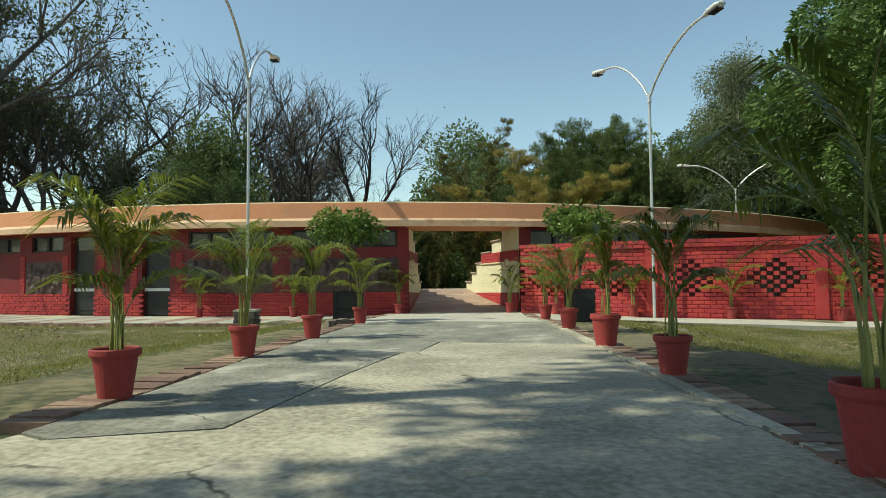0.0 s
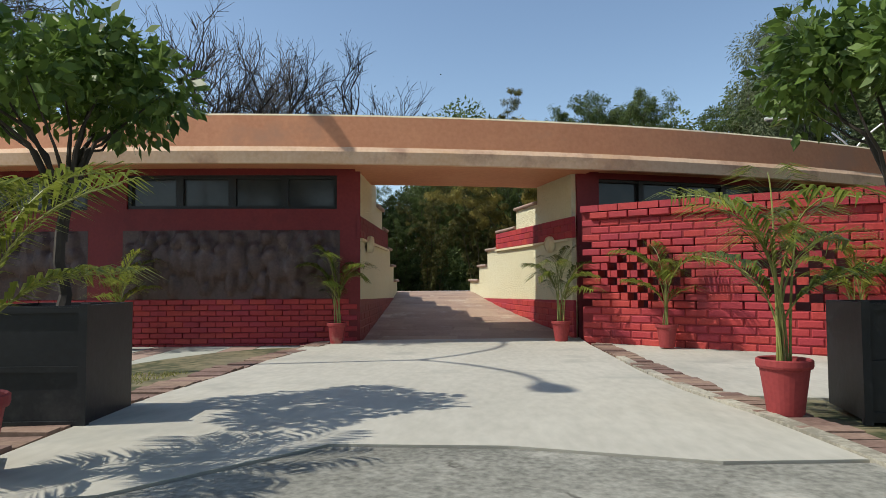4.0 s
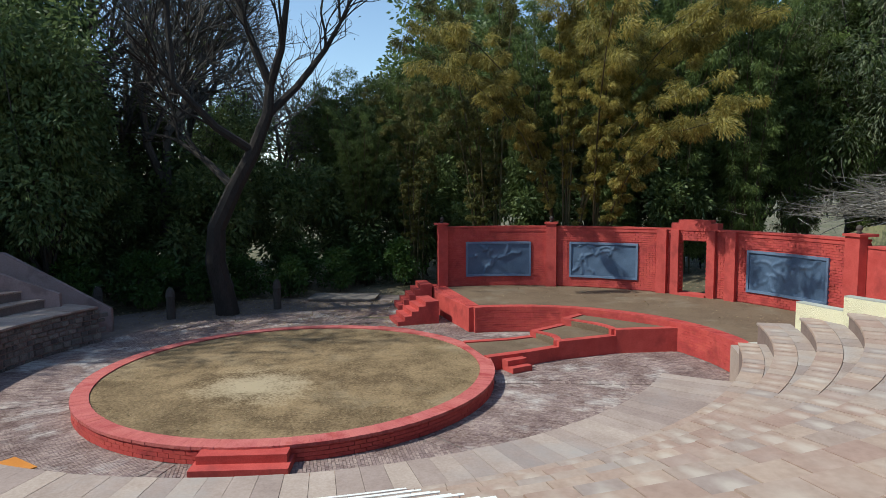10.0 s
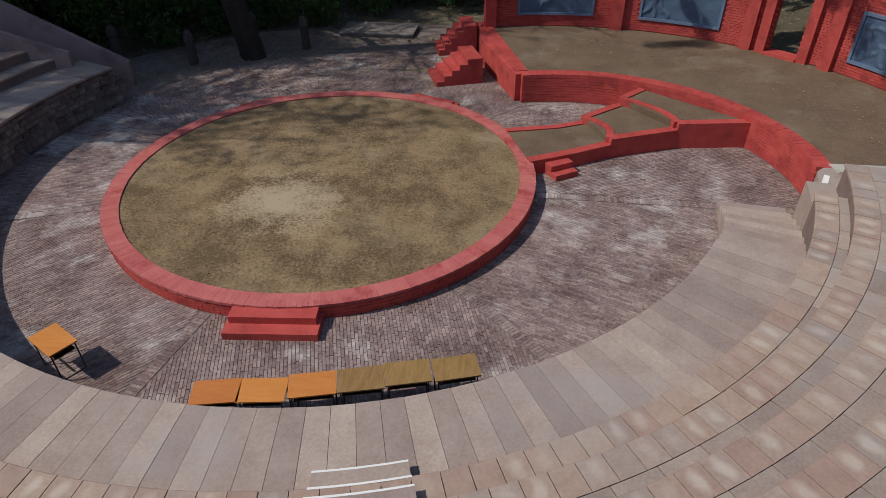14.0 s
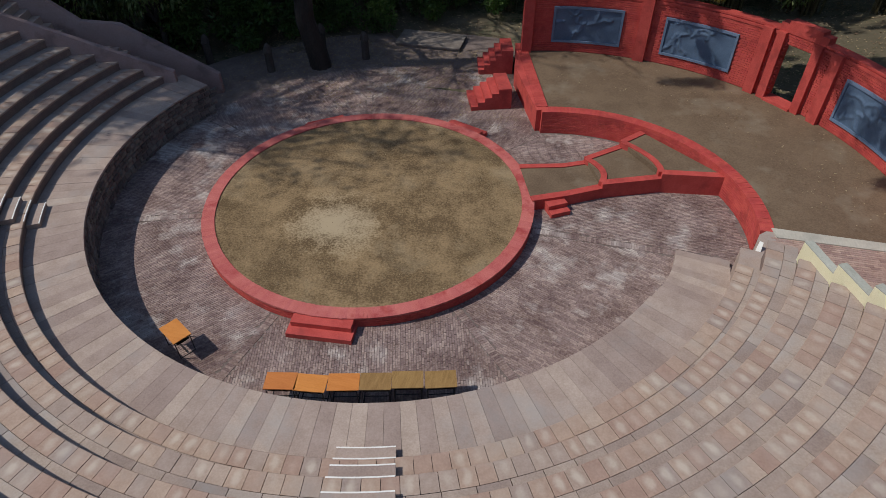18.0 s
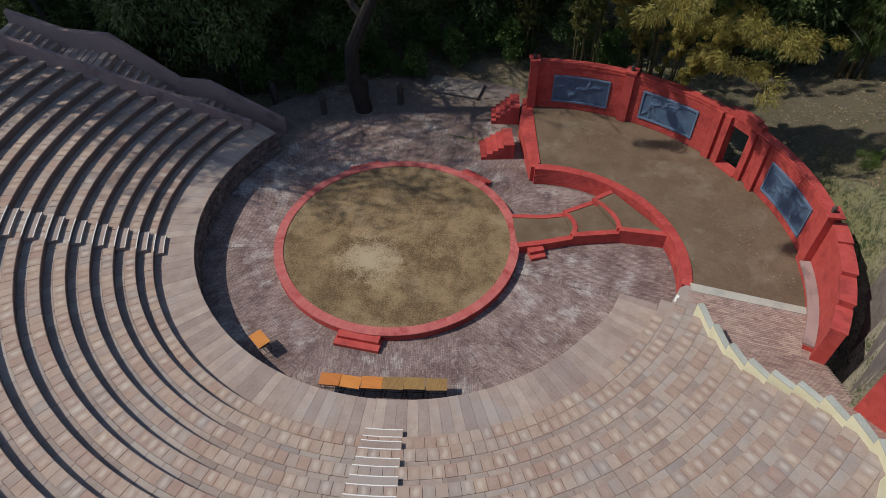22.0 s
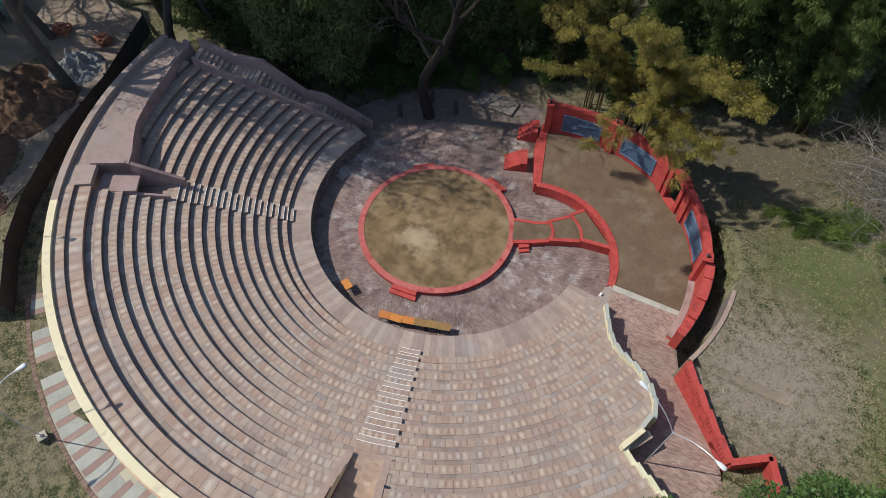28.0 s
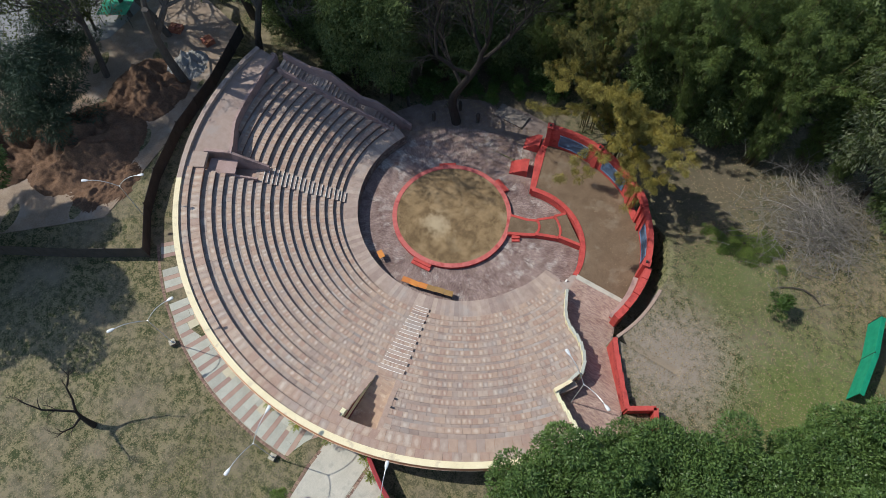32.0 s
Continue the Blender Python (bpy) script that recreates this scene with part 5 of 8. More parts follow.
def red_steps(label, m, widths, rise=.17, tread=.28):
    """Small flight of red steps: m puts its foot at the origin, rising along +y."""
    t = thing("red_steps", label, "steps", m)
    for i, w in enumerate(widths):
        part("step", MB().box(-w / 2, w / 2, tread * i, tread * len(widths) + .25, 0 if i == 0 else rise * i - .01, rise * (i + 1)), M_STAGERED, t)
    return t


def face(p, q):
    """Pose at p with +y towards q."""
    d = Vector(q) - Vector(p)
    return Matrix.Translation(p) @ Matrix.Rotation(math.atan2(d.y, d.x) - math.pi / 2, 4, "Z")


zs = Z_ORCH
for a in (-84.2, ):
    p = polar(S, 5.22 + .54, a, zs)
    red_steps("two low red painted brick steps up to the round stage", face(p, (S[0], S[1], zs)), [1.75, 1.62], .155, .27)
p = polar(S, 5.75, 68.5, zs)
red_steps("two low red painted brick steps up to the round stage", face(p, (S[0], S[1], zs)), [1.5, 1.4], .155, .27)
p = polar(S, 5.6, 128, zs)
red_steps("two low red painted brick steps up to the round stage", face(p, (S[0], S[1], zs)), [1.5, 1.4], .155, .2)
p = Vector((1.15, 38.75, zs))
red_steps("small red steps beside the round stage", face(p, (0.2, 40.2, zs)), [.66, .66], .15, .24)


def upper_stage():
    st = thing("upper_stage", "raised earth stage with a red brick retaining rim", "stage", kind="structure")
    inner = [polar(BI, 5.62, a) for a in np.linspace(0, 107, 28)]
    west = [Vector((-1.55, 47.1, 0)), Vector((-1.9, 49.3, 0))]
    outer = [polar(B, 10.3, a) for a in np.linspace(106, -3, 28)]
    poly = inner + west + outer
    part("soil", MB().prism([(p.x, p.y) for p in poly], Z_ORCH - .3, Z_UP - .03), M_SOIL2, st, "bare damp brown soil")
    line = [(p.x, p.y, 0, math.cos(math.atan2(p.y - BI[1], p.x - BI[0])), math.sin(math.atan2(p.y - BI[1], p.x - BI[0]))) for p in inner]
    part("rim_wall", MB().sweep(line, [(-.22, Z_ORCH - .2), (.16, Z_ORCH - .2), (.16, Z_UP + .0), (-.22, Z_UP + .0)]), M_STAGERED, st)
    part("rim_wall", MB().sweep([(-0.22, 43.75, 0, .93, .37), (-1.60, 47.1, 0, .93, .37), (-1.95, 49.3, 0, .98, .1)], [(-.2, Z_ORCH - .2), (.2, Z_ORCH - .2), (.2, Z_UP), (-.2, Z_UP)]), M_STAGERED, st)
    rnd = random.Random(12)
    top = MB()
    for i in range(124):
        a = 107 * (i + .5) / 124
        m = Matrix.Translation(polar(BI, 5.60, a, Z_UP + rnd.uniform(-.004, .004))) @ Matrix.Rotation(radians(a), 4, "Z")
        top.box(-.21, .19, -.041, .041, -.03, .022, m)
    for i in range(62):
        t = (i + .5) / 62
        m = Matrix.Translation((-0.25 - 1.65 * t, 44.0 + 5.2 * t, Z_UP)) @ Matrix.Rotation(radians(18), 4, "Z")
        top.box(-.21, .21, -.041, .041, -.03, .022, m)
    o = part("rim_top_bricks", top, M_STAGERED, st)
    o["kind"] = "stuff"
    face_ = MB()
    for row in range(10):
        for i in range(46):
            a = 107 * (i + .5 * (row % 2) + .3) / 46.5
            m = Matrix.Translation(polar(BI, 5.40, a, Z_ORCH + .085 * row + .043)) @ Matrix.Rotation(radians(a), 4, "Z")
            face_.box(-.012 + rnd.uniform(-.004, .004), .03, -.108, .108, -.038, .038, m)
    o = part("rim_brickwork", face_, M_STAGERED, st)
    o["kind"] = "stuff"


upper_stage()


def fan_steps():
    """Three earth-filled terraces between the round stage and the upper stage, with red kerbs."""
    t = thing("fan_terrace", "earth-filled fan terraces with red painted brick kerbs", "terrace", kind="structure")
    north = [(-0.50, 40.65), (0.9, 41.05), (1.65, 41.44), (2.77, 42.5), (3.45, 43.3)]
    south = [(0.15, 38.95), (1.2, 39.5), (2.25, 40.15), (4.1, 40.95), (6.05, 41.25)]
    cells = [((0, 2), -3.46), ((2, 3), -3.30), ((3, 4), -3.12)]
    for n_cell, ((i, j), z) in enumerate(cells):
        poly = [south[k] for k in range(i, j + 1)] + [north[k] for k in range(j, i - 1, -1)]
        part("soil", MB().prism(poly, Z_ORCH - .2, z), M_SOIL2, t)

        def kerb(pts, z0, w=.12, top=.045):
            rows = []
            for k, p in enumerate(pts):
                a, b = Vector(pts[max(k - 1, 0)]), Vector(pts[min(k + 1, len(pts) - 1)])
                d = (b - a).normalized()
                rows.append((p[0], p[1], 0, d.y, -d.x))
            part("kerb", MB().sweep(rows, [(-w, z0), (w, z0), (w, z + top), (-w, z + top)]), M_STAGERED, t)
        kerb([south[k] for k in range(i, j + 1)], Z_ORCH - .1, .13, .03)
        kerb([north[k] for k in range(i, j + 1)], Z_ORCH - .1, .11, .034)
        mid = Vector(((south[j][0] + north[j][0]) / 2 + .55, (south[j][1] + north[j][1]) / 2 + .1))
        if j < 4:
            p, q = Vector(south[j]), Vector(north[j])
            kerb([tuple(p * (1 - u) ** 2 + mid * 2 * u * (1 - u) + q * u * u) for u in np.linspace(0, 1, 7)], z - .3, .10, cells[n_cell + 1][1] - z + .038)


fan_steps()


def back_wall():
    wall = thing("wall_back", "tall curved red brick stage wall with pilasters and a doorway", "wall", kind="structure")
    ra, rb = 10.1, 10.45
    zt, zd = -.45, -.85
    d0, d1 = 50.3, 43.9
    segs = [(108, d0), (d1, 11.5)]

    def blk(name, a, b, z0, z1, r0=ra, r1=rb, m=M_STAGERED, lab="", par=wall):
        return part(name, MB().arc(B, a, b, [(r0, z0), (r1, z0), (r1, z1), (r0, z1)], 1.5), m, par, lab)
    for a, b in segs:
        blk("wall_core", a, b, Z_ORCH - .2, zt, ra + .015, rb)
        blk("top_course", a, b, zt - .13, zt - .04, ra - .035, rb + .035)
        blk("cap", a, b, zt, zt + .07, ra - .015, rb + .04)
    blk("lintel", d0, d1, zd, zt, ra + .015, rb)
    blk("cap", d0 + 2, d1 - 2, zt, zt + .30, ra - .02, rb)
    blk("cap", d0 + .4, d1 - .4, zt + .3, zt + .42, ra - .02, rb)
    blk("sill", d0, d1, Z_UP - .1, Z_UP + .06, ra - .25, rb)
    # brick skin
    skin = MB()
    rnd = random.Random(6)
    panels = [(101.4, 85.3), (76.0, 59.8), (35.3, 17.7)]
    da = math.degrees(.235 / ra)
    for row in range(29):
        z = Z_UP + .043 + .085 * row
        a = 107.8 - (row % 2) * da / 2
        while a > 11.8:
            inp = any(q < a < p for p, q in panels) and -2.56 < z < -1.0
            ind = d1 < a < d0 and z < zd
            if not inp and not ind:
                m = Matrix.Translation(polar(B, ra, a, z)) @ Matrix.Rotation(radians(a), 4, "Z")
                skin.box(-.006 - rnd.uniform(0, .007), .03, -.113, .113, -.038, .038, m)
            a -= da
    o = part("brickwork", skin, M_STAGERED, wall)
    o["kind"] = "stuff"
    for a, wd in ((107.3, 1.2), (80.4, 1.3), (54.2, 1.1), (51.2, .9), (43.0, .9), (38.6, 1.1), (12.2, 1.6)):
        pz = blk("pilaster", a + wd, a - wd, Z_UP - .1, zt + (.16 if wd > 1.15 else .02), ra - .17, ra + .1)
        if wd > 1.15:
            blk("pilaster_cap", a + wd + .3, a - wd - .3, zt + .16, zt + .24, ra - .22, rb + .06)
            fin = thing("finial_knob", "small grey stone knob on the pilaster", "finial", Matrix.Translation(polar(B, ra + .05, a, zt + .24)))
            part("knob", MB().lathe([(.07, 0), (.09, .03), (.05, .07), (.085, .13), (.095, .18), (.05, .25), (.001, .27)], 12).mesh("knob", True), M_FENCE, fin)
    # lower wall stepping down at the right-hand end, with a bench at its foot
    for a, b, z in ((11.2, 5.5, -.62), (5.5, -2.5, -.72), (-2.5, -9.5, -.9), (-9.5, -16.0, -1.15)):
        blk("wall_core", a, b, Z_ORCH, z, ra + .12, rb + .25)
        blk("cap", a, b, z, z + .06, ra + .09, rb + .28)
    bench = thing("stone_bench", "low pinkish stone bench along the stage wall", "bench", kind="structure")
    blk("bench_slab", 10.5, -14, Z_UP + .28, Z_UP + .38, ra - .28, ra + .11, M_PINKWALL, "", bench)
    blk("bench_base", 10.5, -14, Z_UP - .3, Z_UP + .28, ra - .2, ra + .11, M_STAGERED, "", bench)
    # blue relief panels
    for p, q in panels:
        z0, z1 = -2.56, -1.05
        pan = thing("relief_panel", "blue-grey relief panel of flowing figures in a raised blue frame", "relief panel")
        wide = radians(p - q) * ra
        na, nz = int(wide / .03), 50
        xs, zz = np.linspace(0, wide, na), np.linspace(0, z1 - z0, nz)
        gx, gz = np.meshgrid(xs, zz)
        h = np.zeros_like(gx)
        rs = np.random.RandomState(int(p))
        for _ in range(7):
            x, y, a = rs.uniform(.4, wide - .4), rs.uniform(.35, 1.15), rs.uniform(0, 6.3)
            for _ in range(15):
                h = np.maximum(h, .055 * np.exp(-(((gx - x) ** 2 + (gz - y) ** 2) / rs.uniform(.0025, .006))))
                a += rs.uniform(-.6, .6)
                x, y = x + .07 * math.cos(a), y + .06 * math.sin(a)
        h += .012 * np.sin(gx * 5 + 2 * np.sin(gz * 4))
        edge = (gx < .1) | (gx > wide - .1) | (gz < .1) | (gz > z1 - z0 - .1)
        rad = ra - .012 - np.where(edge, 0, h * .75)
        ang = np.radians(p) - gx / ra
        v = np.stack([B[0] + rad * np.cos(ang), B[1] + rad * np.sin(ang), z0 + gz], -1).reshape(-1, 3)
        i = np.arange(na * nz).reshape(nz, na)
        qd = np.stack([i[:-1, :-1], i[:-1, 1:], i[1:, 1:], i[1:, :-1]], -1).reshape(-1, 4)
        me = np_mesh("relief_field", v, qd)
        me.shade_smooth()
        part("relief_field", me, M_BLUE, pan)
        for s, e, a0, a1 in ((0, .09, p, q), (z1 - z0 - .09, z1 - z0, p, q)):
            part("frame_bar", MB().arc(B, a0, a1, [(ra - .06, z0 + s), (ra + .04, z0 + s), (ra + .04, z0 + e), (ra - .06, z0 + e)], 1.5), M_BLUEFRAME, pan)
        for a0 in (p, q + .5):
            part("frame_bar", MB().arc(B, a0, a0 - .5, [(ra - .06, z0 + .09), (ra + .04, z0 + .09), (ra + .04, z1 - .09), (ra - .06, z1 - .09)], .5), M_BLUEFRAME, pan)
    # steps at the left-hand end
    red_steps("red painted steps up to the upper stage", face(Vector((-3.3, 45.2, Z_ORCH)), (-1.2, 46.0, Z_ORCH)), [1.4] * 5, .17, .27)
    red_steps("red painted steps at the end of the stage wall", face(Vector((-3.6, 48.3, Z_ORCH)), (-1.4, 48.9, Z_ORCH)), [1.3] * 5, .21, .24)
    # sunken gap behind the wall, and its outer retaining wall
    # dark rubble stone puts the gap's deep shade into this wall's colour
    setting("wall_retaining", MB().arc(B, 2, -24, [(11.72, -4.2), (11.95, -4.2), (11.95, .02), (11.72, .02)], 2), M_RUBBLE, "thin retaining wall behind the stage wall", "wall")
    setting("wall_retaining_cap", MB().arc(B, 2, -24, [(11.70, .024), (11.93, .024), (11.93, .06), (11.70, .06)], 2), M_COPING, "brown cap of the retaining wall", "wall")


back_wall()


def side_ramp():
    """Brick paved slope from the upper stage to the ground beside the seating."""
    left = [(7.0, 38.35), (7.3, 36.0), (8.4, 33.7), (10.2, 32.2), (11.2, 30.6), (11.1, 28.9), (10.4, 27.6), (12.2, 26.2)]
    right = [(11.6, 38.5), (11.75, 36.2), (12.25, 34.2), (13.2, 32.2), (14.3, 30.6), (15.0, 29.4), (15.7, 27.5), (16.5, 26.0)]
    zz = [-2.95, -2.9, -2.1, -1.15, -.45, -.1, 0.0, 0.0]
    ramp = thing("side_ramp", "sloping pinkish brick-paved ramp down to the upper stage", "ramp", kind="structure")
    mb, br = MB(), MB()
    for i in range(len(left) - 1):
        a, b, c, d = left[i], left[i + 1], right[i + 1], right[i]
        mb.prism([a, d, c, b], [-4, -4, -4, -4], [zz[i] - .02, zz[i] - .02, zz[i + 1] - .02, zz[i + 1] - .02])
        A, Bv, Cv, D = (Vector((*q, z)) for q, z in ((a, zz[i]), (b, zz[i + 1]), (c, zz[i + 1]), (d, zz[i])))
        n = max(1, int((Bv - A).length / .085))
        for j in range(n):
            l0, r0 = A.lerp(Bv, (j + .06) / n), D.lerp(Cv, (j + .06) / n)
            l1, r1 = A.lerp(Bv, (j + .94) / n), D.lerp(Cv, (j + .94) / n)
            m = max(1, int((r0 - l0).length / .24))
            for k in range(m):
                t0, t1 = (k + .02 + .5 * (j % 2)) / (m + .5), (k + .98 + .5 * (j % 2)) / (m + .5)
                e = Vector((0, 0, .012))
                br.add([l0.lerp(r0, t0) + e, l0.lerp(r0, t1) + e, l1.lerp(r1, t1) + e, l1.lerp(r1, t0) + e, l0.lerp(r0, t0) - e, l0.lerp(r0, t1) - e, l1.lerp(r1, t1) - e, l1.lerp(r1, t0) - e],
                       [(0, 1, 2, 3), (0, 4, 5, 1), (1, 5, 6, 2), (2, 6, 7, 3), (3, 7, 4, 0)])
    part("ramp_bed", mb, M_ORCHJ, ramp)
    o = part("ramp_bricks", br, mat("ramp_brick", (0.30, 0.19, 0.155), (0.43, 0.31, 0.26), 0.85, 1.2, 20, 0.2, island=0.22), ramp)
    o["kind"] = "stuff"
    setting("kerb_ramp_foot", MB().prism([(7.1, 38.55), (7.2, 38.15), (11.55, 38.3), (11.5, 38.65)], -3.2, -2.90), M_CONC_LIGHT, "pale stone kerb at the foot of the ramp", "kerb")
    # cream stepped wall along the row ends
    wall = thing("wall_stepped_cream", "cream stepped wall closing the ends of the seat rows", "wall", kind="structure")
    for k in range(3, 13):
        r, r1, z = ROW_R[k - 1], ROW_R[k], ROW_Z[k - 1]
        p, q = polar(C, r, row_span(r)[0] + .3), polar(C, r1 + .02, row_span(r1)[0] + .3)
        p, q = Vector((p.x, p.y)), Vector((q.x, q.y))
        d = (q - p).normalized()
        nn = Vector((d.y, -d.x)) * .21
        nn = nn if nn.x > 0 or nn.y > 0 else -nn
        poly = [p, q, q + nn, p + nn]
        if (poly[1] - poly[0]).cross(poly[2] - poly[1]) < 0:
            poly = poly[::-1]
        part("wall_step", MB().prism(poly, -4.0, z + .27), M_CREAM, wall)
        part("coping", MB().prism(poly, z + .272, z + .30), M_PAVE, wall)
    for k in range(13, 18):
        r, r1, z = ROW_R[k - 1], (ROW_R[k] if k < 17 else 22.4), ROW_Z[k - 1]
        part("wall_step", MB().arc(C, -36.85, -36.2, [(r, -.3), (r1 + .02, -.3), (r1 + .02, z + .22), (r, z + .22)], .3), M_CREAM, wall)
    part("wall_step", MB().prism([(10.25, 27.75), (10.45, 27.55), (11.1, 28.85), (10.9, 28.95)], -.3, 1.5), M_CREAM2, wall)
    # landing between the low rows and the upper stage
    setting("landing", MB().prism([(6.0, 35.75), (6.75, 35.7), (7.35, 35.9), (7.6, 38.2), (7.0, 38.45), (6.75, 38.2), (6.42, 37.1)], -4.0, -2.935), M_LEDGE, "small stone landing beside the upper stage", "floor")
    setting("landing", MB().arc(C, -8.5, -18.2, [(10.57, -4.0), (11.1, -4.0), (11.1, -2.61), (10.57, -2.61)], 2), M_LEDGE, "stone landing at the foot of the seat rows", "floor")
    setting("kerb_end_post", MB().prism([(6.45, 37.15), (6.62, 37.1), (6.72, 37.55), (6.62, 37.6)], -3.85, [-3.4, -3.4, -2.7, -2.7]), M_WHITE, "white painted sloping end of the rim", "kerb")
    # red lattice wall on the other side of the ramp
    rw = thing("wall_red_lattice", "stepped red brick wall with small pierced slots", "wall", kind="structure")
    pr = [(12.1, 33.9), (12.85, 32.75), (13.6, 31.6), (14.35, 30.5), (15.1, 29.5)]
    for i, z in enumerate((.25, .48, .70, .92)):
        p, q = Vector((*pr[i], 0)), Vector((*pr[i + 1], 0))
        d = (q - p)
        m = Matrix.Translation(p) @ Matrix.Rotation(math.atan2(d.y, d.x), 4, "Z")
        part("wall_panel", MB().box(0, d.length, -.13, .13, -2.6, z, m), M_STAGERED, rw)
        part("wall_cap", MB().box(-.02, d.length + .02, -.16, .16, z, z + .08, m), M_STAGERED, rw)
        for u in range(4):
            for w in range(3):
                # darker red plate on the face stands for a shaded opening
                part("slot_plate", MB().box(.3 + u * .2, .38 + u * .2, -.137, -.12, z - .5 + w * .14, z - .42 + w * .14, m), M_REDJOINT, rw)
    for a, b, z in (((15.1, 29.5), (16.7, 30.6), .95), ((16.7, 30.6), (17.4, 29.2), .95)):
        p, q = Vector((*a, 0)), Vector((*b, 0))
        d = q - p
        m = Matrix.Translation(p) @ Matrix.Rotation(math.atan2(d.y, d.x), 4, "Z")
        part("wall_panel", MB().box(0, d.length, -.13, .13, -.3, z, m), M_STAGERED, rw)
        part("wall_cap", MB().box(-.02, d.length + .02, -.16, .16, z, z + .08, m), M_STAGERED, rw)


side_ramp()


def left_end():
    """Steps, parapet and raised terrace at the far left end of the seating."""
    st = thing("side_stair", "long stone stair beside the seat rows with a sloping parapet", "stair", kind="structure")
    p0, d = Vector((-13.9, 41.9)), Vector((-10.6, -3.3)).normalized()
    nrm = Vector((d.y, -d.x))
    nrm = nrm if nrm.y > 0 else -nrm
    n = 34
    tr = 0.315
    for i in range(n):
        a, b = p0 + d * (tr * i), p0 + d * (tr * (i + 1))
        z = float(np.interp(tr * (i + .5), [0, 2.5, 3.9, 6.6, 8.6, 10.7], [-3.7, -1.75, -1.55, .75, 1.0, 2.3]))
        poly = [a + nrm * .15, b + nrm * .15, b + nrm * 1.35, a + nrm * 1.35]
        if (poly[1] - poly[0]).cross(poly[2] - poly[1]) < 0:
            poly = poly[::-1]
        part("step", MB().prism(poly, Z_ORCH - .3, z), M_LEDGE, st)
    top = p0 + d * (tr * n)
    q = lambda s, o: p0 + d * s + nrm * o
    L = tr * n
    def run(name, line, o0, o1, label=""):
        for (s0, z0), (s1, z1) in zip(line, line[1:]):
            poly, zt = [q(s0, o0), q(s1, o0), q(s1, o1), q(s0, o1)], [z0, z1, z1, z0]
            if (poly[1] - poly[0]).cross(poly[2] - poly[1]) < 0:
                poly, zt = poly[::-1], zt[::-1]
            part(name, MB().prism(poly, Z_ORCH - .3, zt), M_PINKWALL, st, label)
    run("parapet", ((-1.0, -3.0), (2.3, -.85), (3.7, -.7), (6.4, 1.6), (8.4, 1.8), (L, 2.75)), 1.35, 1.62, "smooth pinkish sloping parapet")
    run("low_wall", ((.2, -2.15), (6.6, .62), (L, 2.4)), -.06, .15)
    ter = thing("raised_terrace", "flat raised stone terrace with a low pinkish parapet", "terrace", kind="structure")
    az = np.linspace(TER[0], TER[1], 22)
    for name, near, far, z0, z1, m in (("deck", 0.0, 22.4, 0, 2.42, M_LEDGE), ("parapet", -.24, 0.0, 1.0, 2.53, M_PINKWALL)):
        mb = MB()
        for a, b in zip(az, az[1:]):
            q4 = [polar(C, ter_r(a) + near, a), polar(C, far or ter_r(a), a), polar(C, far or ter_r(b), b), polar(C, ter_r(b) + near, b)]
            mb.prism([(v.x, v.y) for v in q4][::-1], z0, z1)
        part(name, mb, m, ter)
    for a in (TER[0], TER[1]):
        part("parapet", MB().arc(C, a, a - .7, [(16.2 if a == TER[0] else 20.7, 0), (21.2, 0), (21.2, 2.62), (20.85 if a != TER[0] else 19.2, 2.62), (16.2 if a == TER[0] else 20.7, 2.6 if a != TER[0] else .95)], .7), M_PINKWALL, ter)
    part("deck", MB().arc(C, P2[1] + .4, TER[0] - .05, [(20.85, 2.2), (22.36, 2.2), (22.36, 2.5), (20.85, 2.5)], 1), M_LEDGE, ter)
    part("deck", MB().arc(C, P2[1] + .4, TER[0] - .02, [(18.6, 1.45), (20.85, 1.45), (20.85, 1.72), (18.6, 1.62)], 1), M_PINKWALL, ter, "pinkish slab roofing the side passage")
    # second passage floor
    setting("passage_floor", MB().arc(C, P2[1] + .4, P2[0], [(16.6, -.3), (22.3, -.3), (22.3, .05), (16.6, .48)], 1), M_PAVEPINK, "pinkish floor of the side passage", "floor")
    setting("wall_side_passage", MB().arc(C, P2[1] + .5, P2[1] + 0.02, [(16.95, 0), (22.3, 0), (22.3, 2.2), (16.95, .9)], .5), M_PINKWALL, "pinkish side wall of the far passage", "wall")


left_end()


# ---------------------------------------------------------------- plants
def leaf_quads(pos, direc, length, width, rs, up=None):
    """Diamond leaves at pos along direc (arrays n x 3)."""
    n = len(pos)
    direc = direc / np.maximum(np.linalg.norm(direc, axis=1, keepdims=True), 1e-6)
    side = np.cross(direc, rs.normal(size=(n, 3)) if up is None else up)
    side /= np.maximum(np.linalg.norm(side, axis=1, keepdims=True), 1e-6)
    ln, wd = np.reshape(length, (-1, 1)) * np.ones((n, 1)), np.reshape(width, (-1, 1)) * np.ones((n, 1))
    a, tip = pos, pos + direc * ln
    mid = pos + direc * ln * .45
    v = np.stack([a, mid + side * wd / 2, tip, mid - side * wd / 2], 1).reshape(-1, 3)
    q = np.arange(4 * n).reshape(n, 4)
    return v, q


def join_quads(blocks):
    vs, qs, k = [], [], 0
    for v, q in blocks:
        vs.append(v)
        qs.append(q + k)
        k += len(v)
    return np.concatenate(vs), np.concatenate(qs)


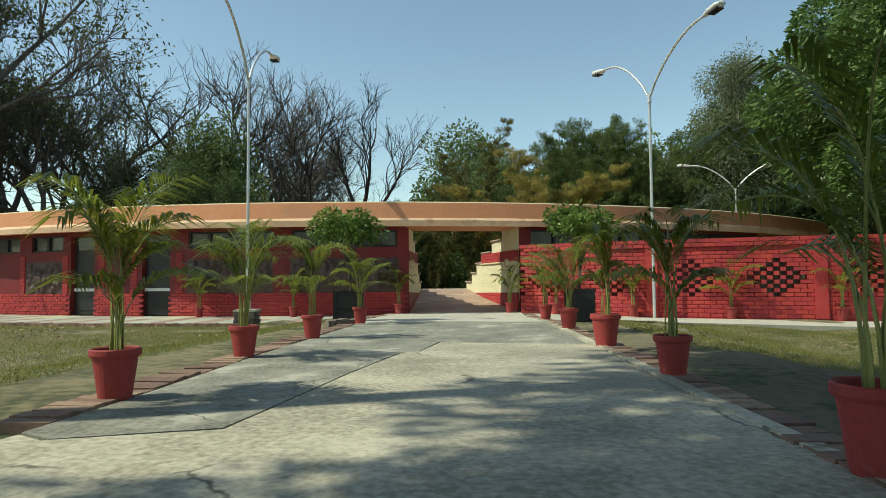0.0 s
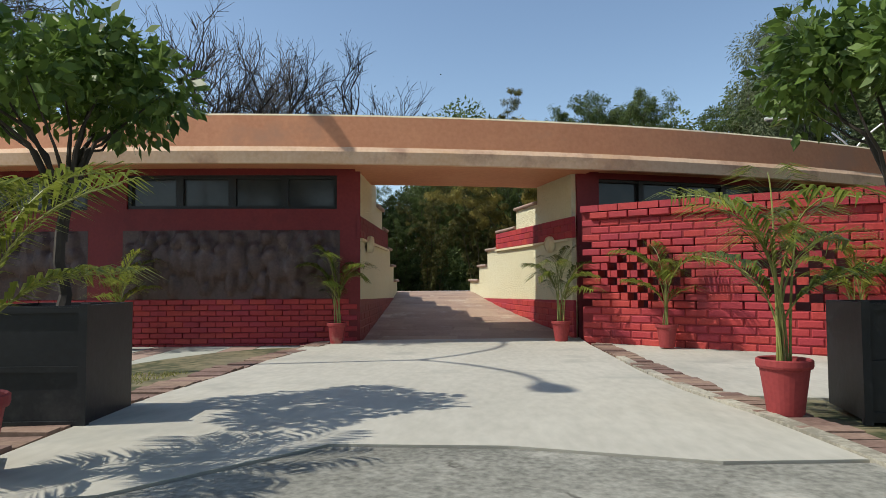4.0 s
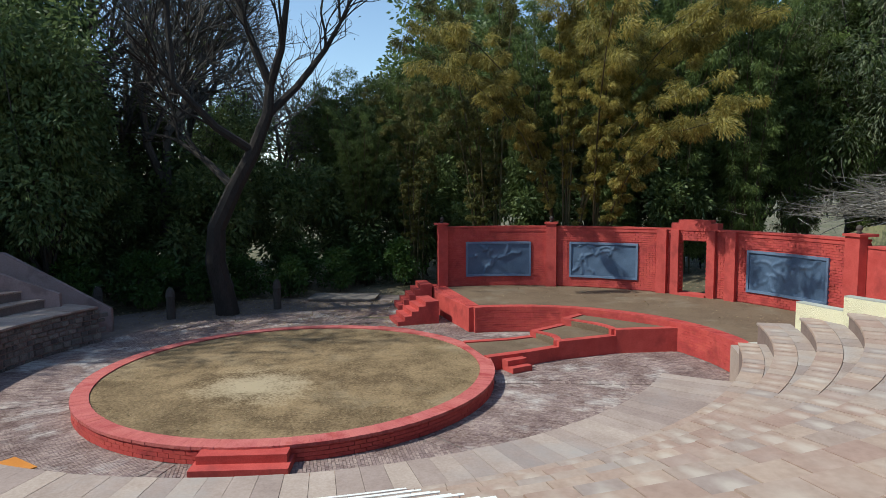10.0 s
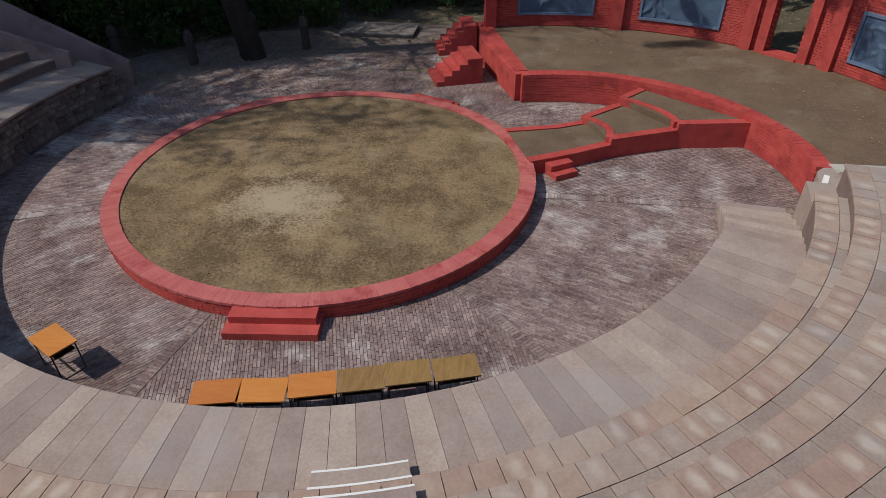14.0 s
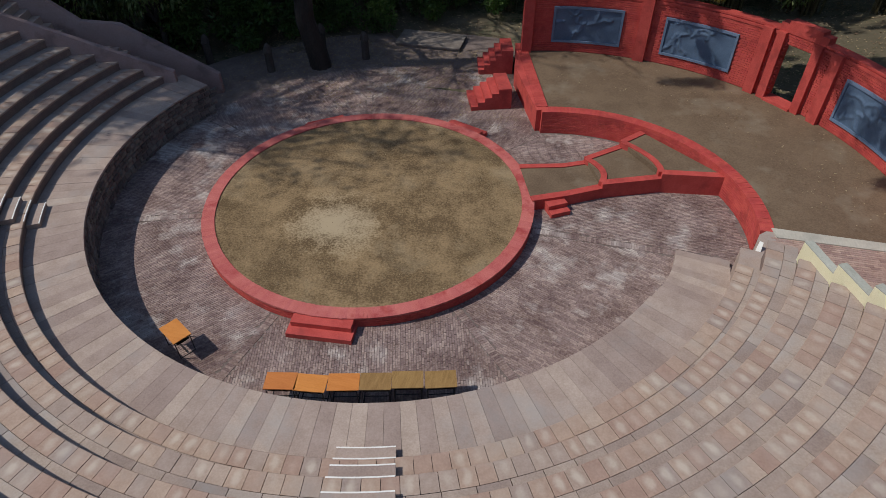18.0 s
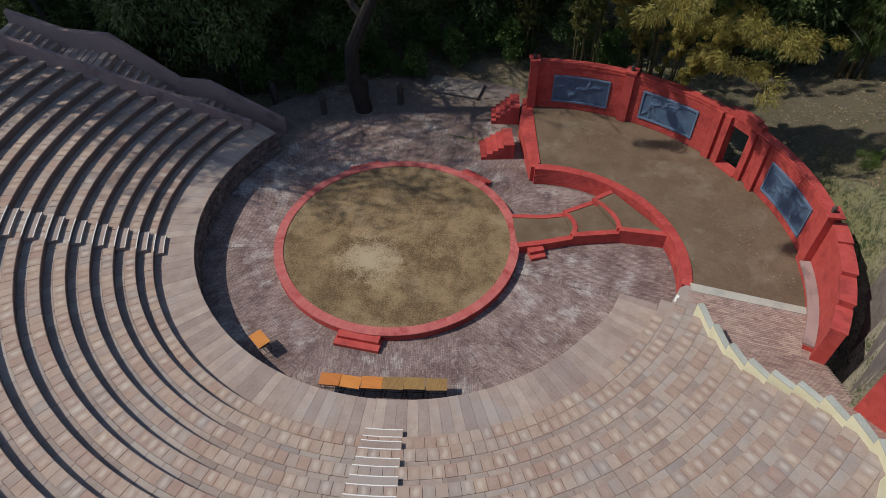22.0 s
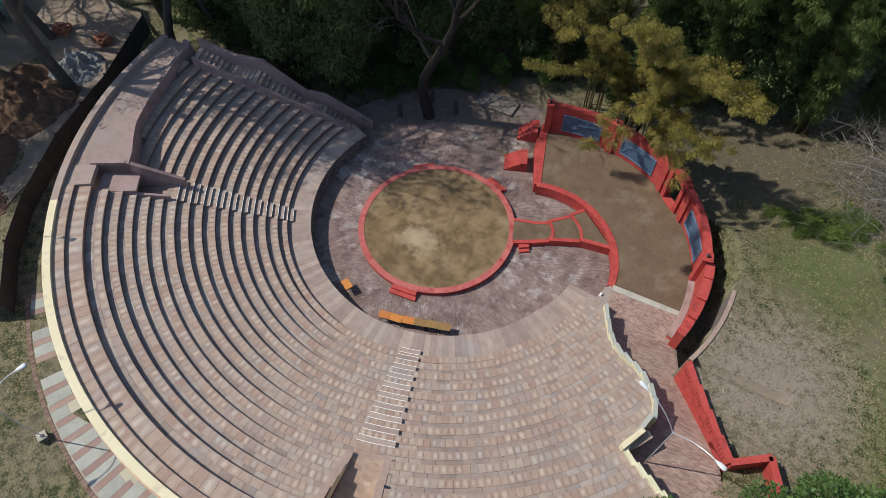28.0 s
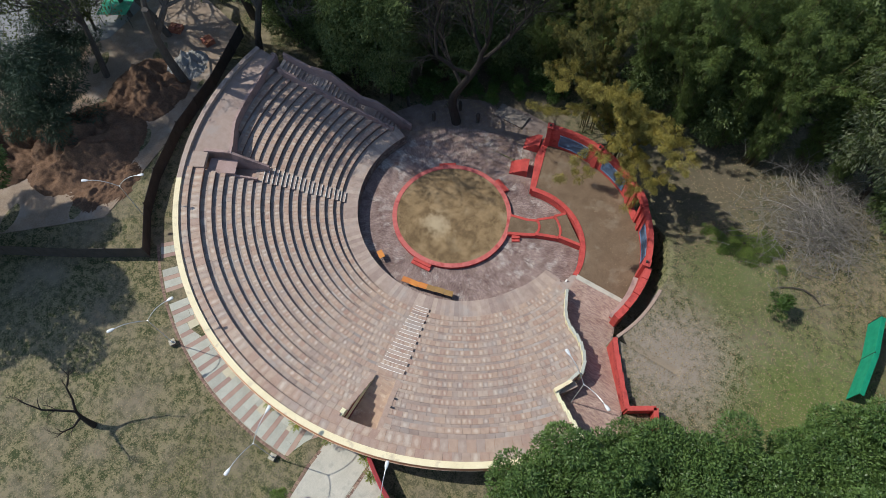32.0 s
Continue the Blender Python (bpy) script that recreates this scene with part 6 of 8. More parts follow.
def crown(clumps, n, rs, length, width, shell=0.75, droop=0.3):
    """Leaves over clumps (x, y, z, rx, rz): mostly near their surface, tips outward and drooping."""
    w = np.array([c[3] ** 2 for c in clumps])
    pick = rs.choice(len(clumps), n, p=w / w.sum())
    cl = np.array(clumps)[pick]
    d = rs.normal(size=(n, 3))
    d /= np.linalg.norm(d, axis=1, keepdims=True)
    rad = np.where(rs.uniform(size=n) < shell, rs.uniform(.78, 1.06, n), rs.uniform(.2, .8, n))[:, None]
    pos = cl[:, :3] + d * rad * np.stack([cl[:, 3], cl[:, 3], cl[:, 4]], 1)
    dr = d + rs.normal(size=(n, 3)) * .55 + np.array([0, 0, -droop])
    return leaf_quads(pos, dr, length * rs.uniform(.7, 1.25, n), width * rs.uniform(.8, 1.2, n), rs)


def limbs(base, targets, r0, rs, trunk_top, wob=.25, sides=7):
    mb = MB()
    b = Vector(base)
    t = Vector(trunk_top)
    pts = [b.lerp(t, i / 4) + Vector((rs.uniform(-wob, wob), rs.uniform(-wob, wob), 0)) * (0 if i in (0, 4) else .5) for i in range(5)]
    mb.tube(pts, [r0 * 1.35, r0, r0 * .9, r0 * .82, r0 * .75], sides + 1)
    for q in targets:
        q = Vector(q)
        s = t.lerp(b, rs.uniform(0, .35))
        mid = s.lerp(q, .5) + Vector((rs.uniform(-wob, wob), rs.uniform(-wob, wob), rs.uniform(0, wob * 2)))
        mb.tube([s, s.lerp(mid, .55) + Vector((0, 0, .1)), mid, q], [r0 * .5, r0 * .36, r0 * .25, r0 * .08], 5)
    return mb


def leafy_tree(label, seed, h, rad, n_clump, n_leaf, leaf, length, width, trunk_h, r0, m, droop=.3, flat=.8, category="tree", shell=.75, name="tree", clump=(.24, .42)):
    rs = np.random.RandomState(seed)
    clumps = []
    for i in range(n_clump):
        a, u = rs.uniform(0, 2 * math.pi), math.sqrt(rs.uniform(.45 if clump[1] < .3 else 0, 1))
        z = rs.uniform(trunk_h + (h - trunk_h) * .12, h - .12 * (h - trunk_h))
        k = (z - trunk_h) / (h - trunk_h)
        rr = rad * (1.0 - .55 * abs(k - .4) ** 1.3 * 1.6)
        cr = rad * rs.uniform(*clump)
        clumps.append((u * rr * math.cos(a), u * rr * math.sin(a), z, cr, cr * flat))
    t = thing(name, label, category, m)
    part("trunk", limbs((0, 0, -.3), [c[:3] for c in clumps[:min(14, n_clump)]], r0, rs, (rs.uniform(-.3, .3), rs.uniform(-.3, .3), trunk_h)).mesh("trunk", True), M_BARK, t)
    v, q = crown(clumps, n_leaf, rs, length, width, shell, droop)
    part("crown", np_mesh("crown", v, q), leaf, t)
    return t


def bare_tree(label, seed, h, r0, m, material=M_BARK, spread=.62, levels=5, lean=(0, 0), leafy=0, leaf=None, name="bare_tree", fork=(2, 4), size=.16, spine=(), forks=()):
    """Leafless tree: a trunk and its main limbs, each limb with all its twigs a part of its own."""
    rnd = random.Random(seed)
    trunk, limb_list, tips = MB(), [], []

    def grow(mb, p, d, ln, r, lv):
        pts, q, dd = [p], p, d.copy()
        seg = 3 if lv > 1 else 2
        for i in range(seg):
            dd = (dd + Vector((rnd.uniform(-.30, .30), rnd.uniform(-.30, .30), rnd.uniform(-.14, .22)))).normalized()
            q = q + dd * (ln / seg)
            pts.append(q)
        mb.tube(pts, [r * (1 - .45 * i / seg) for i in range(seg + 1)], 7 if lv >= levels - 1 else (5 if lv > 2 else 3))
        if lv == 0:
            tips.append(q)
            return
        for i in range(rnd.randint(*fork)):
            k = rnd.randint(1, seg)
            ax = dd.orthogonal().normalized()
            ax.rotate(Matrix.Rotation(rnd.uniform(0, 6.283), 3, dd))
            nd = (dd * math.cos(spread) + ax * math.sin(spread * rnd.uniform(.6, 1.3)) + Vector((0, 0, .12))).normalized()
            sub_mb = mb
            if mb is trunk:
                sub_mb = MB()
                limb_list.append(sub_mb)
            grow(sub_mb, pts[k], nd, ln * rnd.uniform(.58, .8), r * .6, lv - 1)
    if spine:
        trunk.tube([Vector(p) for p in spine], [r0 * (1 - .62 * i / (len(spine) - 1)) for i in range(len(spine))], 9)
        for path in forks:
            mb = MB()
            limb_list.append(mb)
            pts = [Vector(p) for p in path]
            mb.tube(pts, [r0 * (.38 - .22 * i / (len(pts) - 1)) for i in range(len(pts))], 7)
            for i in range(1, len(pts)):
                d = (pts[i] - pts[i - 1]).normalized()
                for j in range(3 if i == len(pts) - 1 else 2):
                    nd = (d + Vector((rnd.uniform(-.6, .6), rnd.uniform(-.6, .6), rnd.uniform(-.1, .4)))).normalized()
                    grow(mb, pts[i], nd, h * rnd.uniform(.10, .15), r0 * .13, 3)
    else:
        grow(trunk, Vector((0, 0, -.3)), Vector((lean[0], lean[1], 1)).normalized(), h * .32, r0, levels)
    t = thing(name, label, "tree", m)
    part("trunk", trunk.mesh("trunk"), material, t)
    for mb in limb_list:
        part("limb", mb.mesh("limb"), material, t)
    if leafy:
        rs = np.random.RandomState(seed)
        tp = np.array(tips)
        pos = tp[rs.choice(len(tp), leafy)] + rs.normal(size=(leafy, 3)) * .35
        v, q = leaf_quads(pos, rs.normal(size=(leafy, 3)) + (0, 0, -.5), size * rs.uniform(.7, 1.3, leafy), size * .45, rs)
        part("crown", np_mesh("crown", v, q), leaf, t)
    return t


def bamboo(label, seed, n_culm, h, spread, tufts, per, leaf, m, plume=.7, llen=.30, lwid=.05, aim=(0, 360), leaf_from=.12, droop=.22, tip=0.0):
    """Arching canes from one foot; along each cane hang tufts of narrow leaves."""
    rs = np.random.RandomState(seed)
    mb = MB()
    blocks = []
    wide = aim[1] - aim[0] > 200
    for i in range(n_culm):
        a = radians(aim[0] + (aim[1] - aim[0]) * ((i * .618 + rs.uniform(-.06, .06)) % 1))
        b = rs.uniform(.15, 1.0) if wide else rs.uniform(.35, 1.0)
        foot = np.array([math.cos(a), math.sin(a), 0]) * b * spread * (.2 if wide else .07)
        hh = h * rs.uniform(.62, 1.05)
        out = np.array([math.cos(a), math.sin(a), 0]) * spread * b * rs.uniform(.55, 1.1)
        pts = np.array([foot + out * (t ** 2.4) + np.array([0, 0, hh * (t - droop * t ** 4)]) for t in np.linspace(0, 1, 9)])
        mb.tube([Vector(p) for p in pts], [.05 * (1 - .85 * k / 8) + .006 for k in range(9)], 5)
        t = np.clip(np.linspace(leaf_from, 1.0, tufts) + rs.uniform(-.02, .02, tufts), 0, 1)
        idx = np.clip((t * 8).astype(int), 0, 7)
        f = (t * 8 - idx)[:, None]
        ax = pts[idx] * (1 - f) + pts[idx + 1] * f
        wid = plume * (.25 + .75 * np.sin(np.pi * np.clip((t - leaf_from + .1) / (1.12 - leaf_from), 0, 1)) ** .8)
        if tip:      # sprays that widen towards the hanging end
            wid = plume * (tip + (1 - tip) * np.clip((t - leaf_from) / (.9 - leaf_from), 0, 1))
        ang = rs.uniform(0, 6.283, tufts)
        side = np.stack([np.cos(ang), np.sin(ang), rs.uniform(-.35, .35, tufts)], 1)
        cen = ax + side * (wid * rs.uniform(.35, 1.0, tufts))[:, None]
        size = (wid if tip else plume) * rs.uniform(.28, .5 if tip else .55, tufts)
        cen, size, side = np.repeat(cen, per, 0), np.repeat(size, per), np.repeat(side, per, 0)
        d = rs.normal(size=(len(cen), 3))
        d /= np.linalg.norm(d, axis=1, keepdims=True)
        pos = cen + d * (size * rs.uniform(size=len(cen)) ** .6)[:, None] * np.array([1, 1, .75])
        dr = d * .7 + side * .5 + np.array([0, 0, -.85]) + rs.normal(size=d.shape) * .25
        blocks.append(leaf_quads(pos, dr, llen * rs.uniform(.7, 1.3, len(cen)), lwid, rs))
    t = thing("bamboo_clump", label, "bamboo", m)
    part("cane_mass", mb.mesh("cane_mass"), M_CULM, t)["kind"] = "stuff"
    v, q = join_quads(blocks)
    part("foliage", np_mesh("foliage", v, q), leaf, t)
    return t


def gz(x, y):
    return float(ground_z(x, y))


def put(x, y, rot=0, s=1.0, dz=0.0):
    return Matrix.Translation((x, y, gz(x, y) + dz)) @ Matrix.Rotation(radians(rot), 4, "Z") @ Matrix.Diagonal((s, s, s, 1))


def copy_at(ob, x, y, rot, s, dz=0.0):
    c = copy_thing(ob, put(x, y, rot, 1, dz))
    c.scale = (s, s, s)
    return c


# mango-like trees beside the seating
mango = leafy_tree("dense dark green mango tree with glossy leaves", 41, 10.4, 3.5, 46, 62000, M_MANGO, .20, .085, 2.3, .24, put(13.8, 21.4), .45, .8, "tree", .92, "tree", (.24, .36))
for x, y, r, s in ((17.4, 24.2, 70, .98), (21.0, 26.6, 160, 1.0), (24.8, 28.6, 250, 1.0), (27.4, 32.2, 20, 1.0), (13.4, 17.0, 120, .88), (18.4, 19.4, 200, .98), (23.4, 22.6, 310, 1.05), (28.6, 26.6, 90, 1.05), (31.8, 31.6, 140, 1.05)):
    copy_at(mango, x, y, r, s)

# woodland trees
wood_a = leafy_tree("tall dark woodland tree in deep shade", 51, 19.5, 4.8, 64, 19000, M_WOODLEAF, .42, .18, 3.0, .3, put(44, 62), .3, 1.1)
wood_b = leafy_tree("tall olive-green woodland tree", 52, 17.5, 4.2, 56, 17000, M_OLIVE, .40, .16, 2.5, .26, put(19.0, 66), .3, 1.1)
wood_c = leafy_tree("slender dark woodland tree with drooping leaves", 53, 21.0, 3.6, 60, 17000, M_WOODLEAF, .44, .15, 3.0, .26, put(48, 56), .9, 1.4)
for i, (src, x, y, r, s) in enumerate((
        (wood_a, -27, 49.5, 40, .45), (wood_c, -20.8, 49.5, 80, .9), (wood_a, -23.5, 52.5, 10, .85), (wood_b, -18.5, 54.5, 70, .62), (wood_a, -13.5, 56.5, 130, .5), (wood_b, -8.5, 60, 30, .65), (wood_c, -25.5, 46.5, 300, .42),
        (wood_b, -5.0, 63, 210, .75), (wood_a, 1.0, 65, 77, .9), (wood_b, 8, 66, 140, 1.0), (wood_a, 16, 63, 250, .95), (wood_c, 21.5, 59.5, 20, .95),
        (wood_b, 25, 62, 95, 1.05), (wood_a, 31, 58, 185, 1.0), (wood_c, 36, 52, 260, 1.0), (wood_b, 39, 44, 350, 1.0), (wood_a, -35, 54, 10, .5),
        (wood_b, -41, 49, 145, .5), (wood_c, -44, 57, 210, .5), (wood_a, -18, 64, 300, .55), (wood_b, -28, 64, 75, .6), (wood_a, 43, 57, 30, 1.2),
        (wood_b, 12, 72, 200, 1.2), (wood_a, -2, 73, 60, 1.15), (wood_c, 27, 69, 160, 1.2), (wood_b, -12, 70, 260, .7), 
        (wood_c, -12.5, 53.5, 200, .5), (wood_b, -48, 44, 50, .5), (wood_a, 47, 38, 280, 1.15), (wood_b, 42, 30, 20, 1.1), (wood_a, -38, 63, 140, .6),
        (wood_c, 34, 63, 70, 1.15), (wood_a, 54, 48, 10, 1.3), (wood_b, -57, 54, 100, .6), (wood_a, -60, 40, 190, .6), (wood_b, 6.5, 60.5, 330, .75),
        (wood_a, 33, 60, 300, .8))):
    copy_at(src, x, y, r, s)
# undergrowth below the trees
shrub = leafy_tree("low leafy undergrowth shrub", 61, 1.9, 1.15, 12, 2600, M_SHRUB, .17, .07, .3, .03, put(-9.0, 51.0), .2, .9, "shrub", .7, "shrub")
rnd = random.Random(77)
for x, y in ((-12.5, 49.4), (-14.5, 47.8), (-11.2, 50.8), (-7.2, 53.0), (-15.5, 49.8), (-6.2, 55), (-17, 46.9), (-9.8, 53.5), (-4.2, 54.5), (-18.5, 48.6), (28.5, 53), (31, 47.5), (-21.5, 46.2), (-24, 44.3), (1.5, 55), (29.5, 49.5)):
    copy_at(shrub, x, y, rnd.uniform(0, 360), rnd.uniform(.75, 1.35))
thicket = leafy_tree("tall tangled thicket of dark green leaves", 62, 6.4, 2.2, 34, 8000, M_WOODLEAF, .30, .11, .5, .06, put(-13.2, 51.6), .4, 1.1, "shrub", .7, "thicket")
for x, y, s in ((-18.2, 51.0, 1.0), (-21.6, 49.0, 1.0), (-24.8, 46.6, .95), (-10.0, 55.2, 1.05), (-6.8, 57.0, 1.1), (-15.2, 54.5, 1.2), (-28, 47, 1.1), (-19.5, 53, 1.2), (-3.0, 58.5, 1.1), (-31.5, 46.8, 1.1),
                (3.5, 58.5, 1.1), (10.5, 58.5, 1.1), (26.0, 56.5, 1.0), (31.5, 54.0, 1.0), (35.5, 48.5, 1.0), (-36, 49, 1.1), (13.5, 61, 1.1), (-0.8, 56.6, .7)):
    copy_at(thicket, x, y, rnd.uniform(0, 360), s)

bush = leafy_tree("low sunlit yellow-green bush at the lawn's edge", 63, .95, 1.0, 16, 2200, M_BUSH, .13, .05, .12, .02, put(16.4, 46.6), .1, .6, "bush", .6, "bush")
for x, y, s in ((15.2, 47.4, .8), (17.6, 46.0, .9), (18.8, 46.9, .8), (17.3, 47.6, .9), (14.3, 48.0, .6), (19.4, 47.8, .7), (16.2, 48.3, .6), (18.4, 48.3, .8), (20.2, 46.2, .5), (15.9, 45.8, .5)):
    copy_at(bush, x, y, rnd.uniform(0, 360), s)

# bamboo behind the stage wall
bam = bamboo("tall green bamboo clump with drooping plumes", 71, 26, 23.0, 4.6, 30, 90, M_BAMBOO, put(7.4, 57.6), .95, .24, .042)
for x, y, r, s in ((11.2, 58.2, 60, 1.03), (3.2, 58.0, 130, .86), (14.6, 57.6, 200, .95), (18.6, 59.5, 290, .9), (9.2, 62.5, 340, 1.05), (-1.2, 59.5, 100, .70), (-4.6, 60.0, 30, .70), (-8.2, 58.5, 10, .64), (-6.2, 55.6, 150, .52), (21.0, 57.5, 150, .62), (26.5, 58.0, 250, .7), (31.5, 55.5, 330, .65)):
    copy_at(bam, x, y, r, s)
bamboo("golden bamboo clump fanning out over the stage wall", 72, 12, 17.0, 11.5, 34, 280, M_YBAMBOO, put(3.9, 50.8), .95, .17, .032, (-170, -35), .34, .22, .22)
bamboo("golden bamboo canes arching low over the stage wall", 74, 6, 15.5, 11.0, 36, 300, M_YBAMBOO, put(5.0, 50.2), 1.0, .17, .032, (-100, -40), .36, .26, .25)
obam = bamboo("bronze-tipped bamboo clump with leaning plumes", 73, 8, 21.0, 5.4, 40, 190, M_GOLDBAM, put(.6, 53.4), .8, .18, .034, (-230, 50), .2, .16, .35)
copy_at(obam, -3.6, 55.4, 90, .68)

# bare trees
bare_tree("crooked bare tree beside the orchestra, bark darkened for shade", 82, 19, .50, put(-10.45, 46.8), M_BARKDARK, .58, 5, (0, 0), 400, M_OLIVE, "bare_tree", (2, 4), .16,
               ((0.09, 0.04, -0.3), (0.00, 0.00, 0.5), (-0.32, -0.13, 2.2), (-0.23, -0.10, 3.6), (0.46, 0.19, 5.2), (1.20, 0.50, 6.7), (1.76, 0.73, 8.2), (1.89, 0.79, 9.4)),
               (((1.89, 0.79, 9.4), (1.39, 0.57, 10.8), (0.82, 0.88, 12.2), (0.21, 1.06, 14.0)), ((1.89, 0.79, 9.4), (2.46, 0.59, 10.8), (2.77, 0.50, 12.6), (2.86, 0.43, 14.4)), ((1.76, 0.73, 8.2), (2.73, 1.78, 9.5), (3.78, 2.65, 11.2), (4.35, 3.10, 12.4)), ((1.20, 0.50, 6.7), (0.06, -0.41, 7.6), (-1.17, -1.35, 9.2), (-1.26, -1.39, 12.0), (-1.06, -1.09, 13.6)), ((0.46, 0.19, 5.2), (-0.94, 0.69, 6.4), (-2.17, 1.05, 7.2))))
bt2 = bare_tree("tall leafless tree with fine grey branches", 83, 31, .46, put(-30.5, 50.5), M_TWIG, .64, 6, (.05, 0), 0, None, "bare_tree", (3, 4))
bt3 = bare_tree("leafless tree with spreading fine twigs", 85, 27, .36, put(-15.5, 53.5, 60), M_TWIG, .62, 6, (-.05, .0), 500, M_OLIVE, "bare_tree", (3, 4))
for src, x, y, r, s in ((bt2, -36, 46.5, 110, 1.0), (bt2, -24.5, 55, 200, 1.0), (bt3, -20, 57, 300, 1.05), (bt2, -41, 53, 20, 1.05), (bt3, -46, 44, 250, 1.1),
                         (bt3, -42.5, 37.2, 10, .7), (bt3, -12.5, 63, 80, .75), (bt2, -17.5, 58, 300, .75)):
    copy_at(src, x, y, r, s)
tall = bare_tree("very tall half-bare tree west of the seating", 87, 34, .42, put(-37.5, 37.5, 0, .76), M_TWIG, .56, 6, (.02, .03), 8000, M_OLIVE, "bare_tree", (3, 4), .32)
for x, y, r, s in ((-31.6, 42.6, 140, .95), (-38.5, 30.5, 250, .75), (-29.4, 46.5, 40, .7)):
    copy_at(tall, x, y, r, s)
copy_at(wood_c, -17.4, 45.9, 120, .66)
copy_at(wood_c, -20.8, 44.9, 20, .70)
copy_at(tall, -32.2, 34.2, 90, 1.05)
eu = leafy_tree("tall greyish eucalyptus with sparse hanging leaves", 91, 23.5, 3.4, 70, 16000, M_GUM, .36, .07, 3.5, .26, put(21.5, 57.5), .9, 1.3, "tree", .5)
copy_at(eu, 24, 58, 140, 1.05)
copy_at(eu, 30.5, 61, 250, 1.1)

# unseen trees added on the near side; their shade crosses the lawn and the drive
shade_tree = leafy_tree("broad unseen tree added to shade the drive", 43, 9.0, 4.4, 40, 24000, M_SHRUB, .26, .11, 4.6, .22, put(-2.6, -3.4), .4, .7)
high = leafy_tree("tall broad tree out of view, added to shade the lawn", 44, 14.0, 4.0, 44, 26000, M_SHRUB, .28, .12, 8.5, .26, put(-1.2, 1.0), .4, .7)
copy_at(high, -.8, -2.2, 140, .95)
copy_at(high, -1.5, .5, 60, .75)
copy_at(high, -2.3, -.2, 200, .85)
leafy_tree("slim high tree out of view, added to shade the lawn", 45, 16.0, 2.5, 44, 24000, M_SHRUB, .30, .13, 11.4, .15, put(-3.6, 2.6), .4, .8)
# two more behind the view, to hold sky light off the right lawn
copy_at(shade_tree, 9.8, -.6, 80, 1.0)
copy_at(shade_tree, 7.6, -5.0, 200, 1.0)
# mango copies out of view, added for the shadow on the western lawn
copy_at(mango, -33.6, 9.4, 30, 1.5)
copy_at(mango, -34.6, 14.2, 220, 1.15)
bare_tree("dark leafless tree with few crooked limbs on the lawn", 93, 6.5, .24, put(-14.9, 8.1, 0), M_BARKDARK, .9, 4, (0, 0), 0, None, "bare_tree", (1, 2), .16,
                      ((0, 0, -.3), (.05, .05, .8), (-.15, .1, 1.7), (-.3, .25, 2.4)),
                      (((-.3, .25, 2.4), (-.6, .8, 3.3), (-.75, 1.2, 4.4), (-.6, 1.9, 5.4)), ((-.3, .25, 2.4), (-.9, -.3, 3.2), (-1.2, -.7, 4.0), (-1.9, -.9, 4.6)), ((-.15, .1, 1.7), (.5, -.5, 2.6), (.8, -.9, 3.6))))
conifer = leafy_tree("dark green drooping conifer in the yard", 95, 10.5, 3.6, 64, 34000, M_CONIFER, .36, .06, 1.0, .2, put(-36.4, 24.4), .8, .5, "tree")
copy_at(conifer, -41.5, 30.0, 90, .7)
copy_at(wood_b, -44, 34, 60, .6)
leafy_tree("young green sapling on the lawn", 97, 2.2, .95, 10, 1600, M_SHRUB, .2, .07, .5, .03, put(20.9, 42.6), .3, .9, "tree", .7, "sapling")


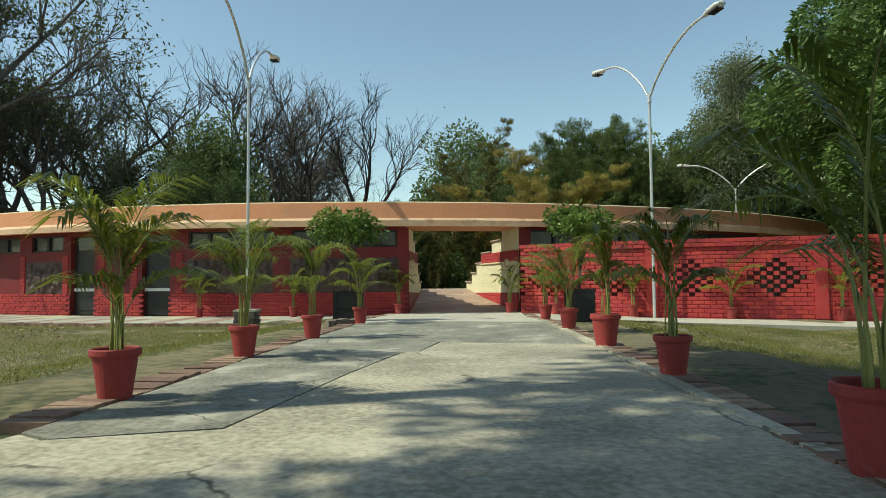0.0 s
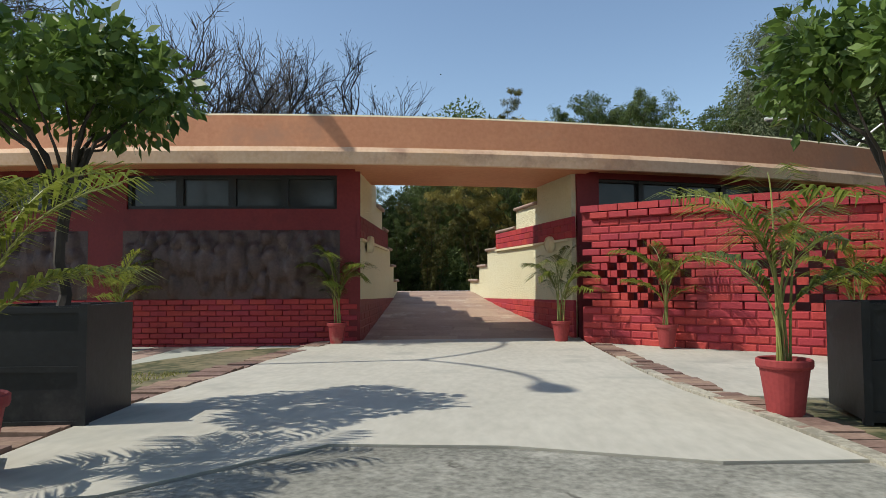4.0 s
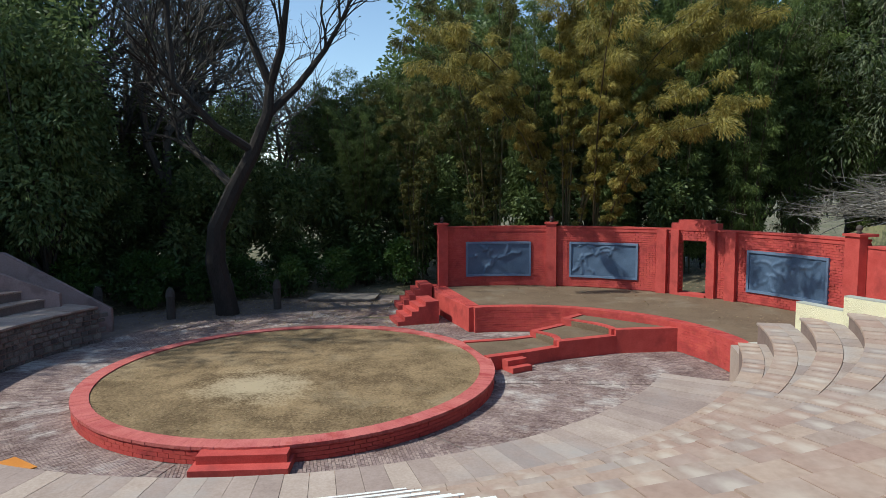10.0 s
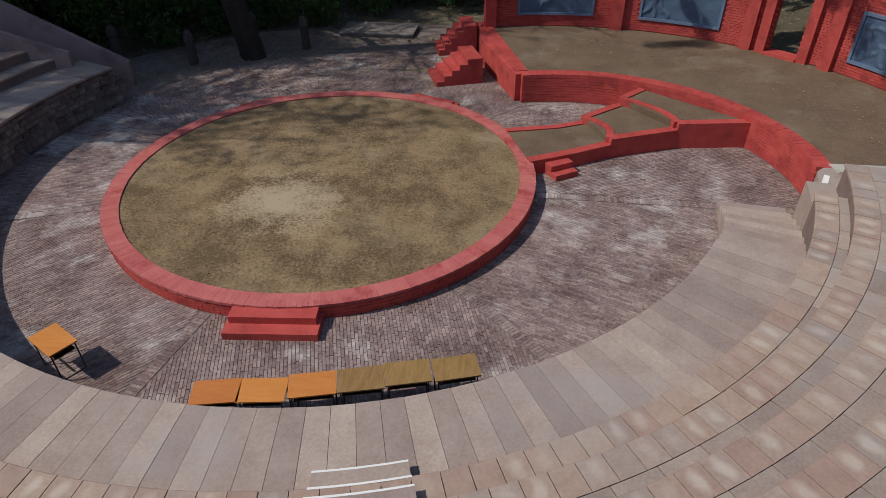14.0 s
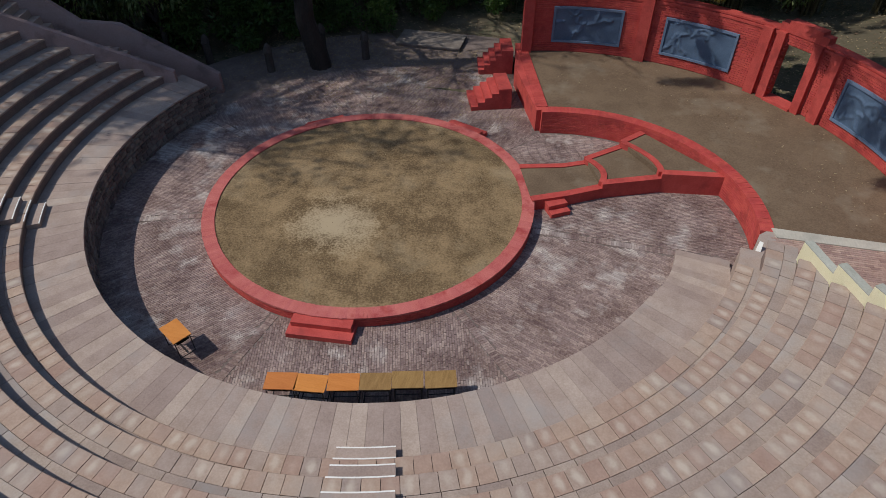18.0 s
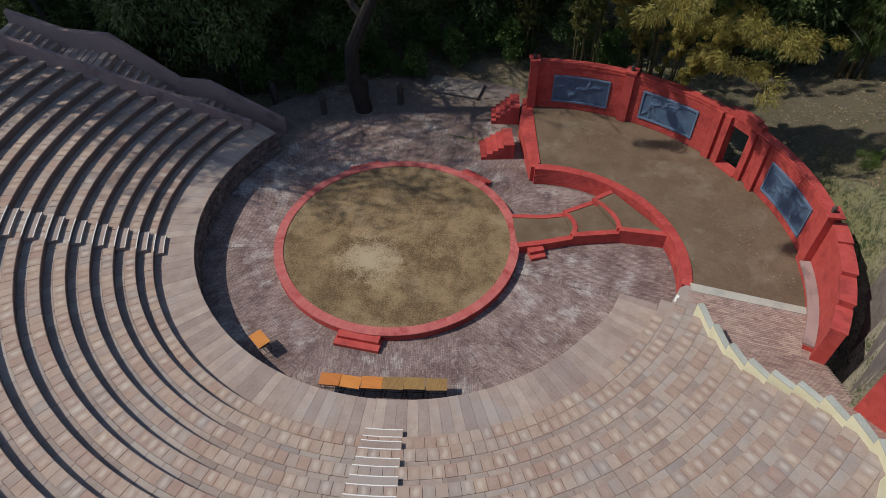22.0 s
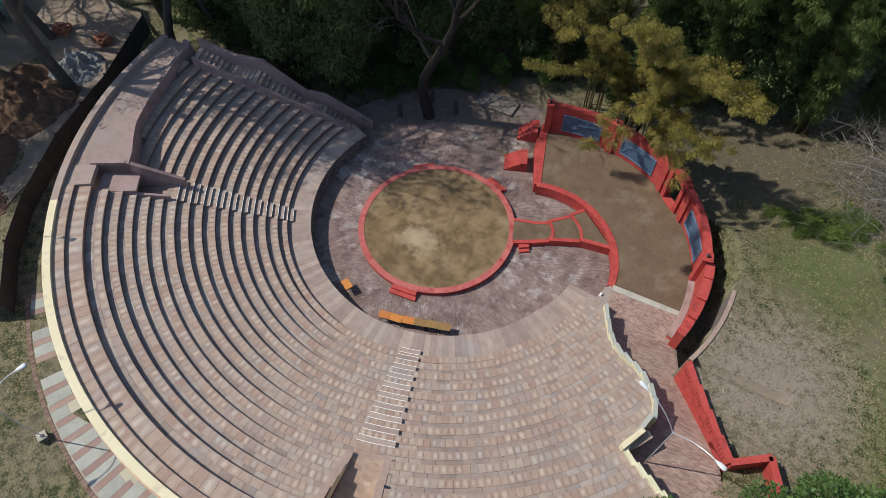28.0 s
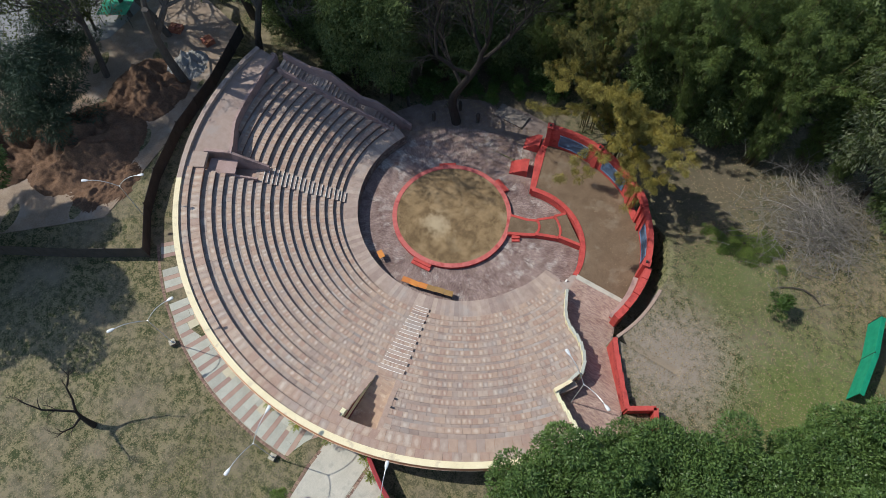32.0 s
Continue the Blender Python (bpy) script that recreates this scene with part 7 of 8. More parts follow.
# ---------------------------------------------------------------- potted palms
def palm(seed, h, fronds, spreadf=1.0, pot=1.0):
    """Areca palm in a red pot; origin at the pot's base."""
    rnd = random.Random(seed)
    rs = np.random.RandomState(seed)
    t = thing("potted_palm", "areca palm with feathery fronds in a red painted pot", "potted plant", group="palms along the path")
    pt = part("pot", MB().lathe([(r * pot, z * pot) for r, z in ((.001, 0), (.098, 0), (.104, .01), (.142, .285), (.156, .29), (.162, .305), (.162, .338), (.153, .345), (.142, .338), (.136, .28), (.001, .28))], 28), M_POT, t, "red painted tapered pot")
    part("soil", MB().lathe([(.137 * pot, .283 * pot), (.08 * pot, .30 * pot), (.001, .298 * pot)], 16), M_POTSOIL, pt)
    for i in range(fronds):
        a = 2 * math.pi * (i * .382 + rnd.uniform(-.06, .06))
        low = i % 4 == 3
        hh = .95 * h * (rnd.uniform(.45, .6) if low else rnd.uniform(.72, 1.0))
        reach = h * rnd.uniform(.16, .40) * spreadf
        droop = rnd.uniform(.20, .42)
        base = Vector((rnd.uniform(-.05, .05) * pot, rnd.uniform(-.05, .05) * pot, .28 * pot))
        dirv = Vector((math.cos(a), math.sin(a), 0))
        sway = Vector((-dirv.y, dirv.x, 0)) * rnd.uniform(-.12, .12) * h
        n_p = 11
        pts = [base + dirv * reach * (u ** 2.6) + sway * u ** 2 + Vector((0, 0, hh * (u - droop * u ** 3.4))) for u in np.linspace(0, 1, n_p)]
        P = np.array(pts)
        n = 32
        tt = np.linspace(.46, 1.0, n) + rs.uniform(-.006, .006, n)
        blocks = []
        for sd in (-1, 1):
            idx = np.clip((tt * (n_p - 1)).astype(int), 0, n_p - 2)
            f = (tt * (n_p - 1) - idx)[:, None]
            pos = P[idx] * (1 - f) + P[idx + 1] * f
            ax = P[idx + 1] - P[idx]
            ax /= np.linalg.norm(ax, axis=1, keepdims=True)
            lat = np.cross(ax, np.array([0, 0, 1.0]))
            lat /= np.maximum(np.linalg.norm(lat, axis=1, keepdims=True), .05)
            dr = lat * sd * .95 + ax * .6 + np.array([0, 0, .30]) + rs.normal(size=(n, 3)) * .06
            ln = .36 * h / 1.6 * np.sin(np.pi * np.clip((tt - .42) / .68, 0.05, 1)) ** .55 * rs.uniform(.85, 1.1, n)
            v, q = leaf_quads(pos, dr, ln, 0.0155 * h / 1.6 + .003, rs, np.tile([0, 0, 1.0], (n, 1)))
            v = v.reshape(-1, 4, 3)
            v[:, 2, 2] -= ln * .42      # the tips hang
            blocks.append((v.reshape(-1, 3), q))
        v, q = join_quads(blocks)
        fr = part("frond", np_mesh("frond", v, q), M_PALM, t)
        part("stalk", MB().tube(pts, [.0065 * (1 - .8 * k / (n_p - 1)) + .0014 for k in range(n_p)], 5), M_PALMSTEM, fr, "green-yellow stalk")
    return t


palms = [palm(s, h, n, sp, pt) for s, h, n, sp, pt in ((1, 1.85, 13, .75, 1.05), (2, 1.62, 13, 1.0, .98), (3, 1.40, 9, 1.05, .78), (4, 1.75, 9, .7, .98), (5, 1.72, 9, .34, 1.1))]
spots = [(0, .02, 4.17, 0, .70), (1, -.08, 5.99, 40, .74), (3, -.11, 7.9, 100, .76), (1, -.23, 10.8, 160, .76), (2, -0.55, 16.5, 220, .95), (2, -3.05, 16.05, 20, .95), (2, -5.45, 16.1, 70, .95),
         (2, 3.00, 3.10, 200, .98), (3, 2.96, 5.10, 120, .72), (4, 2.87, 6.96, 250, .77), (1, 2.81, 9.45, 310, .80), (2, 2.70, 12.02, 90, .95), (2, 2.17, 16.86, 60, .95), (2, 3.25, 16.15, 130, .95),
         (2, 4.85, 15.4, 200, .95), (2, 6.75, 14.85, 280, 1.0), (2, 8.75, 14.45, 330, 1.0), (2, 11.2, 14.0, 30, 1.0)]
used = set()
for k, x, y, r, s in spots:
    m = Matrix.Translation((x, y, float(front_z(x, y)) + .02)) @ Matrix.Rotation(radians(r), 4, "Z") @ Matrix.Diagonal((s, s, s, 1))
    if k not in used:
        palms[k].matrix_basis = m
        used.add(k)
    else:
        copy_thing(palms[k], Matrix.Translation((x, y, float(front_z(x, y)) + .02)) @ Matrix.Rotation(radians(r), 4, "Z")).scale = (s, s, s)


def planter(x, y, rot, seed, ch, cr):
    t = thing("planter_tree", "round clipped ficus in a black square planter box", "planter", Matrix.Translation((x, y, float(front_z(x, y)) + .005)) @ Matrix.Rotation(radians(rot), 4, "Z"), "planters at the entrance")
    box = MB()
    w, h = .235, .53
    box.box(-w, w, -w, w, 0, .05)
    for x0, x1, y0, y1 in ((-w, w, -w, -w + .025), (-w, w, w - .025, w), (-w, -w + .025, -w + .025, w - .025), (w - .025, w, -w + .025, w - .025)):
        box.box(x0, x1, y0, y1, .05, h)
    part("box", box, M_BLACK, t, "black painted box")
    for sx in (-1, 1):
        part("corner_post", MB().box(sx * w - .018, sx * w + .018, -w - .012, -w + .02, -.01, h + .01), M_BLACK, t)
    for z in (.02, .25, h - .03):
        part("batten", MB().box(-w - .004, w + .004, -w - .010, -w + .002, z, z + .025), M_BLACK, t)
    part("soil", MB().box(-w + .025, w - .025, -w + .025, w - .025, .38, .47), M_POTSOIL, t)
    rs = np.random.RandomState(seed)
    clumps = []
    for i in range(24):
        a, u = rs.uniform(0, 6.283), math.sqrt(rs.uniform(0, 1))
        clumps.append((u * cr * .78 * math.cos(a), u * cr * .78 * math.sin(a), ch + rs.uniform(-.16, .30) * (1 - .5 * u), cr * rs.uniform(.20, .32), cr * rs.uniform(.16, .26)))
    part("trunk", limbs((0, 0, .42), [c[:3] for c in clumps[:14]], .028, rs, (.02, .02, ch - .55), .05, 6), M_BARK, t)
    v, q = crown(clumps, 2900, rs, .085, .042, .8, .35)
    part("crown", np_mesh("crown", v, q), M_FICUS, t)


planter(-.63, 11.75, 8, 5, 1.58, .68)
planter(3.30, 12.18, -8, 6, 1.64, .63)


# low kerb of dark bricks before the planter
kerb_l = thing("low_brick_kerb", "short low kerb of dark weathered bricks beside the planter", "kerb")
for i in range(5):
    u = i / 4
    m = Matrix.Translation((-.66 + .34 * u, 10.62 + .30 * u, .20)) @ Matrix.Rotation(radians(36 + (i * 37 % 5) - 2), 4, "Z")
    part("brick", MB().box(-.05, .05, -.09, .09, -.07, .055 + .01 * (i % 3), m), M_RUBBLE, kerb_l)


# ---------------------------------------------------------------- street lamps
def street_lamp(x, y, rot, pedestal=True, z=0.0, top=4.52):
    t = thing("street_lamp", "galvanised lamp post with two curved arms and cobra heads", "street lamp", Matrix.Translation((x, y, z)) @ Matrix.Rotation(radians(rot), 4, "Z"), "lamp posts round the theatre")
    zb = .35 if pedestal else 0.0
    part("pole", MB().tube([(0, 0, zb), (0, 0, 2.4), (0, 0, top + .03)], [.034, .031, .028], 10), M_STEEL, t)
    part("collar", MB().tube([(0, 0, top - .10), (0, 0, top + .10)], [.042, .042], 10), M_STEEL, t)
    for s, rise in ((1, 1.2), (-1, 1.1)):
        pts = [(0, s * (1.75 * u), top + rise * math.sin(u * math.pi * .5) ** .8) for u in np.linspace(0, 1, 9)]
        arm = part("arm", MB().tube(pts, [.026] * 9, 8), M_STEEL, t)
        m = Matrix.Translation(pts[-1]) @ Matrix.Rotation(0 if s > 0 else math.pi, 4, "Z") @ Matrix.Rotation(radians(6), 4, "X")
        hd = MB()
        prof = [(0, .03, .03), (.08, .06, .04), (.22, .11, .06), (.42, .12, .065), (.52, .08, .045)]
        rings = []
        for yy, wx, hz in prof:
            rings.append([m @ Vector((wx * math.cos(2 * math.pi * j / 10), yy, hz * math.sin(2 * math.pi * j / 10))) for j in range(10)])
        vs = [p for r in rings for p in r]
        fs = [(i * 10 + j, i * 10 + (j + 1) % 10, (i + 1) * 10 + (j + 1) % 10, (i + 1) * 10 + j) for i in range(4) for j in range(10)] + [tuple(range(9, -1, -1)), tuple(40 + j for j in range(10))]
        hd.add(vs, fs)
        head = part("head", hd.mesh("head", True), M_LAMP, t, "pale lamp head")
        part("lens", MB().box(-.085, .085, .20, .46, -.075, -.055, m), M_GLASSDARK, head)
    if pedestal:
        ped = MB()
        rnd = random.Random(9)
        for row in range(4):
            for sd in range(4):
                for k in range(2):
                    mm = Matrix.Rotation(radians(90 * sd), 4, "Z") @ Matrix.Translation((-.10 + .20 * k, -.16 + rnd.uniform(-.015, .015), row * .075 + .037))
                    ped.box(-.098, .098, -.05, .05, -.033, .033, mm)
        part("pedestal_brick", ped, M_RUBBLE, t, "dark stacked brick pedestal")
        part("pedestal_slab", MB().box(-.225, .225, -.225, .225, .30, .345), M_CONC, t)
        part("junction_box", MB().box(-.06, .06, -.055, .055, .35, .53), M_LAMP, t, "pale metal junction box")


street_lamp(-3.13, 13.45, 6, True, -.05, 4.98)
street_lamp(-14.55, 15.45, -24)
street_lamp(5.22, 15.02, 22, False, -.05, 4.80)
street_lamp(11.72, 28.05, 65, False, -.1)
street_lamp(-24.3, 21.85, -50, False)


# ---------------------------------------------------------------- tables in the orchestra
def desk(x, y, rot, top):
    t = thing("bench_table", "small table with an orange laminate top on dark steel legs" if top is M_DESK else "small table with a brown wood-grain top on dark steel legs", "table",
              Matrix.Translation((x, y, Z_ORCH)) @ Matrix.Rotation(radians(rot), 4, "Z"), "tables before the ledge")
    part("top", MB().box(-.365, .365, -.24, .24, .62, .645), top, t)
    for sx in (-.31, .31):
        part("leg_frame", MB().tube([(sx, -.2, .62), (sx, -.2, .012), (sx, .2, .012), (sx, .2, .62)], [.013] * 4, 6), M_DARKSTEEL, t)
    part("cross_bar", MB().tube([(-.31, 0, .06), (.31, 0, .06)], [.011, .011], 6), M_DARKSTEEL, t)
    part("shelf", MB().box(-.30, .30, -.16, .18, .46, .475), M_DARKSTEEL, t)


for i, (x, y, rot) in enumerate(((-4.39, 30.33, 13), (-3.69, 30.45, 9), (-2.97, 30.66, 15), (-2.26, 30.86, 15), (-1.56, 31.09, 16), (-.82, 31.29, 18))):
    desk(x, y, rot, M_DESK if i < 3 else M_DESK2)
desk(-7.6, 31.06, -29, M_DESK)


# ---------------------------------------------------------------- rear of the orchestra and yard
rear = MB()
for k, (x, y, w, d, z, r) in enumerate(((-6.3, 50.4, 3.0, 1.5, .10, 0), )):
    m = Matrix.Translation((x, y, Z_ORCH)) @ Matrix.Rotation(radians(r), 4, "Z")
    t = thing("stone_platform", "low dark stone platform among the trees", "platform", m)
    part("slab", MB().box(-w / 2, w / 2, -d / 2, d / 2, -.2, z), M_RUBBLE, t)
    part("slab_edge", MB().box(-w / 2 - .05, w / 2 + .05, -d / 2 - .05, d / 2 + .05, z, z + .06), M_RUBBLE, t)
for x, y in ((-8.7, 48.0), (-12.3, 45.8), (-10.9, 48.3), (-15.4, 46.0)):
    t = thing("stone_post", "dark mossy stone post at the edge of the trees", "post", Matrix.Translation((x, y, Z_ORCH)))
    part("shaft", MB().lathe([(.17, -.3), (.17, .85), (.20, .9), (.16, 1.1), (.08, 1.25), (.001, 1.28)], 10), M_FENCE, t)

fence = thing("site_fence", "dark sheet fence on posts around the building yard", "fence")
fl = [(-31.6, 41.5), (-29.3, 35.3), (-28.0, 29.7), (-26.05, 25.2), (-24.2, 22.4), (-21.3, 19.5), (-26.1, 16.2), (-33.0, 12.0), (-45, 6)]
for (x0, y0), (x1, y1) in zip(fl, fl[1:]):
    d = Vector((x1 - x0, y1 - y0, 0))
    n = max(1, int(d.length / 2.2))
    for i in range(n):
        p, q = Vector((x0, y0, 0)) + d * (i / n), Vector((x0, y0, 0)) + d * ((i + 1) / n)
        m = Matrix.Translation(p) @ Matrix.Rotation(math.atan2(d.y, d.x), 4, "Z")
        part("sheet", MB().box(.02, (q - p).length - .02, -.012, .012, -.1, 1.45, m), M_FENCE, fence)
        part("post", MB().box(-.04, .04, -.04, .04, -.3, 1.6, m), M_BARK, fence)


def heap(name, label, x, y, rx, ry, h, material, seed, cat):
    rs = np.random.RandomState(seed)
    n = 72
    u = np.linspace(-1, 1, n)
    gx, gy = np.meshgrid(u, u)
    r = np.hypot(gx, gy)
    ph = rs.uniform(0, 6.28, 12)
    z = h * np.clip(1 - r ** 1.5, -.15, 1)
    for k in range(5):      # coarse and fine lumps
        m = 4 + 5 * k
        g = rs.normal(size=(m + 2, m + 2))
        fx, fy = (gx + 1) / 2 * m, (gy + 1) / 2 * m
        ix, iy = fx.astype(int), fy.astype(int)
        tx, ty = fx - ix, fy - iy
        tx, ty = tx * tx * (3 - 2 * tx), ty * ty * (3 - 2 * ty)
        w = (g[iy, ix] * (1 - tx) + g[iy, ix + 1] * tx) * (1 - ty) + (g[iy + 1, ix] * (1 - tx) + g[iy + 1, ix + 1] * tx) * ty
        z = z + h * .32 / (k + 1) ** .8 * w * np.clip(1.15 - r, 0, 1)
    z = z + rs.uniform(-.08, .08, z.shape) * (r < 1)
    v = np.stack([gx * rx, gy * ry, np.where(r > 1, -.15, z)], -1).reshape(-1, 3)
    i = np.arange(n * n).reshape(n, n)
    q = np.stack([i[:-1, :-1], i[:-1, 1:], i[1:, 1:], i[1:, :-1]], -1).reshape(-1, 4)
    me = np_mesh(name, v, q)
    tagged(obj(name, me, material), label, cat).location = (x, y, gz(x, y) - .02)


heap("earth_mound", "large heap of freshly dug red-brown earth", -33.6, 24.0, 4.5, 5.5, 1.9, M_EARTH, 1, "earth heap")
heap("earth_mound", "heap of freshly dug red-brown earth", -34.0, 31.5, 3.6, 4.0, 1.6, M_EARTH, 2, "earth heap")
heap("earth_mound", "low spread of dug earth beside the fence", -29.6, 22.5, 2.6, 3.4, .7, M_EARTH, 3, "earth heap")
heap("earth_mound", "heap of dug earth behind the conifer", -39.8, 19.5, 4.5, 4.0, 1.7, M_EARTH, 4, "earth heap")
heap("sand_mound", "grey heap of sand beside brick stacks", -33.2, 35.6, 1.9, 2.2, 1.0, M_SAND, 5, "sand heap")
setting("yard_ground", MB().prism([(-60, 10), (-34, 13), (-27.0, 20), (-28.6, 29.7), (-30, 35.2), (-32.5, 42), (-42, 44), (-60, 40)], -.2, .03), mat("yard_dirt", (0.19, 0.14, 0.10), (0.32, 0.25, 0.19), .97, .6, 14, .6, spots=(.36, .33, .30), spot_size=2.5, spot_amount=.4, spot_sharp=.3), "trampled dirt of the building yard", "ground")
setting("road_lane", MB().prism([(-70, 22), (-47.0, 26.0), (-42.0, 34.0), (-43.0, 43.5), (-70, 42)], -.1, .05), M_ASPHALT, "grey lane beside the yard", "road")
for x, y, nx, nz, rot in ((-37.4, 38.4, 5, 11, 20), (-33.6, 38.9, 4, 13, -15)):
    t = thing("brick_stack", "stack of raw red bricks", "brick stack", Matrix.Translation((x, y, gz(x, y))) @ Matrix.Rotation(radians(rot), 4, "Z"))
    mb = MB()
    rr = random.Random(nz)
    for k in range(nz):
        for i in range(nx):
            for j in range(4):
                if k > nz - 3 and rr.random() < .35:
                    continue
                o = rr.uniform(-.012, .012)
                mb.box(i * .24 - nx * .12 + o, i * .24 - nx * .12 + .225 + o, j * .24 - .48, j * .24 - .26, k * .078, k * .078 + .072)
    o = part("brick_mass", mb, M_BRICKHEAP, t)
    o["kind"] = "stuff"
net = thing("green_net_shelter", "bright green shade-net shelter in the yard", "shelter", Matrix.Translation((-43.4, 37.5, gz(-43.4, 37.5))) @ Matrix.Rotation(radians(25), 4, "Z"))
part("roof", MB().prism([(-1.6, -2.2), (1.6, -2.2), (1.6, 2.2), (-1.6, 2.2)], [1.5, 1.9, 1.9, 1.5], [1.53, 1.93, 1.93, 1.53]), M_GREENSHEET, net)
for sx in (-1.5, 1.5):
    for sy in (-2.1, 2.1):
        part("post", MB().tube([(sx, sy, -.2), (sx, sy, 1.55)], [.03, .03], 6), M_DARKSTEEL, net)
nf = thing("green_net_fence", "bright green shade-net screen on posts", "fence")
for (x0, y0), (x1, y1) in (((27.2, 45.5), (27.6, 42.5)), ((27.6, 42.5), (27.6, 39.0))):
    d = Vector((x1 - x0, y1 - y0, 0))
    m = Matrix.Translation((x0, y0, 0)) @ Matrix.Rotation(math.atan2(d.y, d.x), 4, "Z")
    part("net", MB().prism([(0, -.02), (d.length, -.02), (d.length, .02), (0, .02)], .05, 1.7).mesh("net"), M_GREENSHEET, nf).matrix_basis = m
    part("post", MB().tube([(0, 0, -.2), (0, 0, 1.75)], [.04, .04], 6).mesh("post"), M_DARKSTEEL, nf).matrix_basis = m
    part("canopy", MB().prism([(0, 0), (d.length, 0), (d.length, .35), (0, .35)], [1.68, 1.68, 1.58, 1.58], [1.70, 1.70, 1.60, 1.60]).mesh("canopy"), M_GREENSHEET, nf).matrix_basis = m

# pile of dead branches
def branch(mb, rr, p, a, L, r, lift=.12):
    """One crooked dead branch with a few side twigs."""
    d = Vector((math.cos(a), math.sin(a), rr.uniform(-.12, .42)))
    pts = [p]
    for k in range(4):
        d = (d + Vector((rr.uniform(-.3, .3), rr.uniform(-.3, .3), rr.uniform(-.2, .12)))).normalized()
        pts.append(pts[-1] + d * L / 4)
    mb.tube(pts, [r, r * .8, r * .6, r * .4, r * .15], 4)
    for k in (2, 3, 3, 4):
        e = (d + Vector((rr.uniform(-1, 1), rr.uniform(-1, 1), rr.uniform(-.3, .6)))).normalized()
        mb.tube([pts[k], pts[k] + e * L * .16, pts[k] + e * L * .28 + Vector((rr.uniform(-.1, .1), rr.uniform(-.1, .1), 0))], [r * .4, r * .28, r * .1], 3)


pile = thing("brush_pile", "tangled pile of grey dead branches and twigs", "brush pile", Matrix.Translation((20.6, 51.6, gz(20.6, 51.6))))
rr = random.Random(15)
for k in range(3):
    mb = MB()
    for i in range(400):
        p = Vector((rr.gauss(.8, 2.2), rr.gauss(0, 2.6), 0))
        p.z = rr.uniform(.05, 2.1) * max(.15, 1 - p.length / 6.0)
        branch(mb, rr, p, rr.uniform(0, 6.283), rr.uniform(.8, 3.2), rr.uniform(.012, .03))
    part("branch_tangle", mb, M_DEAD, pile)["kind"] = "stuff"
for x, y, a, L in ((-1.6, -2.0, 20, 4.4), (-.4, .8, 200, 4.8), (1.4, -1.2, 110, 3.8), (-2.2, 1.6, 320, 4.0)):
    mb = MB()
    branch(mb, rr, Vector((x, y, .5)), radians(a), L, .05)
    part("branch", mb, M_PALEWOOD, pile, "long bleached branch")
fallen = thing("fallen_branch", "dark curved fallen branch lying on the lawn", "branch", Matrix.Translation((22.2, 45.2, gz(22.2, 45.2))))
part("wood", MB().tube([(-1.5, -.5, .02), (-.8, -.05, .16), (0, .2, .22), (.9, .15, .14), (1.6, -.25, .03)], [.03, .05, .06, .05, .025], 6), M_BARK, fallen)


# ---------------------------------------------------------------- litter and grass
def scatter(name, label, material, n, where, size, seed, lift=.01, cat="litter"):
    rs = np.random.RandomState(seed)
    x, y, z = where(rs, n)
    k = len(x)
    pos = np.stack([x, y, z + lift + rs.uniform(0, .012, k)], 1)
    d = rs.normal(size=(k, 3)) * np.array([1, 1, .18])
    up = np.tile([0, 0, 1.0], (k, 1)) + rs.normal(size=(k, 3)) * .3
    v, q = leaf_quads(pos, d, size * rs.uniform(.5, 1.4, k), size * .55 * rs.uniform(.6, 1.2, k), rs, up)
    tagged(obj(name, np_mesh(name, v, q), material), label, cat, kind="stuff")


def on_ground(x0, x1, y0, y1, ok=None):
    def f(rs, n):
        x, y = rs.uniform(x0, x1, n), rs.uniform(y0, y1, n)
        z = ground_z(x, y)
        keep = z > -4.0
        if ok is not None:
            keep &= ok(x, y)
        return x[keep], y[keep], z[keep] - .015
    return f


def on_disc(c, r, z, r0=0):
    def f(rs, n):
        rr_, a = np.sqrt(rs.uniform((r0 / r) ** 2, 1, n)) * r, rs.uniform(0, 6.283, n)
        return c[0] + rr_ * np.cos(a), c[1] + rr_ * np.sin(a), np.full(n, z)
    return f


off_path = lambda x, y: ((x < -1.1) | (x > 3.6)) & (np.hypot(x - C[0], y - C[1]) > 24.9)
scatter("leaf_litter", "fallen brown leaves under the trees", M_LITTER, 26000, on_ground(-26, 34, 45, 68), .14, 1)
scatter("leaf_litter", "pale fallen leaves on the lawn east of the stage wall", M_LITTER, 20000, on_ground(12.5, 31, 28, 50, lambda x, y: np.hypot(x - B[0], y - B[1]) > 12.0), .12, 2)
scatter("leaf_litter", "small dry leaves and straw strewn over the round stage", M_LITTER, 1600, on_disc(S, 4.8, Z_STAGE - .006), .045, 3)
scatter("leaf_litter", "sparse dry leaves over the lawn by the curved pavement", M_LITTER, 16000, on_ground(-30, -6, 2, 22, lambda x, y: np.hypot(x - C[0], y - C[1]) > 24.9), .085, 6)
scatter("leaf_litter", "sparse dry leaves on the upper stage soil", M_LITTER, 500, lambda rs, n: (lambda r, a: (B[0] + r * np.cos(a), B[1] + r * np.sin(a), np.full(n, Z_UP - .03)))(rs.uniform(7, 9.9, n), np.radians(rs.uniform(2, 100, n))), .07, 7)
scatter("leaf_litter", "fallen leaves blown over the rear paving", M_LITTER, 8000, lambda rs, n: (rs.uniform(-14, -1, n), 43 + 7 * rs.uniform(0, 1, n) ** .6, np.full(n, Z_ORCH + .01)), .08, 4)
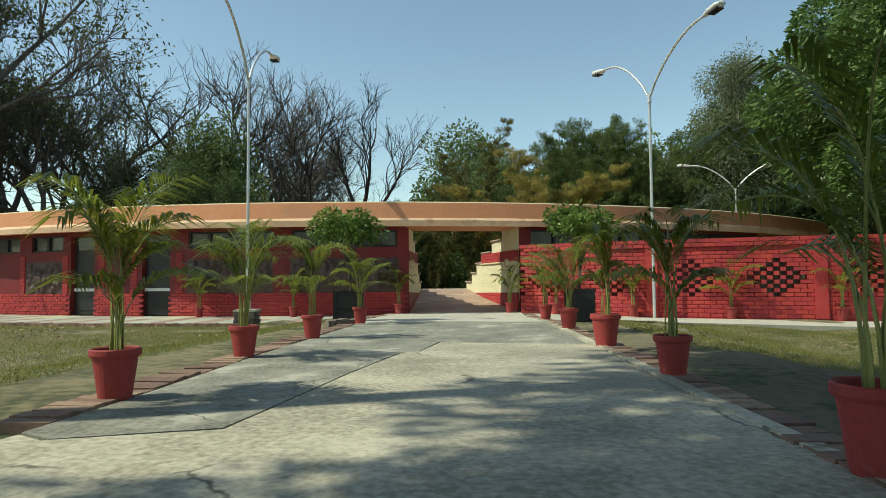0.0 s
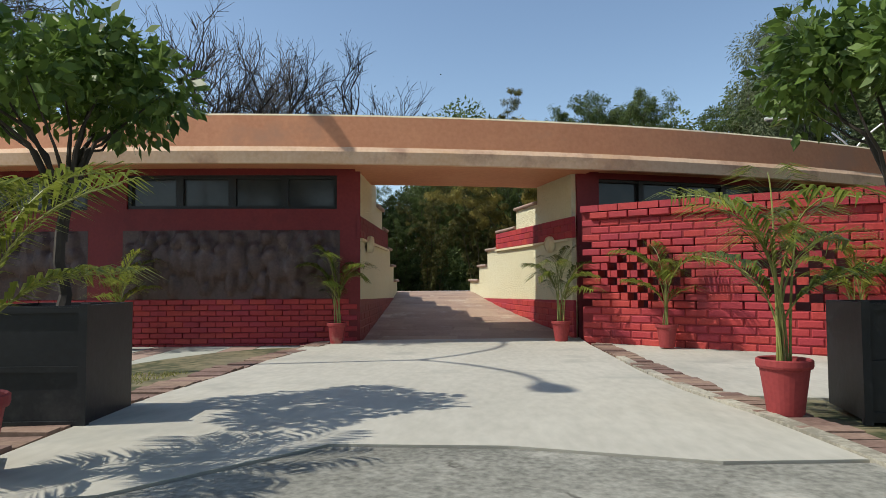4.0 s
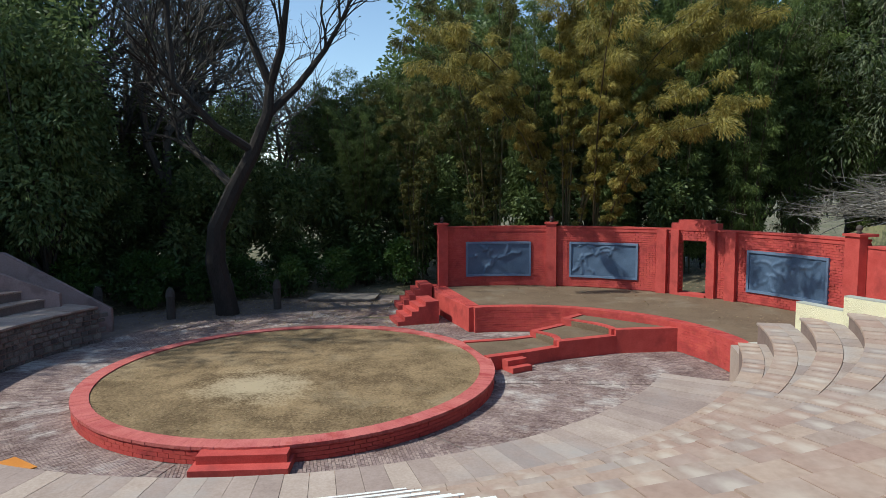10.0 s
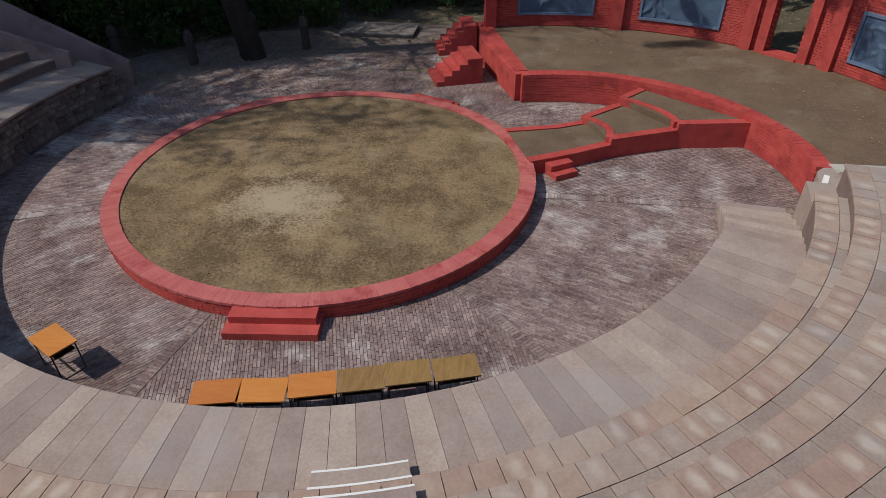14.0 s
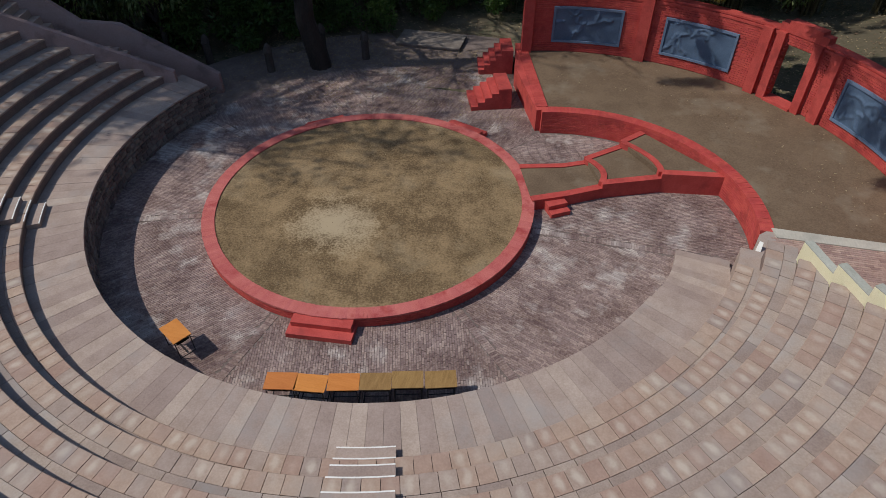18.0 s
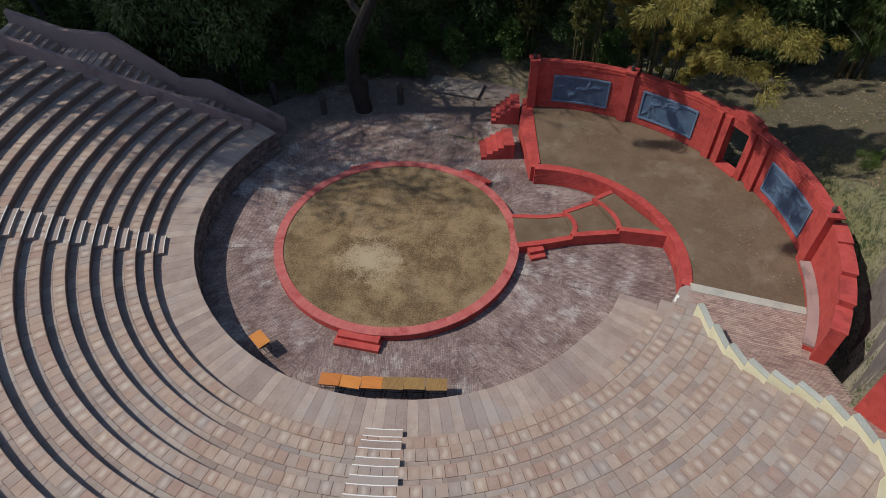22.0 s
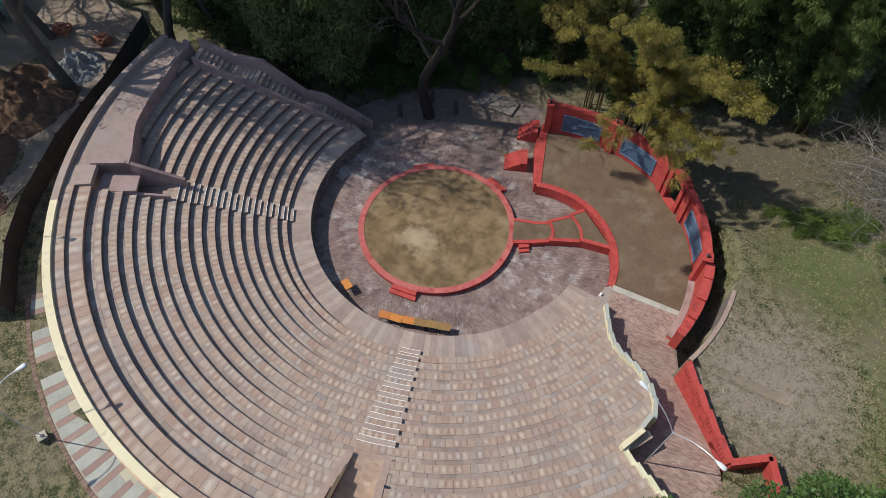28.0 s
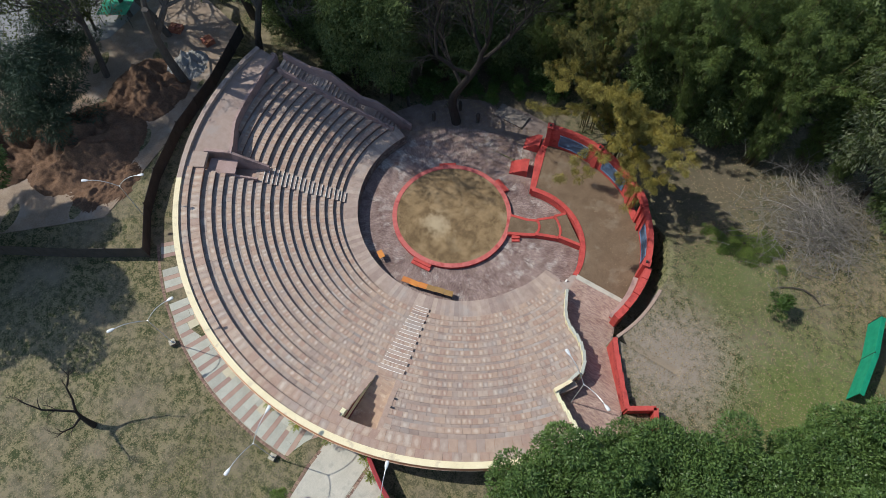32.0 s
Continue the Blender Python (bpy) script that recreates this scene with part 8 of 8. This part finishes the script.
scatter("leaf_litter", "dry leaves on the lawn beside the path", M_LITTER, 2200, on_ground(-14, 14, -2, 14, off_path), .06, 5)


def grass(name, label, n, x0, x1, y0, y1, seed, ok, hgt=.05, wide=.007):
    rs = np.random.RandomState(seed)
    x, y = rs.uniform(x0, x1, n), rs.uniform(y0, y1, n)
    keep = ok(x, y)
    x, y = x[keep], y[keep]
    pos = np.stack([x, y, ground_z(x, y) - .02], 1)
    d = rs.normal(size=(len(x), 3)) * .55 + np.array([0, 0, 1.0])
    v, q = leaf_quads(pos, d, hgt * rs.uniform(.5, 1.5, len(x)), wide, rs)
    tagged(obj(name, np_mesh(name, v, q), M_BLADE), label, "grass", kind="stuff")


grass("lawn_grass", "short dry grass left of the path", 110000, -9, -1.1, 3.5, 14.2, 1, off_path, .03)
grass("lawn_grass", "short dry grass right of the path", 90000, 3.7, 13, 7.0, 13.0, 2, lambda x, y: off_path(x, y) & (y < 12.85 + .06 * x), .03)


def lush(x, y):
    """Where the lawn east of the stage wall grows thickest."""
    w = np.sin(x * .55 + 1.3 * np.sin(y * .4)) + np.cos(y * .6 - x * .3) + .5 * np.sin(x * 1.9 + y * 1.3)
    worn = np.exp(-((x - 15.6) ** 2 + (y - 35.2) ** 2) / 16)
    g = np.random.RandomState(4).uniform(-1.5, 1.5, x.shape)
    return (np.hypot(x - B[0], y - B[1]) > 12.1) & (w - 3.2 * worn > g) & (x > 12.4 + (34.5 - np.minimum(y, 34.5)) * .5)


grass("lawn_grass", "short green and yellow grass east of the stage wall", 150000, 12.5, 34, 29, 50, 3, lush, .055, .022)

rs = np.random.RandomState(8)
sx, sy, sz = on_disc(S, 4.82, Z_STAGE - .012)(rs, 30000)
keep = np.sin(sx * 1.7 + 2 * np.sin(sy * .9)) + np.cos(sy * 1.9 - sx * .6) > rs.uniform(-1.6, 1.2, len(sx))
pos = np.stack([sx, sy, sz], 1)[keep]
v, q = leaf_quads(pos, rs.normal(size=pos.shape) * np.array([1, 1, .25]) + np.array([0, 0, .3]), .05 * rs.uniform(.5, 1.6, len(pos)), .008, rs)
tagged(obj("straw", np_mesh("straw", v, q), M_STRAW), "short dry straw stubble over the round stage soil", "straw", kind="stuff")
